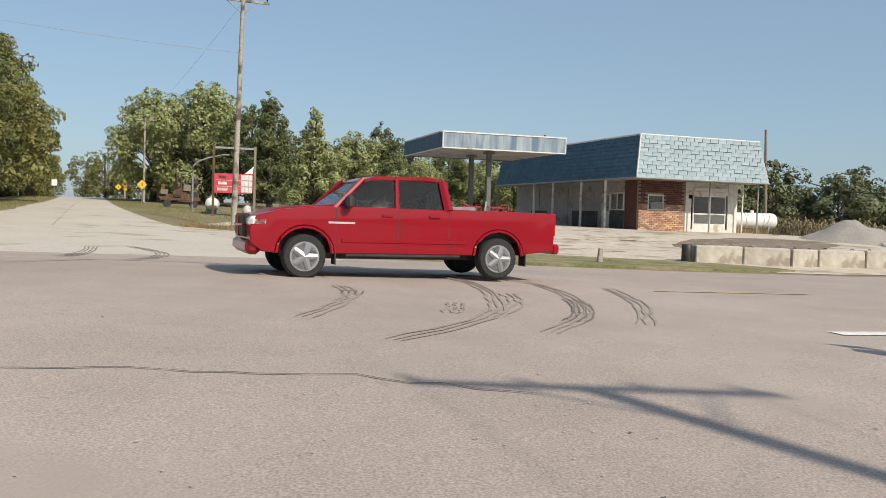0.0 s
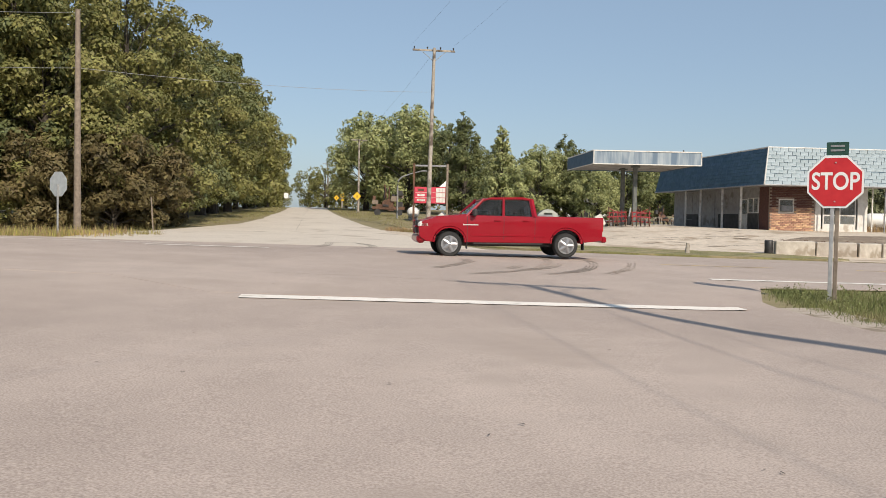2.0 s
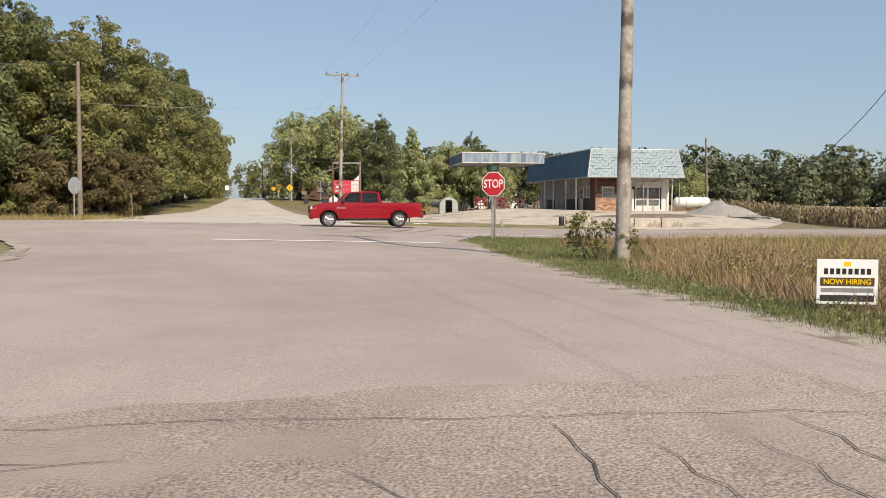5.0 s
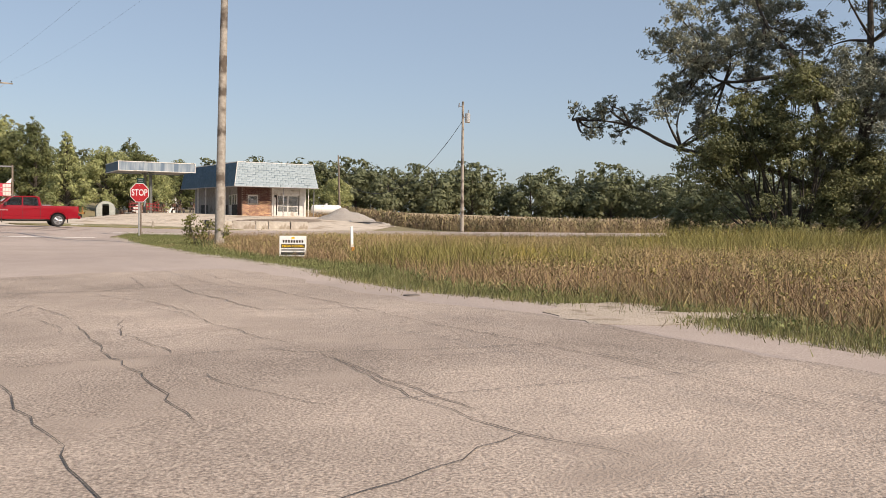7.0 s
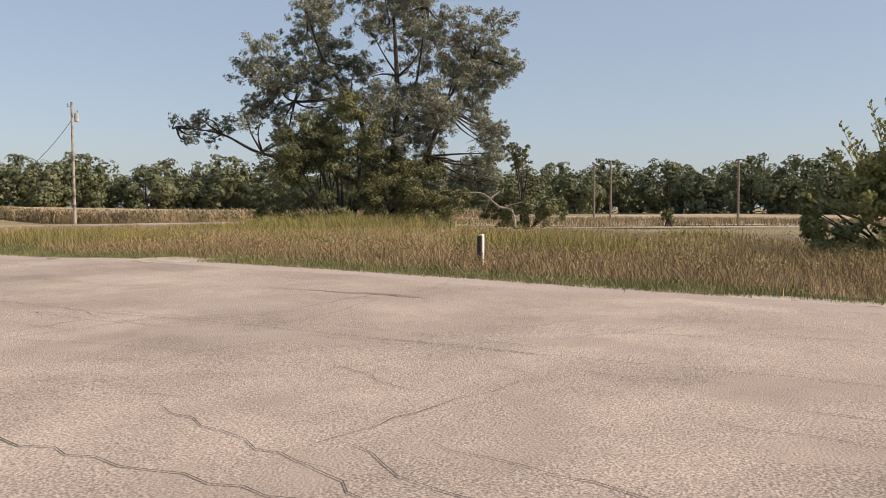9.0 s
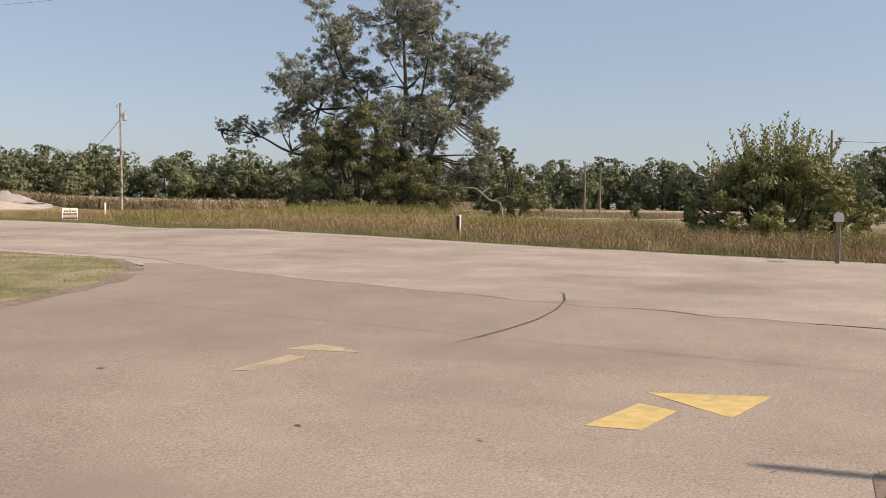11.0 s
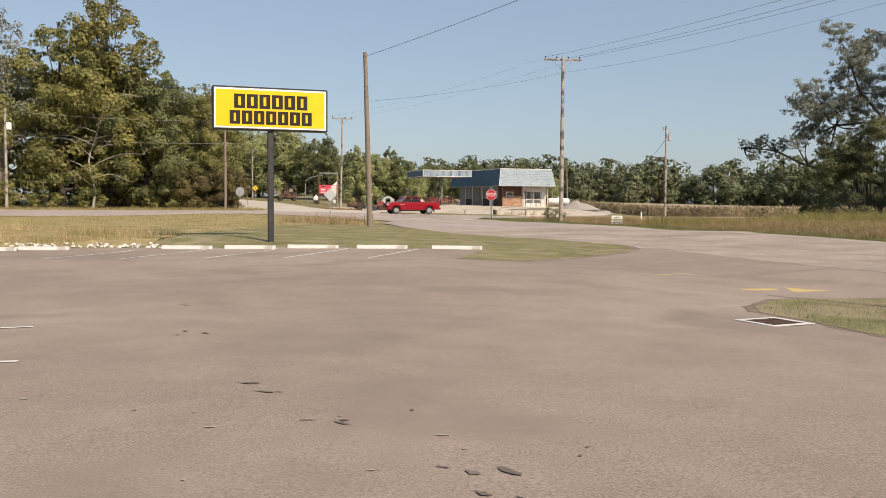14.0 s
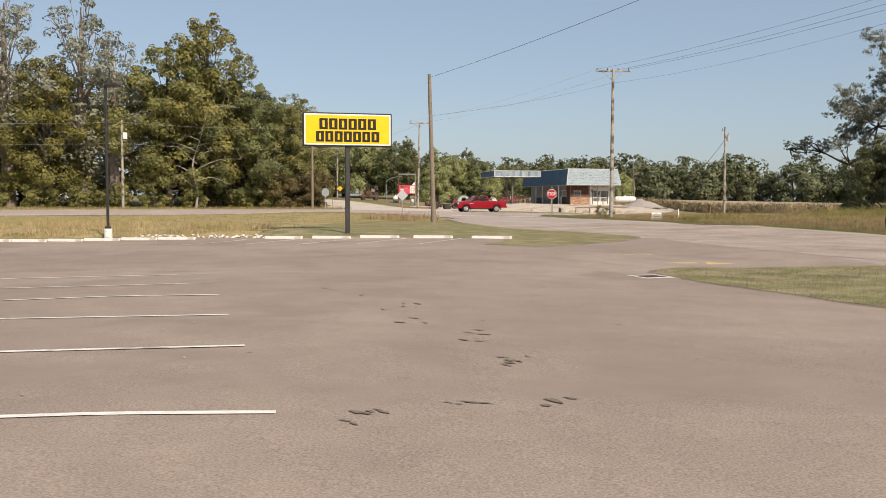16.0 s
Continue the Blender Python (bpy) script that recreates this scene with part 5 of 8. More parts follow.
utility_pole(9.78, -7.2, 12.65, 0.18, POLEWOOD, "tall weathered grey wooden pole with a crossarm beside tall grass", 2.9, 7, (0.1, 1.1))
utility_pole(-15.1, 47.6, 12.75, 0.17, POLEWOOD, "tall pale wooden pole with a crossarm by the forecourt", 3.0, 26, (0.25, 0.1))
utility_pole(-2.62, -27.0, 9.4, 0.17, POLEBROWN, "plain brown wooden pole on the mown grass", lean=(-0.3, 0.0))
utility_pole(26.4, 32.2, 10.9, 0.15, POLEWOOD, "wooden pole with a transformer at the corn field's edge", transformer=True, lean=(-0.1, 0))
utility_pole(17.6, 58.4, 7.0, 0.13, POLEBROWN, "short bare pole behind the filling station", lean=(-0.25, 0))
utility_pole(-24.34, 22.72, 10.0, 0.17, POLEBROWN, "brown wooden pole in front of the wood")
boxed = utility_pole(-43.97, 13.15, 10.2, 0.17, POLEWOOD, "pale pole with a small white box beside the main road")
bm = bmesh.new()
bx(bm, 0.42, -0.1, 8.0, 0.45, 0.3, 0.75, 0.05)
part("meter_box", bm, SIGNWHITE, boxed, "small white box near the top")
utility_pole(92, 35, 7.5, 0.16, POLEBROWN, "far wooden pole across the field", 2.0, 40)
utility_pole(96, 36, 7.4, 0.16, POLEBROWN, "far wooden pole across the field")
utility_pole(95.1, 14.4, 7.0, 0.16, POLEBROWN, "far wooden pole across the field")
utility_pole(69.8, -18.3, 7.4, 0.15, POLEBROWN, "wooden pole behind the broad bush")
for x, y, h in ((-40.8, 101.8, 10), (-60.3, 144.6, 10), (-72.3, 166.0, 10), (-82, 190, 10)):
    utility_pole(x, y, h, 0.16, POLEWOOD, "wooden pole with a crossarm along the north road", 2.2, 22)


def cable(pts_list, radius, label, material=WIRE):
    c = thing("overhead_cable", Matrix.Identity(4), label, "overhead cable", "overhead cables")
    for a, b, sag in pts_list:
        a, b = Vector(a), Vector(b)
        bm = bmesh.new()
        n = 18
        tube(bm, [a.lerp(b, k / n) - Vector((0, 0, sag * 4 * (k / n) * (1 - k / n))) for k in range(n + 1)], radius, 4)
        part("wire", bm, material, c)
    return c


W1, W2, WT = (8.5, -6.1, 12.7), (11.1, -5.8, 12.7), (9.8, -6.2, 11.5)
E1 = (29.5, -51.0, 11.7)
cable([(W2, E1, 0.5), (W1, (28.2, -52.2, 11.9), 0.5), ((10.3, -5.6, 12.7), (28.8, -51.6, 11.9), 0.55)], 0.008, "thin dark power lines running south from the tall pole")
cable([(WT, (-2.9, -27.0, 6.9), 0.25), (WT, E1, 0.9)], 0.006, "thicker dark cable between the two poles")
cable([((-16.3, 47.0, 13.3), W1, 0.6), ((-13.6, 48.2, 13.3), W2, 0.6)], 0.004, "thin power lines across the junction")
cable([((-2.92, -27, 9.3), (24.0, -72.0, 11.6), 0.6)], 0.010, "dark cable from the brown pole over the car park")
cable([((-24.3, 22.7, 7.85), (-15.0, 47.6, 10.1), 0.25), ((-24.3, 22.7, 10.3), (-43.97, 13.15, 10.4), 0.3), ((-24.3, 22.7, 7.85), (-43.97, 13.15, 8.0), 0.3), ((-43.97, 13.15, 8.0), (-110, -13, 8.4), 0.8), ((-43.97, 13.15, 10.4), (-110, -13, 10.4), 0.8)], 0.009, "pale weathered lines along the edge of the wood", GALV)
cable([((26.3, 32.2, 9.2), (17.4, 58.4, 5.6), 3.8)], 0.03, "slack dark service cable to the filling station")
cable([((92, 35, 6.2), (95.1, 14.4, 5.6), 0.8), ((92, 35, 6.2), (60, 100, 6.4), 1.0), ((92, 35, 5.2), (95.1, 14.4, 5.0), 0.9), ((69.8, -18.3, 6.6), (118, -80, 6.0), 0.8)], 0.016, "far lines across the field")
cable([((-40.8, 101.8, 10.1 + ground_z(-40.8, 101.8)), (-14.8, 47.6, 12.9), 0.4), ((-40.8, 101.8, 10.1 + ground_z(-40.8, 101.8)), (-60.3, 144.6, 10.1 + ground_z(-60.3, 144.6)), 0.5)], 0.006, "thin lines along the north road")


def octagon(bm, r, depth, m):
    k = r / math.cos(math.pi / 8)
    prism(bm, [(k * math.cos(math.pi / 8 + i * math.pi / 4), k * math.sin(math.pi / 8 + i * math.pi / 4)) for i in range(8)], depth, m)


def stop_sign(x, y, rz, top, label, face=True):
    s = thing("stop_sign", on(x, y, rz), label, "stop sign", "stop signs")
    for k, px in enumerate(((-0.04, 0.045) if face else (0,))):
        bm = bmesh.new()
        bx(bm, px, 0.05 + 0.02 * k, -0.3, 0.07, 0.045, top + (0.75 if face and k else 0.3), 0.008)
        part("post", bm, GALV if k == 0 else POLEBROWN, s)
    bm = bmesh.new()
    octagon(bm, 0.48, 0.006, Matrix.Translation((0, 0.012, top)))
    part("rim", bm, SIGNWHITE if face else SIGNBACK, s, "white border plate" if face else "bare aluminium back")
    bm = bmesh.new()
    octagon(bm, 0.445, 0.005, Matrix.Translation((0, 0.006, top)))
    part("face", bm, SIGNRED, s, "red face")
    lettering("STOP", 0.36, SIGNWHITE, s, Matrix.Translation((0, 0.004, top)) @ Matrix.Rotation(radians(90), 4, "X") @ Matrix.Diagonal((0.95, 1.25, 1, 1)), 0.003)
    for z in (0.36, -0.36):
        bm = bmesh.new()
        tube(bm, [(0, 0.008, top + z), (0, -0.004, top + z)], 0.015, 6)
        part("bolt", bm, GALV, s)
    if face:
        bm = bmesh.new()
        bx(bm, 0.02, 0.07, top + 0.5, 0.38, 0.02, 0.24, 0.004)
        pl = part("name_plate", bm, surf("dark_green_sign", (0.012, 0.05, 0.035), (0.02, 0.07, 0.05), 0.5, 5, 1, 0.02), s, "small dark green street sign plate")
        for z in (0.57, 0.65):
            bm = bmesh.new()
            bx(bm, 0.02, 0.057, top + z, 0.24, 0.004, 0.035)
            part("bar", bm, STEEL, pl)
    return s


stop_sign(4.78, 6.25, -14, 2.23, "red octagonal stop sign on two posts in the verge")
# the stop sign for the other road is seen from behind
stop_sign(-21.43, 17.87, 168, 2.0, "stop sign on a steel post, bare aluminium back showing", False)

bm = bmesh.new()
bx(bm, 0, 0, -0.2, 0.06, 0.05, 1.9, 0.01, Matrix.Rotation(radians(-4), 4, "Y"))
solo("marker_stake", bm, POLEBROWN, "thin leaning wooden stake in front of a bush", "stake", on(-22.6, 26.0))


def diamond_sign(x, y, rz, z, size, face, back, label, plate=False, post=STEEL):
    s = thing("warning_sign", on(x, y, rz), label, "road sign", "warning signs")
    bm = bmesh.new()
    bx(bm, 0, 0.03, -0.3, 0.06, 0.04, z + size * 0.6 + 0.3, 0.006)
    part("post", bm, post, s)
    r = size / 2 * math.sqrt(2)
    bm = bmesh.new()
    prism(bm, [(0, r), (-r, 0), (0, -r), (r, 0)], 0.006, Matrix.Translation((0, -0.004, z)))
    part("face", bm, face, s)
    if face is SIGNYEL:
        bm = bmesh.new()
        bx(bm, 0, -0.007, z - 0.18, 0.1, 0.003, 0.34)
        part("symbol", bm, INK, s)
    if plate:
        bm = bmesh.new()
        bx(bm, 0, 0, z - r - 0.5, 0.5, 0.01, 0.42, 0.004)
        part("plate", bm, face, s)
    return s


diamond_sign(-6.6, -15.6, 10, 1.75, 0.62, SIGNBACK, SIGNBACK, "bare-backed diamond road sign among roadside weeds")
diamond_sign(-38.8, 96.0, 20, 2.2, 0.78, SIGNYEL, SIGNBACK, "yellow diamond warning sign beside the north road")
diamond_sign(-57.6, 138.1, 20, 2.4, 0.8, SIGNYEL, SIGNBACK, "yellow diamond warning sign with a plate", True)
diamond_sign(-65.4, 154.3, 20, 2.2, 0.8, SIGNYEL, SIGNBACK, "yellow diamond warning sign farther up the road")
bm = bmesh.new()
bx(bm, 0, 0.03, -0.3, 0.06, 0.04, 2.6, 0.006)
sp = thing("speed_sign", on(-52.7, 104.2, 20), "small white sign on a post by the north road", "road sign")
part("post", bm, STEEL, sp)
bm = bmesh.new()
bx(bm, 0, 0, 1.7, 0.62, 0.01, 0.76, 0.003)
part("face", bm, SIGNWHITE, sp)


def store_sign():
    s = thing("store_sign", on(-4.2, -44.1, 20.0), "tall yellow shop sign in a dark frame on one square post", "pylon sign")
    bm = bmesh.new()
    bx(bm, 0, 0, -0.3, 0.2, 0.2, 4.25, 0.015)
    part("post", bm, DARKMETAL, s, "black square steel post")
    w, h, zb = 3.94, 1.48, 3.9
    bm = bmesh.new()
    bx(bm, 0, 0, zb, w, 0.42, h, 0.03)
    cab = part("cabinet", bm, DARKMETAL, s, "dark metal sign cabinet")
    for sgn in (-1, 1):
        bm = bmesh.new()
        bx(bm, 0, sgn * 0.215, zb + 0.06, w - 0.12, 0.012, h - 0.12)
        fc = part("face", bm, SIGNWHITE, cab, "white border panel")
        bm = bmesh.new()
        bx(bm, 0, sgn * 0.224, zb + 0.12, w - 0.24, 0.012, h - 0.24)
        part("panel", bm, STOREYEL, cab, "bright yellow panel")
        for n, width, z, high in ((6, 2.56, zb + 0.74, 0.48), (7, 2.86, zb + 0.2, 0.46)):
            bw = width / n
            for k in range(n):
                cx, y, w2, st = -width / 2 + bw * (k + 0.5), sgn * 0.233, bw * 0.86, 0.135
                bm = bmesh.new()
                bx(bm, cx - w2 / 2 + st / 2, y, z, st, 0.012, high)
                bx(bm, cx + w2 / 2 - st / 2, y, z, st, 0.012, high)
                for zz in (z, z + high - 0.09):
                    bx(bm, cx, y, zz, w2 - 2 * st, 0.012, 0.09)
                part("block", bm, INK, cab, "dark brown open block shape")
    return s


store_sign()


def yard_sign():
    s = thing("yard_sign", pose(12.43, -16.78, ground_z(12.4, -16.8), 0, 0, 4), "small white job advert sign on wire legs in the grass", "yard sign")
    w, h, zb = 0.7, 0.54, 0.1
    bm = bmesh.new()
    bx(bm, 0, 0, zb, w, 0.012, h, 0.003)
    bd = part("board", bm, SIGNWHITE, s, "white plastic board")
    for x in (-0.25, 0.25):
        bm = bmesh.new()
        tube(bm, [(x, 0.01, -0.1), (x, 0.01, zb + 0.2)], 0.006, 5)
        part("leg", bm, STEEL, s)
    bm = bmesh.new()
    bx(bm, 0, -0.009, zb + 0.22, w - 0.08, 0.004, 0.1)
    part("band", bm, surf("dark_brown_band", (0.06, 0.04, 0.02), (0.09, 0.06, 0.03), 0.5, 5, 1, 0), bd, "dark brown band")
    lettering("NOW HIRING", 0.088, STOREYEL, bd, Matrix.Translation((0, -0.013, zb + 0.268)) @ Matrix.Rotation(radians(90), 4, "X"), 0.001)
    for k in range(8):
        bm = bmesh.new()
        bx(bm, -0.245 + k * 0.07, -0.008, zb + 0.36, 0.045, 0.004, 0.07)
        part("bar", bm, INK, bd)
    bm = bmesh.new()
    bx(bm, 0, -0.008, zb + 0.46, 0.08, 0.004, 0.05)
    part("emblem", bm, STOREYEL, bd, "small tan emblem")
    bm = bmesh.new()
    bx(bm, 0, -0.008, zb + 0.145, w - 0.1, 0.004, 0.05)
    part("bar", bm, STEEL, bd, "line of small grey print")
    bm = bmesh.new()
    bx(bm, 0, -0.008, zb + 0.035, w - 0.08, 0.004, 0.075)
    part("band", bm, DARKMETAL, bd, "dark bottom band")
    return s


yard_sign()
mk = thing("cable_marker", on(13.98, -17.0, 20, -0.13), "white cable marker stake with an orange collar", "marker post")
bm = bmesh.new()
bx(bm, 0, 0, 0.42, 0.075, 0.03, 0.62, 0.006, Matrix.Rotation(radians(-2), 4, "Y"))
part("marker", bm, SIGNWHITE, mk, "white plastic blade")
bm = bmesh.new()
bx(bm, 0, 0, 0.40, 0.09, 0.045, 0.1, 0.006)
part("collar", bm, ORANGE, mk, "orange band")
bm = bmesh.new()
tube(bm, [(0, 0, -0.2), (0, 0, 0.45)], 0.015, 6)
part("stake", bm, DARKMETAL, mk)
bm = bmesh.new()
prism(bm, [(-0.08, 0), (0.06, 0.0), (0.1, 0.3), (0.0, 0.22)], 0.01, Matrix.Translation((0.02, 0.05, 0)))
part("tag", bm, POLEWOOD, mk, "loose tan tag")
wp = thing("delineator_post", on(21.88, -35.2, 30), "white roadside post with a grey back", "marker post")
bm = bmesh.new()
bx(bm, 0, 0, -0.1, 0.14, 0.08, 0.86, 0.012)
part("post", bm, WHITEMETAL, wp)
bm = bmesh.new()
bx(bm, -0.11, 0.0, -0.05, 0.09, 0.1, 0.78, 0.01)
part("back", bm, DARKMETAL, wp, "dark grey side plate")

mb = thing("mailbox", on(23.5, -48.6, -55), "rusty white rural mailbox on a wooden post", "mailbox")
bm = bmesh.new()
bx(bm, 0, 0, -0.3, 0.1, 0.1, 1.32, 0.01)
part("post", bm, POLEBROWN, mb)
bm = bmesh.new()
prism(bm, [(-0.1, 0), (0.1, 0), (0.1, 0.12)] + [(0.1 * math.cos(a * math.pi / 8), 0.12 + 0.1 * math.sin(a * math.pi / 8)) for a in range(1, 8)] + [(-0.1, 0.12)], 0.5, Matrix.Translation((0, -0.25, 1.02)))
part("box", bm, WHITEMETAL, mb, "white arched metal box")
bm = bmesh.new()
prism(bm, [(-0.105, 0), (0.105, 0), (0.105, 0.12)] + [(0.105 * math.cos(a * math.pi / 8), 0.12 + 0.105 * math.sin(a * math.pi / 8)) for a in range(1, 8)] + [(-0.105, 0.12)], 0.015, Matrix.Translation((0, -0.268, 1.017)))
part("door", bm, WHITEMETAL, mb, "white front flap with rust")

# ---- car park fittings ----
ws = thing("wheel_stop", on(-6.68, -45.6), "pale cast concrete wheel stop on the asphalt edge", "wheel stop", "wheel stops")
bm = bmesh.new()
prism(bm, [(-0.11, 0.0), (0.11, 0.0), (0.08, 0.13), (-0.08, 0.13)], 1.68, Matrix.Translation((-0.84, 0, 0.02)) @ Matrix.Rotation(radians(-90), 4, "Z"))
bmesh.ops.bevel(bm, geom=bm.edges[:], offset=0.015, segments=1, affect="EDGES")
part("block", bm, WHITECONC, ws)
for x in (-0.55, 0.55):
    bm = bmesh.new()
    tube(bm, [(x, 0, 0.1), (x, 0, 0.165)], 0.014, 6)
    part("pin", bm, RUST, ws)
for x in (-4.55, -2.45, -0.15, 2.34):
    copy_thing(ws, on(x, -45.55 + 0.02 * x))
for i in range(8):
    x = -11.5 - i * 1.735
    copy_thing(ws, on(x, -45.65, random.Random(i).uniform(-1.5, 1.5)))
rs = random.Random(9)
for i in range(90):
    bm = bmesh.new()
    bmesh.ops.create_icosphere(bm, subdivisions=1, radius=rs.uniform(0.035, 0.09))
    for v in bm.verts:
        v.co = Vector((v.co.x * rs.uniform(0.8, 1.3), v.co.y * rs.uniform(0.8, 1.2), v.co.z * 0.6)) + Vector((rs.uniform(-.015, .015),) * 3)
    x = -7.7 - rs.random() ** 1.1 * 6
    solo("stone", bm, WHITECONC, "pale broken stone at the edge of the car park", "stone", on(x, -45.1 + rs.uniform(-0.25, 0.5), rs.uniform(0, 360), 0.05), "stones by the car park")

def lot_lamp(x, y, label, tall, turn, head=0.36):
    lp = thing("lot_lamp", on(x, y, turn), label, "lamp post", "lamps of the car park")
    bm = bmesh.new()
    tube(bm, [(0, 0, -0.2), (0, 0, 0.42), (0, 0, 0.46)], [0.18, 0.18, 0.16], 16)
    part("base", bm, WHITECONC, lp, "white concrete base", smooth_angle=40)
    bm = bmesh.new()
    bx(bm, 0, 0, 0.54, 0.1, 0.1, tall - 0.54, 0.01)
    bx(bm, 0, 0, 0.45, 0.2, 0.2, 0.12, 0.01)
    part("pole", bm, DARKMETAL, lp, "dark bronze square pole")
    bm = bmesh.new()
    bx(bm, 0.35, 0, tall - 0.14, 0.6, head, 0.14, 0.03)
    part("lamp_head", bm, DARKMETAL, lp)


lot_lamp(-15.0, -45.1, "slim dark lamp post on a white concrete base", 6.94, 0)
lot_lamp(14.36, -64.22, "slim dark lamp post standing on the mown grass bank", 6.8, -48, 0.12)

dr = thing("storm_drain", pose(7.15, -61.9, ground_z(7.15, -61.9) + 0.052, 0, 0, 27) @ Matrix.Scale(0.8, 4), "square storm drain with rusty grate in pale concrete frame", "drain")
bm = bmesh.new()
for b in ((0, 0.42, 0, 0.98, 0.12, 0.008), (0, -0.42, 0, 0.98, 0.12, 0.008), (0.43, 0, 0, 0.12, 0.72, 0.008), (-0.43, 0, 0, 0.12, 0.72, 0.008)):
    bx(bm, *b)
part("frame", bm, WHITECONC, dr, "pale concrete frame")
bm = bmesh.new()
bx(bm, 0, 0, -0.002, 0.74, 0.72, 0.004)
part("pit", bm, INTERIOR, dr, "dark pit")
for i in range(13):
    bm = bmesh.new()
    bx(bm, -0.34 + i * 0.0567, 0, 0.003, 0.024, 0.72, 0.006)
    part("grate_bar", bm, RUST, dr)
for y in (-0.18, 0.06, 0.27):
    bm = bmesh.new()
    bx(bm, 0, y, 0.004, 0.72, 0.03, 0.007)
    part("cross_bar", bm, RUST, dr)

# ---- price sign and forecourt clutter ----
ps = thing("price_sign", on(-19.2, 62.4, 18), "faded red fuel price sign between two rusty steel posts", "price sign")
for x in (-1.45, 1.45):
    bm = bmesh.new()
    bx(bm, x, 0, -0.3, 0.18, 0.18, 5.5, 0.012)
    part("post", bm, RUST if x < 0 else POLEBROWN, ps)
bm = bmesh.new()
bx(bm, 0, 0, 4.95, 2.9, 0.1, 0.14)
part("top_rail", bm, STEEL, ps)
bm = bmesh.new()
bx(bm, -0.05, -0.1, 1.75, 2.7, 0.14, 1.42, 0.01)
pb = part("panel", bm, PRICERED, ps, "faded red panel in three rows")
for r in range(3):
    bm = bmesh.new()
    bx(bm, 0.88, -0.18, 1.84 + r * 0.44, 0.8, 0.02, 0.38)
    part("price_box", bm, WHITEMETAL, pb, "blank white price box")
    for k in (0, 1):
        bm = bmesh.new()
        bx(bm, 0.75 + 0.27 * k, -0.194, 1.84 + r * 0.44, 0.02, 0.006, 0.38)
        part("divider", bm, STEEL, pb)
    bm = bmesh.new()
    bx(bm, -0.82, -0.176, 1.93 + r * 0.44, 0.72 - 0.1 * r, 0.01, 0.2)
    part("bar", bm, WHITEMETAL if r < 2 else RUST, pb)
    if r:
        bm = bmesh.new()
        bx(bm, -0.3, -0.176, 1.79 + r * 0.44, 2.0, 0.01, 0.025)
        part("divider", bm, WHITEMETAL, pb)
bm = bmesh.new()
prism(bm, [(0.75, 3.2), (1.3, 3.2), (1.36, 3.75)], 0.06, Matrix.Translation((0, -0.1, 0)))
part("broken_frame", bm, SIGNWHITE, ps, "broken white frame corner")

ol = thing("old_lamp_post", on(-23.4, 66.0, 15), "bent steel lamp post with curved arm", "lamp post")
bm = bmesh.new()
tube(bm, [(0, 0, -0.3), (0, 0, 3.0), (0.06, 0, 3.5), (0.4, 0, 3.85), (1.2, 0, 4.15), (2.2, 0, 4.4)], [0.09, 0.08, 0.075, 0.07, 0.06, 0.05], 8)
part("pole", bm, STEEL, ol, smooth_angle=50)
bm = bmesh.new()
bx(bm, 2.4, 0, 4.36, 0.6, 0.24, 0.12, 0.03)
part("lamp_head", bm, STEEL, ol)


def tank(x, y, rz, length, r, mat_, label, legs=True, z=0.35):
    t = thing("fuel_tank", on(x, y, rz), label, "tank")
    bm = bmesh.new()
    prof = [(-length / 2, 0.02), (-length / 2 + 0.04, r * 0.5), (-length / 2 + 0.14, r * 0.85), (-length / 2 + 0.3, r)]
    pr = prof + [(-a, b) for a, b in prof[::-1]]
    tube(bm, [(a, 0, z + r) for a, _ in pr], [b for _, b in pr], 20)
    part("shell", bm, mat_, t, smooth_angle=50)
    for k in (-1, 1):
        bm = bmesh.new()
        bx(bm, k * length * 0.3, 0, -0.1, 0.12, r * 1.5, z + 0.25 + 0.1, 0.01)
        part("saddle", bm, STEEL, t)
        bm = bmesh.new()
        n = 20
        tube(bm, [(k * length * 0.18, math.cos(i * math.tau / n) * (r + 0.006), z + r + math.sin(i * math.tau / n) * (r + 0.006)) for i in range(n + 1)], 0.012, 4, False)
        part("strap", bm, STEEL, t)
    bm = bmesh.new()
    tube(bm, [(0, 0, z + 2 * r - 0.02), (0, 0, z + 2 * r + 0.16)], [0.14, 0.12], 10)
    part("valve_dome", bm, mat_, t)
    return t


tank(16.0, 56.3, 12, 3.4, 0.5, TANKWHITE, "long white propane tank lying beside the building")
tank(-21.6, 65.2, 100, 1.6, 0.5, TANKWHITE, "short white tank with its round end forward", z=0.2)
tank(-18.4, 63.5, 100, 1.4, 0.4, WHITEMETAL, "second pale tank lying by the sign post", z=0.2)
tank(-15.5, 64.0, 10, 1.8, 0.4, RUST, "large rusty brown tank lying on its side", z=0.1)

cb = thing("concrete_block", on(6.9, 30.75, 5), "cast concrete barrier block in a row before the forecourt", "concrete block", "barrier blocks")
bm = bmesh.new()
bx(bm, 0, 0, -0.05, 1.66, 0.6, 0.68, 0.03)
for v in bm.verts:
    v.co += Vector((noise.noise(v.co * 3), noise.noise(v.co * 3 + Vector((5, 0, 0))), noise.noise(v.co * 3 + Vector((0, 5, 0))))) * 0.02
part("block", bm, BLOCK, cb)
for dx in (-0.5, 0.5):
    bm = bmesh.new()
    tube(bm, [(dx - 0.08, 0, 0.6), (dx - 0.07, 0, 0.66), (dx, 0, 0.69), (dx + 0.07, 0, 0.66), (dx + 0.08, 0, 0.6)], 0.014, 5)
    part("lifting_loop", bm, RUST, cb)
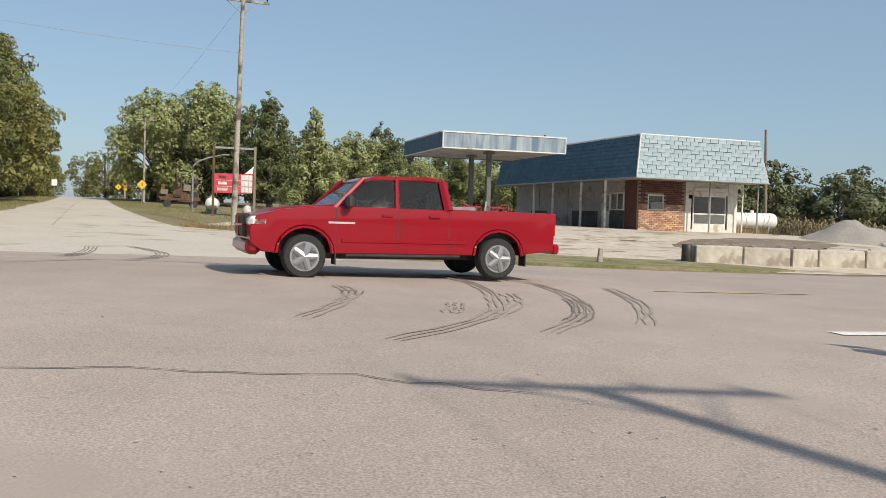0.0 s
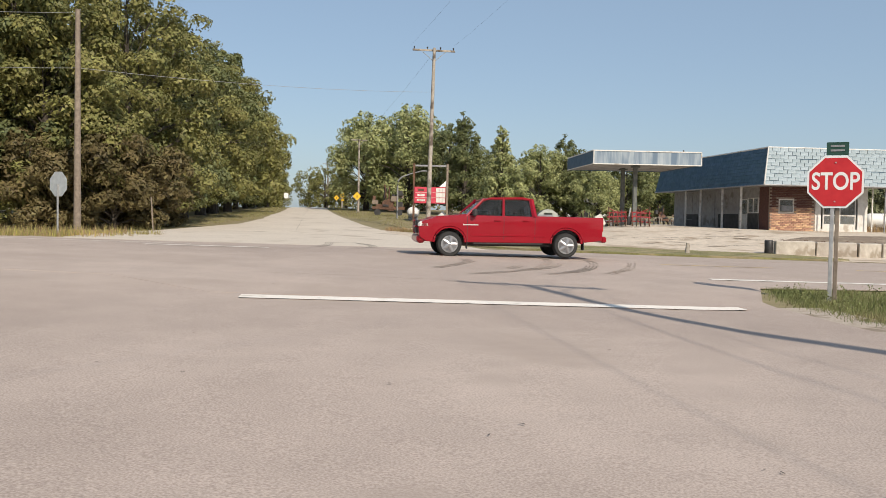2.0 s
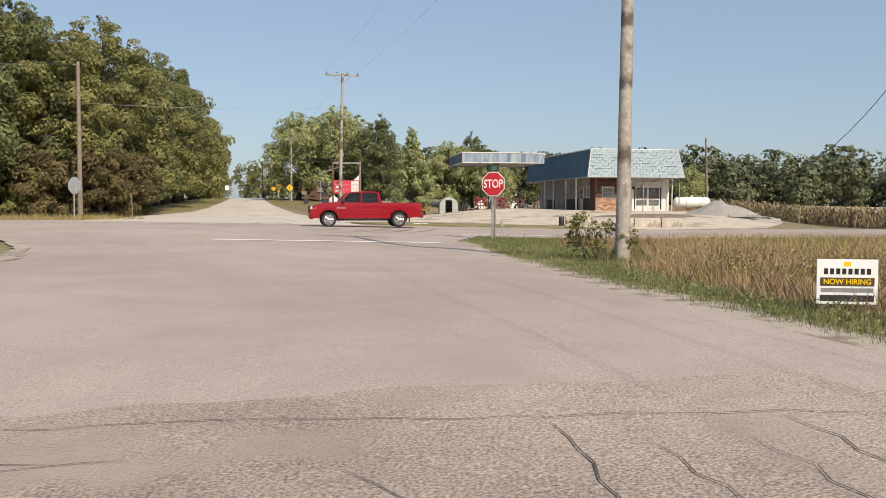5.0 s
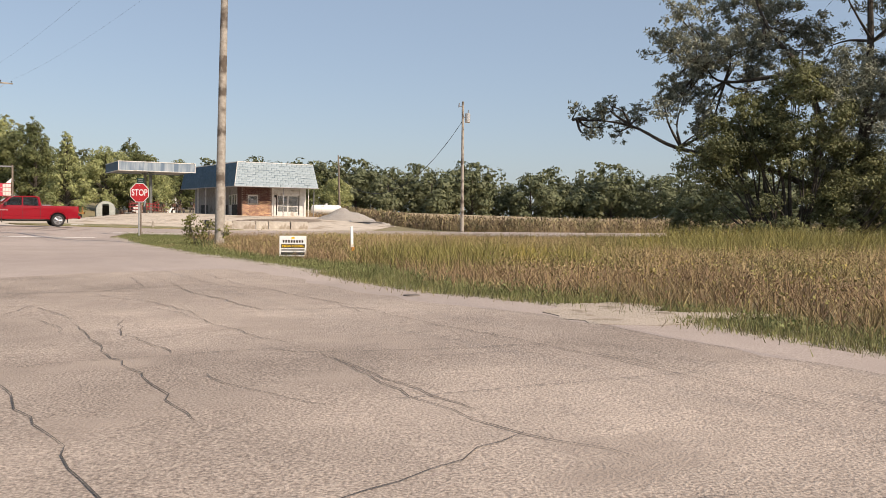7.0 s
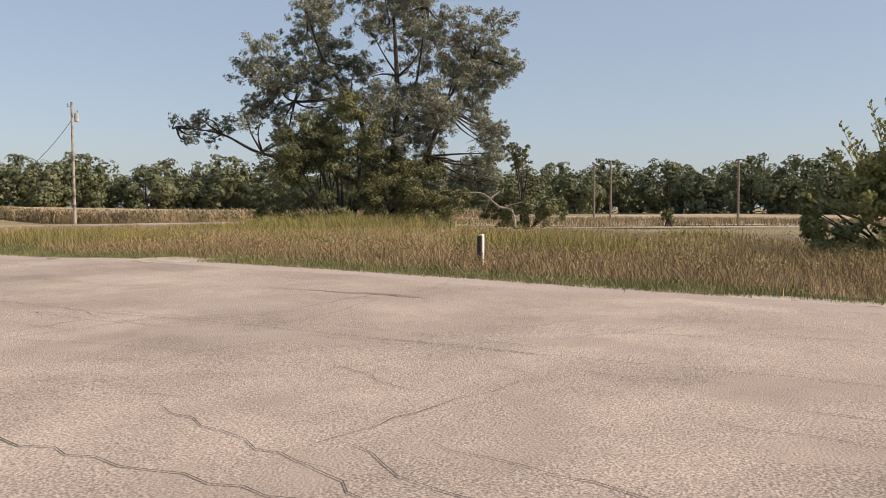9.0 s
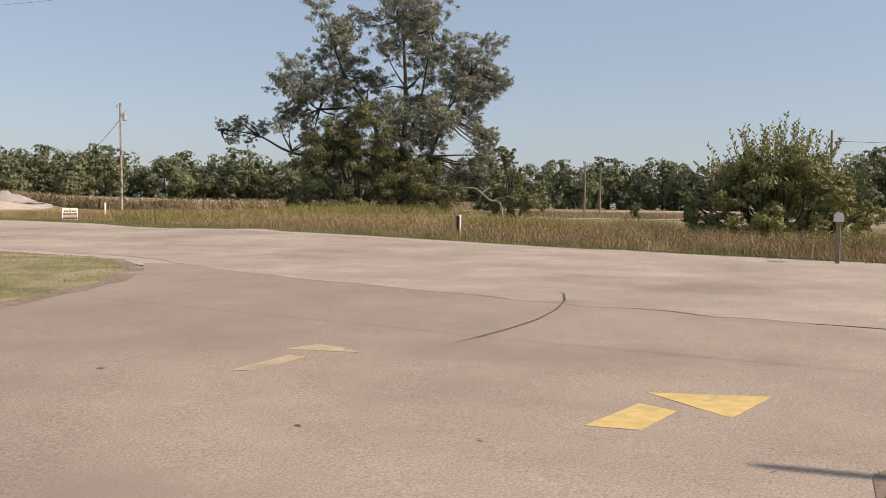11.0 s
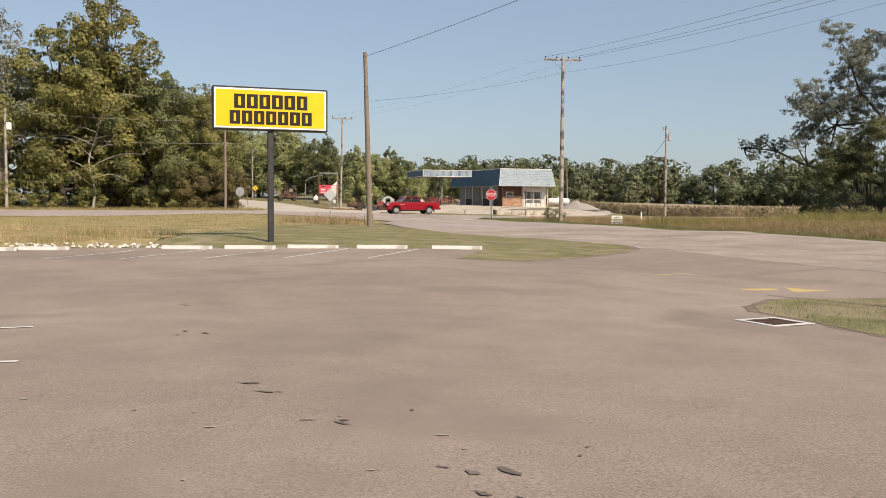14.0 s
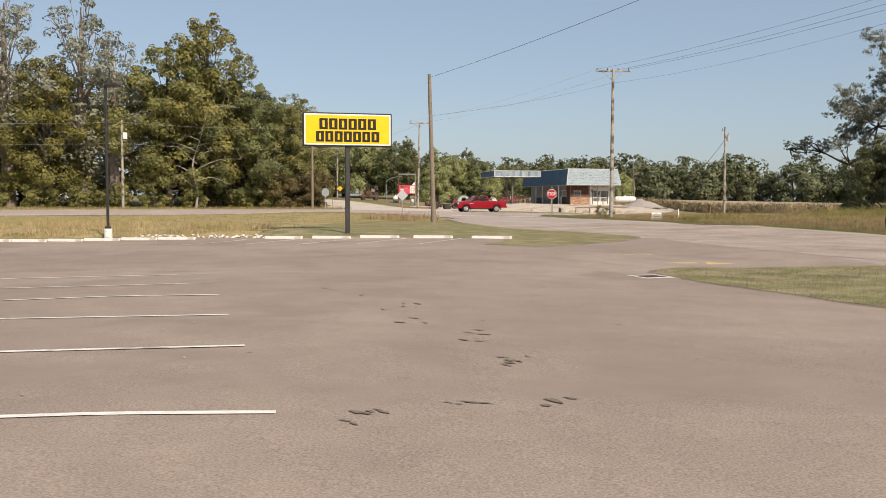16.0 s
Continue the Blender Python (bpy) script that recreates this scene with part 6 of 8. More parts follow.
for x, y, rz, s in ((8.62, 30.9, 4, 1.0), (10.0, 31.05, 6, 0.55), (11.35, 31.2, 5, 1.0), (12.9, 31.4, 8, 0.8)):
    o = copy_thing(cb, on(x, y, rz))
    o.scale.x = s
bm = bmesh.new()
tube(bm, [(0, 0, -0.02), (0, 0, 0.03), (0, 0, 0.3), (0, 0, 0.6), (0, 0, 0.64)], [0.17, 0.19, 0.18, 0.19, 0.16], 14)
solo("plastic_drum", bm, DARKMETAL, "small black drum at the end of the barrier", "drum", on(5.82, 30.6), smooth_angle=40)
bm = bmesh.new()
bx(bm, 0, 0, -0.2, 0.12, 0.14, 0.72, 0.02, Matrix.Rotation(radians(6), 4, "Y"))
bx(bm, 0.1, 0.03, -0.2, 0.08, 0.1, 0.66, 0.02)
solo("guard_stub", bm, POLEWOOD, "short weathered grey wooden stub post in the grass island", "post", on(2.25, 27.2, 15))
bm = bmesh.new()
bx(bm, 0, 0, 0.04, 0.9, 0.5, 0.05, 0.02)
solo("concrete_slab", bm, WHITECONC, "pale concrete slab lying in the grass island", "slab", on(-2.9, 26.9, 10, 0.02))


def pile(x, y, r, h, mat_, label, seed):
    bm = bmesh.new()
    bmesh.ops.create_grid(bm, x_segments=40, y_segments=40, size=r * 1.15)
    for v in bm.verts:
        d = math.hypot(v.co.x, v.co.y * 1.25) / r
        z = h * max(0.0, 1 - d) ** 0.9 * (1 + 0.25 * noise.noise(v.co * 0.8 + Vector((seed, 0, 0))))
        z += 0.06 * noise.noise(v.co * 3) * (1 if d < 1 else 0)
        v.co.z = z if d < 1 else -0.15
    return solo("mound", bm, mat_, label, "gravel pile", on(x, y), smooth_angle=60)


pile(17.3, 44.0, 2.9, 1.15, PILE, "heap of grey crushed gravel beside the forecourt", 1)
pile(19.6, 41.8, 1.8, 0.35, PILE, "lower heap of grey gravel by the road", 4)


def wheel(parent, x, y, z, r, w, rim=CHROME, seg=18, spokes=5, side=1):
    bm = bmesh.new()
    prof = [(-w / 2, r * 0.62), (-w / 2, r * 0.9), (-w / 2 + 0.03, r * 0.98), (-w * 0.2, r), (w * 0.2, r), (w / 2 - 0.03, r * 0.98), (w / 2, r * 0.9), (w / 2, r * 0.62)]
    tube(bm, [(x, y + a, z) for a, _ in prof], [b for _, b in prof], seg, False)
    wh = part("wheel", bm, TYRE, parent, "black tyre", smooth_angle=40)
    bm = bmesh.new()
    tube(bm, [(x, y - w * 0.49 * side, z), (x, y - w * 0.54 * side, z), (x, y - w * 0.54 * side, z), (x, y - w * 0.38 * side, z)], [r * 0.68, r * 0.66, r * 0.58, r * 0.55], seg, False)
    part("rim", bm, rim, wh, "bright wheel rim")
    bm = bmesh.new()
    bmesh.ops.create_circle(bm, cap_ends=True, segments=seg, radius=r * 0.6, matrix=Matrix.Translation((x, y - w * 0.36 * side, z)) @ Matrix.Rotation(radians(90 * side), 4, "X"))
    part("brake_disc", bm, DARKMETAL, wh, "dark disc behind the spokes")
    for k in range(spokes):
        a = k * math.tau / spokes
        bm = bmesh.new()
        yy = y - w * 0.46 * side
        tube(bm, [(x, yy, z), (x + math.cos(a) * r * 0.57, yy + 0.01, z + math.sin(a) * r * 0.57)], [r * 0.2, r * 0.15], 8)
        part("spoke", bm, rim, wh)
    bm = bmesh.new()
    tube(bm, [(x, y - w * 0.52 * side, z), (x, y - w * 0.40 * side, z)], [r * 0.1, r * 0.15], 10)
    part("hub_cap", bm, rim, wh)
    return wh


def flatbed_trailer(x, y, rz, length, mat_, label, box=False):
    t = thing("equipment_trailer", on(x, y, rz), label, "trailer", "old trailers")
    bm = bmesh.new()
    bx(bm, 0, 0, 0.64, length, 1.9, 0.1, 0.01)
    part("deck", bm, mat_, t)
    for yy in (-0.96, 0.96):
        bm = bmesh.new()
        bx(bm, 0, yy, 0.56, length + 0.05, 0.08, 0.2, 0.01)
        part("side_rail", bm, mat_, t)
    for k in (-1, 1):
        wheel(t, length * 0.3 * k, -0.9, 0.33, 0.36, 0.24, RUST, 14, 4)
        wheel(t, length * 0.3 * k, 0.9, 0.33, 0.36, 0.24, RUST, 14, 4, -1)
    bm = bmesh.new()
    tube(bm, [(-length / 2, -0.5, 0.62), (-length / 2 - 1.1, 0, 0.58)], 0.05, 6)
    tube(bm, [(-length / 2, 0.5, 0.62), (-length / 2 - 1.1, 0, 0.58)], 0.05, 6)
    part("tongue", bm, mat_, t)
    return t


flatbed_trailer(-11.4, 45.2, 12, 2.6, DARKMETAL, "black steel flatbed trailer parked on the forecourt edge")
bm = bmesh.new()
prism(bm, [(-0.32, 0), (0.32, 0), (0.45, 0.55), (-0.45, 0.55)], 0.7, Matrix.Translation((0, -0.35, 0)))
solo("trailer_bucket", bm, DARKMETAL, "black steel tub standing in front of a trailer", "tub", on(-10.0, 43.6, 12, 0.0))
flatbed_trailer(-8.9, 49.2, 10, 3.0, IMPYEL, "yellow and orange low machine trailer with rusty parts")
mc = thing("mower_unit", on(-9.6, 49.4, 10, 0.79), "red hooded engine unit standing on the yellow trailer", "machine")
bm = bmesh.new()
prism(bm, [(-0.5, 0), (0.5, 0), (0.42, 0.28), (0.2, 0.46), (-0.14, 0.5), (-0.42, 0.3)], 0.7, Matrix.Translation((0, -0.4, 0)))
part("hood", bm, PLOWRED, mc, "faded red sheet hood")
bm = bmesh.new()
tube(bm, [(0.0, 0, 0.6), (0.0, 0, 0.95)], [0.05, 0.04], 8)
part("exhaust", bm, RUST, mc)
for dx in (0.9, 1.5, 2.0):
    bm = bmesh.new()
    bx(bm, dx, -0.2, 0, 0.12, 0.5, 0.5, 0.02)
    part("bracket", bm, IMPYEL, mc)


def harrow(x, y, rz):
    t = thing("farm_implement", on(x, y, rz), "folded red disc harrow with dark discs on the forecourt", "farm implement")
    rnd = random.Random(14)
    for s in (-1, 1):
        for z, y0 in ((0.32, 0.0), (0.62, 0.12), (0.88, 0.3)):
            bm = bmesh.new()
            bx(bm, s * 0.72, y0, z, 1.22, 0.07, 0.09, 0.01, Matrix.Rotation(radians(s * 3), 4, "Y"))
            part("beam", bm, PLOWRED, t, "faded red steel beam")
        for k in range(5):
            px = s * 0.72 - 0.52 + 0.26 * k
            bm = bmesh.new()
            bx(bm, px, 0.1, 0.1, 0.045, 0.07, 0.86 + rnd.uniform(-0.1, 0.12), 0.01)
            part("upright", bm, PLOWRED, t)
            bm = bmesh.new()
            tube(bm, [(px - 0.02, -0.06, 0.24), (px + 0.02, -0.06, 0.24)], 0.23, 14)
            part("disc", bm, DARKMETAL if k % 2 else RUST, t, "dark worn disc")
        bm = bmesh.new()
        tube(bm, [(s * 0.15, 0.1, 0.5), (s * 0.5, 0.5, 0.8), (s * 1.2, 0.4, 1.12)], 0.035, 6)
        part("brace", bm, PLOWRED, t)
        bm = bmesh.new()
        tube(bm, [(s * 1.2, 0.1, 0.3), (s * 1.28, 0.2, 1.25)], 0.035, 6)
        part("end_post", bm, RUST, t)
    bm = bmesh.new()
    bx(bm, 0, 0.2, 0.1, 0.2, 0.4, 0.55, 0.03)
    part("hitch", bm, DARKMETAL, t)
    bm = bmesh.new()
    tube(bm, [(0, 0.2, 0.6), (0.1, 0.3, 1.2)], 0.05, 6)
    part("cylinder", bm, GALV, t)
    return t


harrow(-1.2, 45.2, 8)


def scrap_machine(x, y, rz, s, label, seed):
    """An old rusty machine of frame, boiler-like body, wheels and levers."""
    rnd = random.Random(seed)
    t = thing("scrap_machine", on(x, y, rz), label, "machine", "rusty machines")
    bm = bmesh.new()
    bx(bm, 0, 0, 0.45 * s, 2.4 * s, 1.0 * s, 0.22 * s, 0.02)
    part("frame", bm, RUST, t)
    bm = bmesh.new()
    prism(bm, [(-0.6 * s, 0.6 * s), (0.4 * s, 0.6 * s), (0.35 * s, 1.0 * s), (0.05 * s, 1.25 * s), (-0.4 * s, 1.1 * s)], 0.8 * s, Matrix.Translation((0, -0.4 * s, 0)))
    part("body", bm, RUST, t)
    for k in range(12):
        bm = bmesh.new()
        bx(bm, rnd.uniform(-1.2, 1.2) * s, rnd.uniform(-0.5, 0.5) * s, rnd.uniform(0.3, 1.5) * s, rnd.uniform(0.1, 0.5) * s, rnd.uniform(0.1, 0.5) * s, rnd.uniform(0.15, 0.5) * s, 0.02, Matrix.Rotation(rnd.uniform(-0.12, 0.12), 4, "Y"))
        part("casing", bm, (RUST, DARKMETAL, POLEBROWN)[k % 3], t)
    for k in range(7):
        bm = bmesh.new()
        a = rnd.uniform(-0.8, 0.8) * s
        tube(bm, [(a, rnd.uniform(-.3, .3), 1.2 * s), (a + rnd.uniform(-.3, .3), rnd.uniform(-.3, .3), rnd.uniform(1.7, 2.4) * s)], 0.05 * s, 6)
        part("lever", bm, RUST if k % 2 else DARKMETAL, t)
    for kx in (-0.8, 0.8):
        for side in (-1, 1):
            bm = bmesh.new()
            r = 0.24 * s
            tube(bm, [(kx * s, side * 0.55 * s, r), (kx * s, side * 0.68 * s, r)], r, 14)
            part("wheel", bm, DARKMETAL, t)
    return t


scrap_machine(-29.6, 81.6, 20, 1.5, "dark rusty stationary machine standing in the grass", 3)
scrap_machine(-14.0, 60.5, -15, 0.75, "small rusty machine with upright levers", 8)
for i, (x, y, s) in enumerate(((-7.4, 80, 0.9), (-4.6, 78.5, 0.8), (-2.4, 79.5, 0.85), (0.0, 77.5, 0.8), (-9.0, 77.8, 0.6), (1.6, 80.5, 0.7))):
    scrap_machine(x, y, 37 * i, s, "dark scrap machine part in the yard behind", 20 + i)
for i in range(7):
    bm = bmesh.new()
    rr = random.Random(60 + i)
    w = rr.uniform(0.6, 1.1)
    bx(bm, 0, 0, 0.62, w, 0.6, 0.05, 0.01)
    for sx in (-1, 1):
        for sy in (-1, 1):
            bx(bm, sx * w * 0.45, sy * 0.26, 0, 0.05, 0.05, 0.63)
    solo("work_table", bm, DEADWOOD if i % 2 else STEEL, "old bare work table standing in the scrap yard", "table", on(-8 + i * 1.55, 75.5 + rr.uniform(-1, 1), rr.uniform(0, 90)), "tables in the yard")
bm = bmesh.new()
bx(bm, 0, 0, 0, 0.6, 0.05, 0.95, 0.01, Matrix.Rotation(radians(-28), 4, "Y"))
solo("leaning_panel", bm, WHITEMETAL, "pale sheet panel leaning beside the canopy column", "panel", on(-4.2, 61.0, 15, 0.15))

sh = thing("tin_shed", on(-11.4, 79.4, 15), "small pale tin shed with rounded barn roof and open door", "shed")
out = [(-1.15, 0), (-1.15, 1.3), (-0.95, 1.75), (-0.5, 2.1), (0, 2.2), (0.5, 2.1), (0.95, 1.75), (1.15, 1.3), (1.15, 0)]
bm = bmesh.new()
a = [bm.verts.new((x, 0, z)) for x, z in out]
b = [bm.verts.new((x, 2.6, z)) for x, z in out]
for i in range(len(out) - 1):
    bm.faces.new((a[i], b[i], b[i + 1], a[i + 1]))
bm.faces.new(b)
bmesh.ops.solidify(bm, geom=bm.faces[:], thickness=0.04)
part("shell", bm, SHEDTIN, sh, "corrugated pale tin shell")
for side in (-1, 1):
    bm = bmesh.new()
    prism(bm, [(side * 0.42, 0), (side * 1.15, 0), (side * 1.15, 1.3), (side * 0.95, 1.75), (side * 0.42, 2.12)], 0.05, Matrix.Translation((0, -0.03, 0)))
    part("front_panel", bm, SHEDTIN, sh)
bm = bmesh.new()
prism(bm, [(-0.42, 1.8), (0.42, 1.8), (0.42, 2.12), (0, 2.2), (-0.42, 2.12)], 0.05, Matrix.Translation((0, -0.028, 0)))
part("header", bm, SHEDTIN, sh)
bm = bmesh.new()
bx(bm, 0, 2.2, 0, 2.0, 0.3, 1.6)
part("contents", bm, INTERIOR, sh, "dark clutter inside")

# white house glimpsed through the wood and a yellow mower shape up the road
hs = thing("white_house", on(-72, 52, 25), "white clapboard house half hidden by the wood", "house")
bm = bmesh.new()
bx(bm, 0, 0, -0.3, 11, 8, 3.6)
part("wall", bm, SIGNWHITE, hs)
bm = bmesh.new()
prism(bm, [(-6, 0), (6, 0), (0, 2.6)], 8.6, Matrix.Translation((0, -4.3, 3.3)))
part("roof", bm, STEEL, hs)
for x in (-3.5, 0, 3.5):
    bm = bmesh.new()
    bx(bm, x, -4.02, 1.0, 1.0, 0.06, 1.3)
    part("window", bm, INTERIOR, hs)
hs2 = thing("white_house", on(*ru(33, 118), 20), "small white house behind the yard trees", "house")
bm = bmesh.new()
bx(bm, 0, 0, -0.3, 8, 6, 3.0)
part("wall", bm, SIGNWHITE, hs2)
bm = bmesh.new()
prism(bm, [(-4.4, 0), (4.4, 0), (0, 2.0)], 6.6, Matrix.Translation((0, -3.3, 2.7)))
part("roof", bm, STEEL, hs2)
bm = bmesh.new()
bx(bm, 1, -3.02, 0.9, 1.0, 0.06, 1.2)
part("window", bm, INTERIOR, hs2)


# ---- the red pickup ----
def pickup(m):
    c = thing("pickup_truck", m, "bright red four-door pickup truck with silver wheels on the road", "pickup truck")
    W = 2.0
    def side(name, outline, w, mat_, label="", y0=None, bev=0.05):
        bm = bmesh.new()
        prism(bm, outline, w, Matrix.Translation((0, -w / 2 if y0 is None else y0, 0)))
        if bev:
            es = [e for e in bm.edges if abs(e.verts[0].co.y - e.verts[1].co.y) < 1e-6 and e.calc_length() > 0.02]
            bmesh.ops.bevel(bm, geom=es, offset=bev, segments=3, affect="EDGES", profile=0.6, clamp_overlap=True)
        return part(name, bm, mat_, c, label, smooth_angle=35)
    def arch(cx, r, n=10):
        return [(cx + r * math.cos(math.pi - math.pi * k / n), 0.46 + r * math.sin(math.pi - math.pi * k / n)) for k in range(n + 1)]
    # lower body with wheel openings; x=0 is the nose
    low = [(0.10, 0.62), (0.30, 0.48)] + arch(1.0, 0.5) + [(1.6, 0.46), (3.9, 0.46)] + arch(4.52, 0.5) + [(5.1, 0.5), (5.62, 0.56), (5.66, 1.30), (3.62, 1.32), (3.6, 1.30), (1.60, 1.32), (1.2, 1.30), (0.6, 1.23), (0.2, 1.12), (0.08, 0.9)]
    body = side("body", low, W, CARRED, "glossy red lower body", bev=0.045)
    # cab roof on pillars with glass between
    bm = bmesh.new()
    prism(bm, [(2.0, 1.80), (2.22, 1.89), (3.2, 1.92), (3.5, 1.87), (3.54, 1.78), (3.2, 1.83), (2.2, 1.81), (2.04, 1.75)], 1.56, Matrix.Translation((0, -0.78, 0)))
    bmesh.ops.bevel(bm, geom=[e for e in bm.edges if e.calc_length() < 1.2], offset=0.02, segments=2, affect="EDGES", clamp_overlap=True)
    part("cab_roof", bm, CARRED, c, smooth_angle=40)
    for s in (-1, 1):
        yb, yt = s * 0.96, s * 0.78
        for xa, xb, r in ((1.50, 2.04, 0.05), (2.60, 2.63, 0.045), (3.55, 3.47, 0.09)):
            bm = bmesh.new()
            tube(bm, [(xa, yb, 1.28), (xb, yt, 1.84)], [r, r * 0.85], 6)
            part("pillar", bm, CARRED, c)
        for x0, x1, x2, x3 in ((1.56, 2.55, 2.57, 2.06), (2.66, 3.46, 3.40, 2.68)):
            bm = bmesh.new()
            v = [bm.verts.new(p) for p in ((x0, yb - s * 0.015, 1.30), (x1, yb - s * 0.015, 1.30), (x2, yt - s * 0.01, 1.81), (x3, yt - s * 0.01, 1.81))]
            bm.faces.new(v)
            bmesh.ops.solidify(bm, geom=bm.faces[:], thickness=0.01)
            part("side_window", bm, CARGLASS, c)
        for x in (2.42, 3.28):
            bm = bmesh.new()
            bx(bm, x, s * 1.01, 1.14, 0.2, 0.04, 0.05, 0.01)
            part("door_handle", bm, CARRED, c)
        for xa in (1.52, 2.62, 3.56):
            bm = bmesh.new()
            bx(bm, xa, s * 0.9995, 0.56, 0.014, 0.004, 0.72)
            part("door_gap", bm, DARKMETAL, c)
        bm = bmesh.new()
        bx(bm, 1.72, s * 1.1, 1.28, 0.14, 0.22, 0.24, 0.05)
        part("mirror", bm, DARKMETAL, c)
        bm = bmesh.new()
        bx(bm, 0.24, s * 0.80, 0.90, 0.34, 0.40, 0.2, 0.06)
        part("headlight", bm, LAMPCLEAR, c, "clear headlight lens")
        bm = bmesh.new()
        bx(bm, 5.62, s * 0.93, 0.86, 0.08, 0.13, 0.38, 0.02)
        part("tail_light", bm, LAMPRED, c)
        bm = bmesh.new()
        bx(bm, 2.75, s * 0.94, 0.40, 2.1, 0.08, 0.08, 0.02)
        part("sill", bm, DARKMETAL, c)
        bm = bmesh.new()
        bx(bm, 2.75, s * 1.006, 0.66, 2.26, 0.02, 0.07, 0.008)
        part("side_moulding", bm, CARRED, c)
        bm = bmesh.new()
        bx(bm, 1.62, s * 1.003, 1.0, 0.46, 0.006, 0.035)
        part("bar", bm, GALV, c, "pale badge bar")
        for x, y in ((1.0, s * 0.85), (4.52, s * 0.85)):
            wheel(c, x, y, 0.375, 0.375, 0.27, CHROME, 24, 5, -s)
            bm = bmesh.new()
            tube(bm, [(x + 0.47 * math.cos(a * math.pi / 10), s * 0.98, 0.46 + 0.47 * math.sin(a * math.pi / 10)) for a in range(11)], 0.03, 5)
            part("arch_lip", bm, CARRED, c)
            bm = bmesh.new()
            bx(bm, x, s * 0.45, 0.5, 0.9, 0.5, 0.4, 0.1)
            part("wheel_well", bm, INTERIOR, c)
        for x in (1.52, 5.06):
            bm = bmesh.new()
            bx(bm, x, s * 0.86, 0.26, 0.02, 0.28, 0.34)
            part("mud_flap", bm, DARKMETAL, c)
    for name, pts in (("windscreen", ((1.46, -0.94, 1.30), (1.46, 0.94, 1.30), (2.06, 0.76, 1.83), (2.06, -0.76, 1.83))), ("rear_window", ((3.58, -0.86, 1.32), (3.58, 0.86, 1.32), (3.50, 0.72, 1.80), (3.50, -0.72, 1.80)))):
        bm = bmesh.new()
        bm.faces.new([bm.verts.new(p) for p in pts])
        bmesh.ops.solidify(bm, geom=bm.faces[:], thickness=0.01)
        part(name, bm, CARGLASS, c)
    bm = bmesh.new()
    prism(bm, [(0.22, 1.1), (0.6, 1.26), (1.52, 1.35), (1.52, 1.26), (0.4, 1.1)], 1.6, Matrix.Translation((0, -0.8, 0)))
    part("bonnet", bm, CARRED, c, smooth_angle=40)
    bm = bmesh.new()
    bx(bm, 0.1, 0, 0.72, 0.14, 1.1, 0.42, 0.04)
    gr = part("grille", bm, DARKMETAL, c, "dark grille")
    bm = bmesh.new()
    bx(bm, 0.06, 0, 0.91, 0.1, 1.12, 0.05, 0.01)
    bx(bm, 0.06, 0, 0.72, 0.1, 0.06, 0.42, 0.01)
    part("cross_bar", bm, CARRED, gr)
    bm = bmesh.new()
    bx(bm, 0.16, 0, 0.42, 0.26, 1.9, 0.28, 0.08)
    part("front_bumper", bm, CARRED, c)
    bm = bmesh.new()
    bx(bm, 5.7, 0, 0.5, 0.16, 1.9, 0.2, 0.04)
    part("rear_bumper", bm, CARRED, c)
    bm = bmesh.new()
    bx(bm, 4.7, 0, 0.7, 1.6, 1.6, 0.3)
    part("bed_floor", bm, DARKMETAL, c)
    bm = bmesh.new()
    bx(bm, 2.9, 0, 0.34, 4.2, 0.9, 0.26)
    part("chassis", bm, DARKMETAL, c)
    for x in (2.2, 3.0):
        for y in (-0.42, 0.42):
            bm = bmesh.new()
            bx(bm, x, y, 0.8, 0.5, 0.5, 0.4, 0.08)
            bx(bm, x + 0.28, y, 1.0, 0.14, 0.48, 0.62, 0.05, None)
            part("car_seat", bm, INTERIOR, c)
    bm = bmesh.new()
    bx(bm, 3.92, 0, 1.2, 0.5, 1.5, 0.18, 0.03)
    part("tool_box", bm, STEEL, c, "pale tool box across the bed")
    # the body sits a little lower than its outline above
    for o in c.children_recursive:
        if o.parent.name.startswith("wheel") or o.name.split(".")[0] == "wheel":
            continue
        o.data.transform(Matrix.Scale(0.94, 4, (0, 0, 1)))
    return c


pickup(pose(-5.84, 14.28, ground_z(-3.2, 15.3) + 0.048, 0, 0, 22.0))


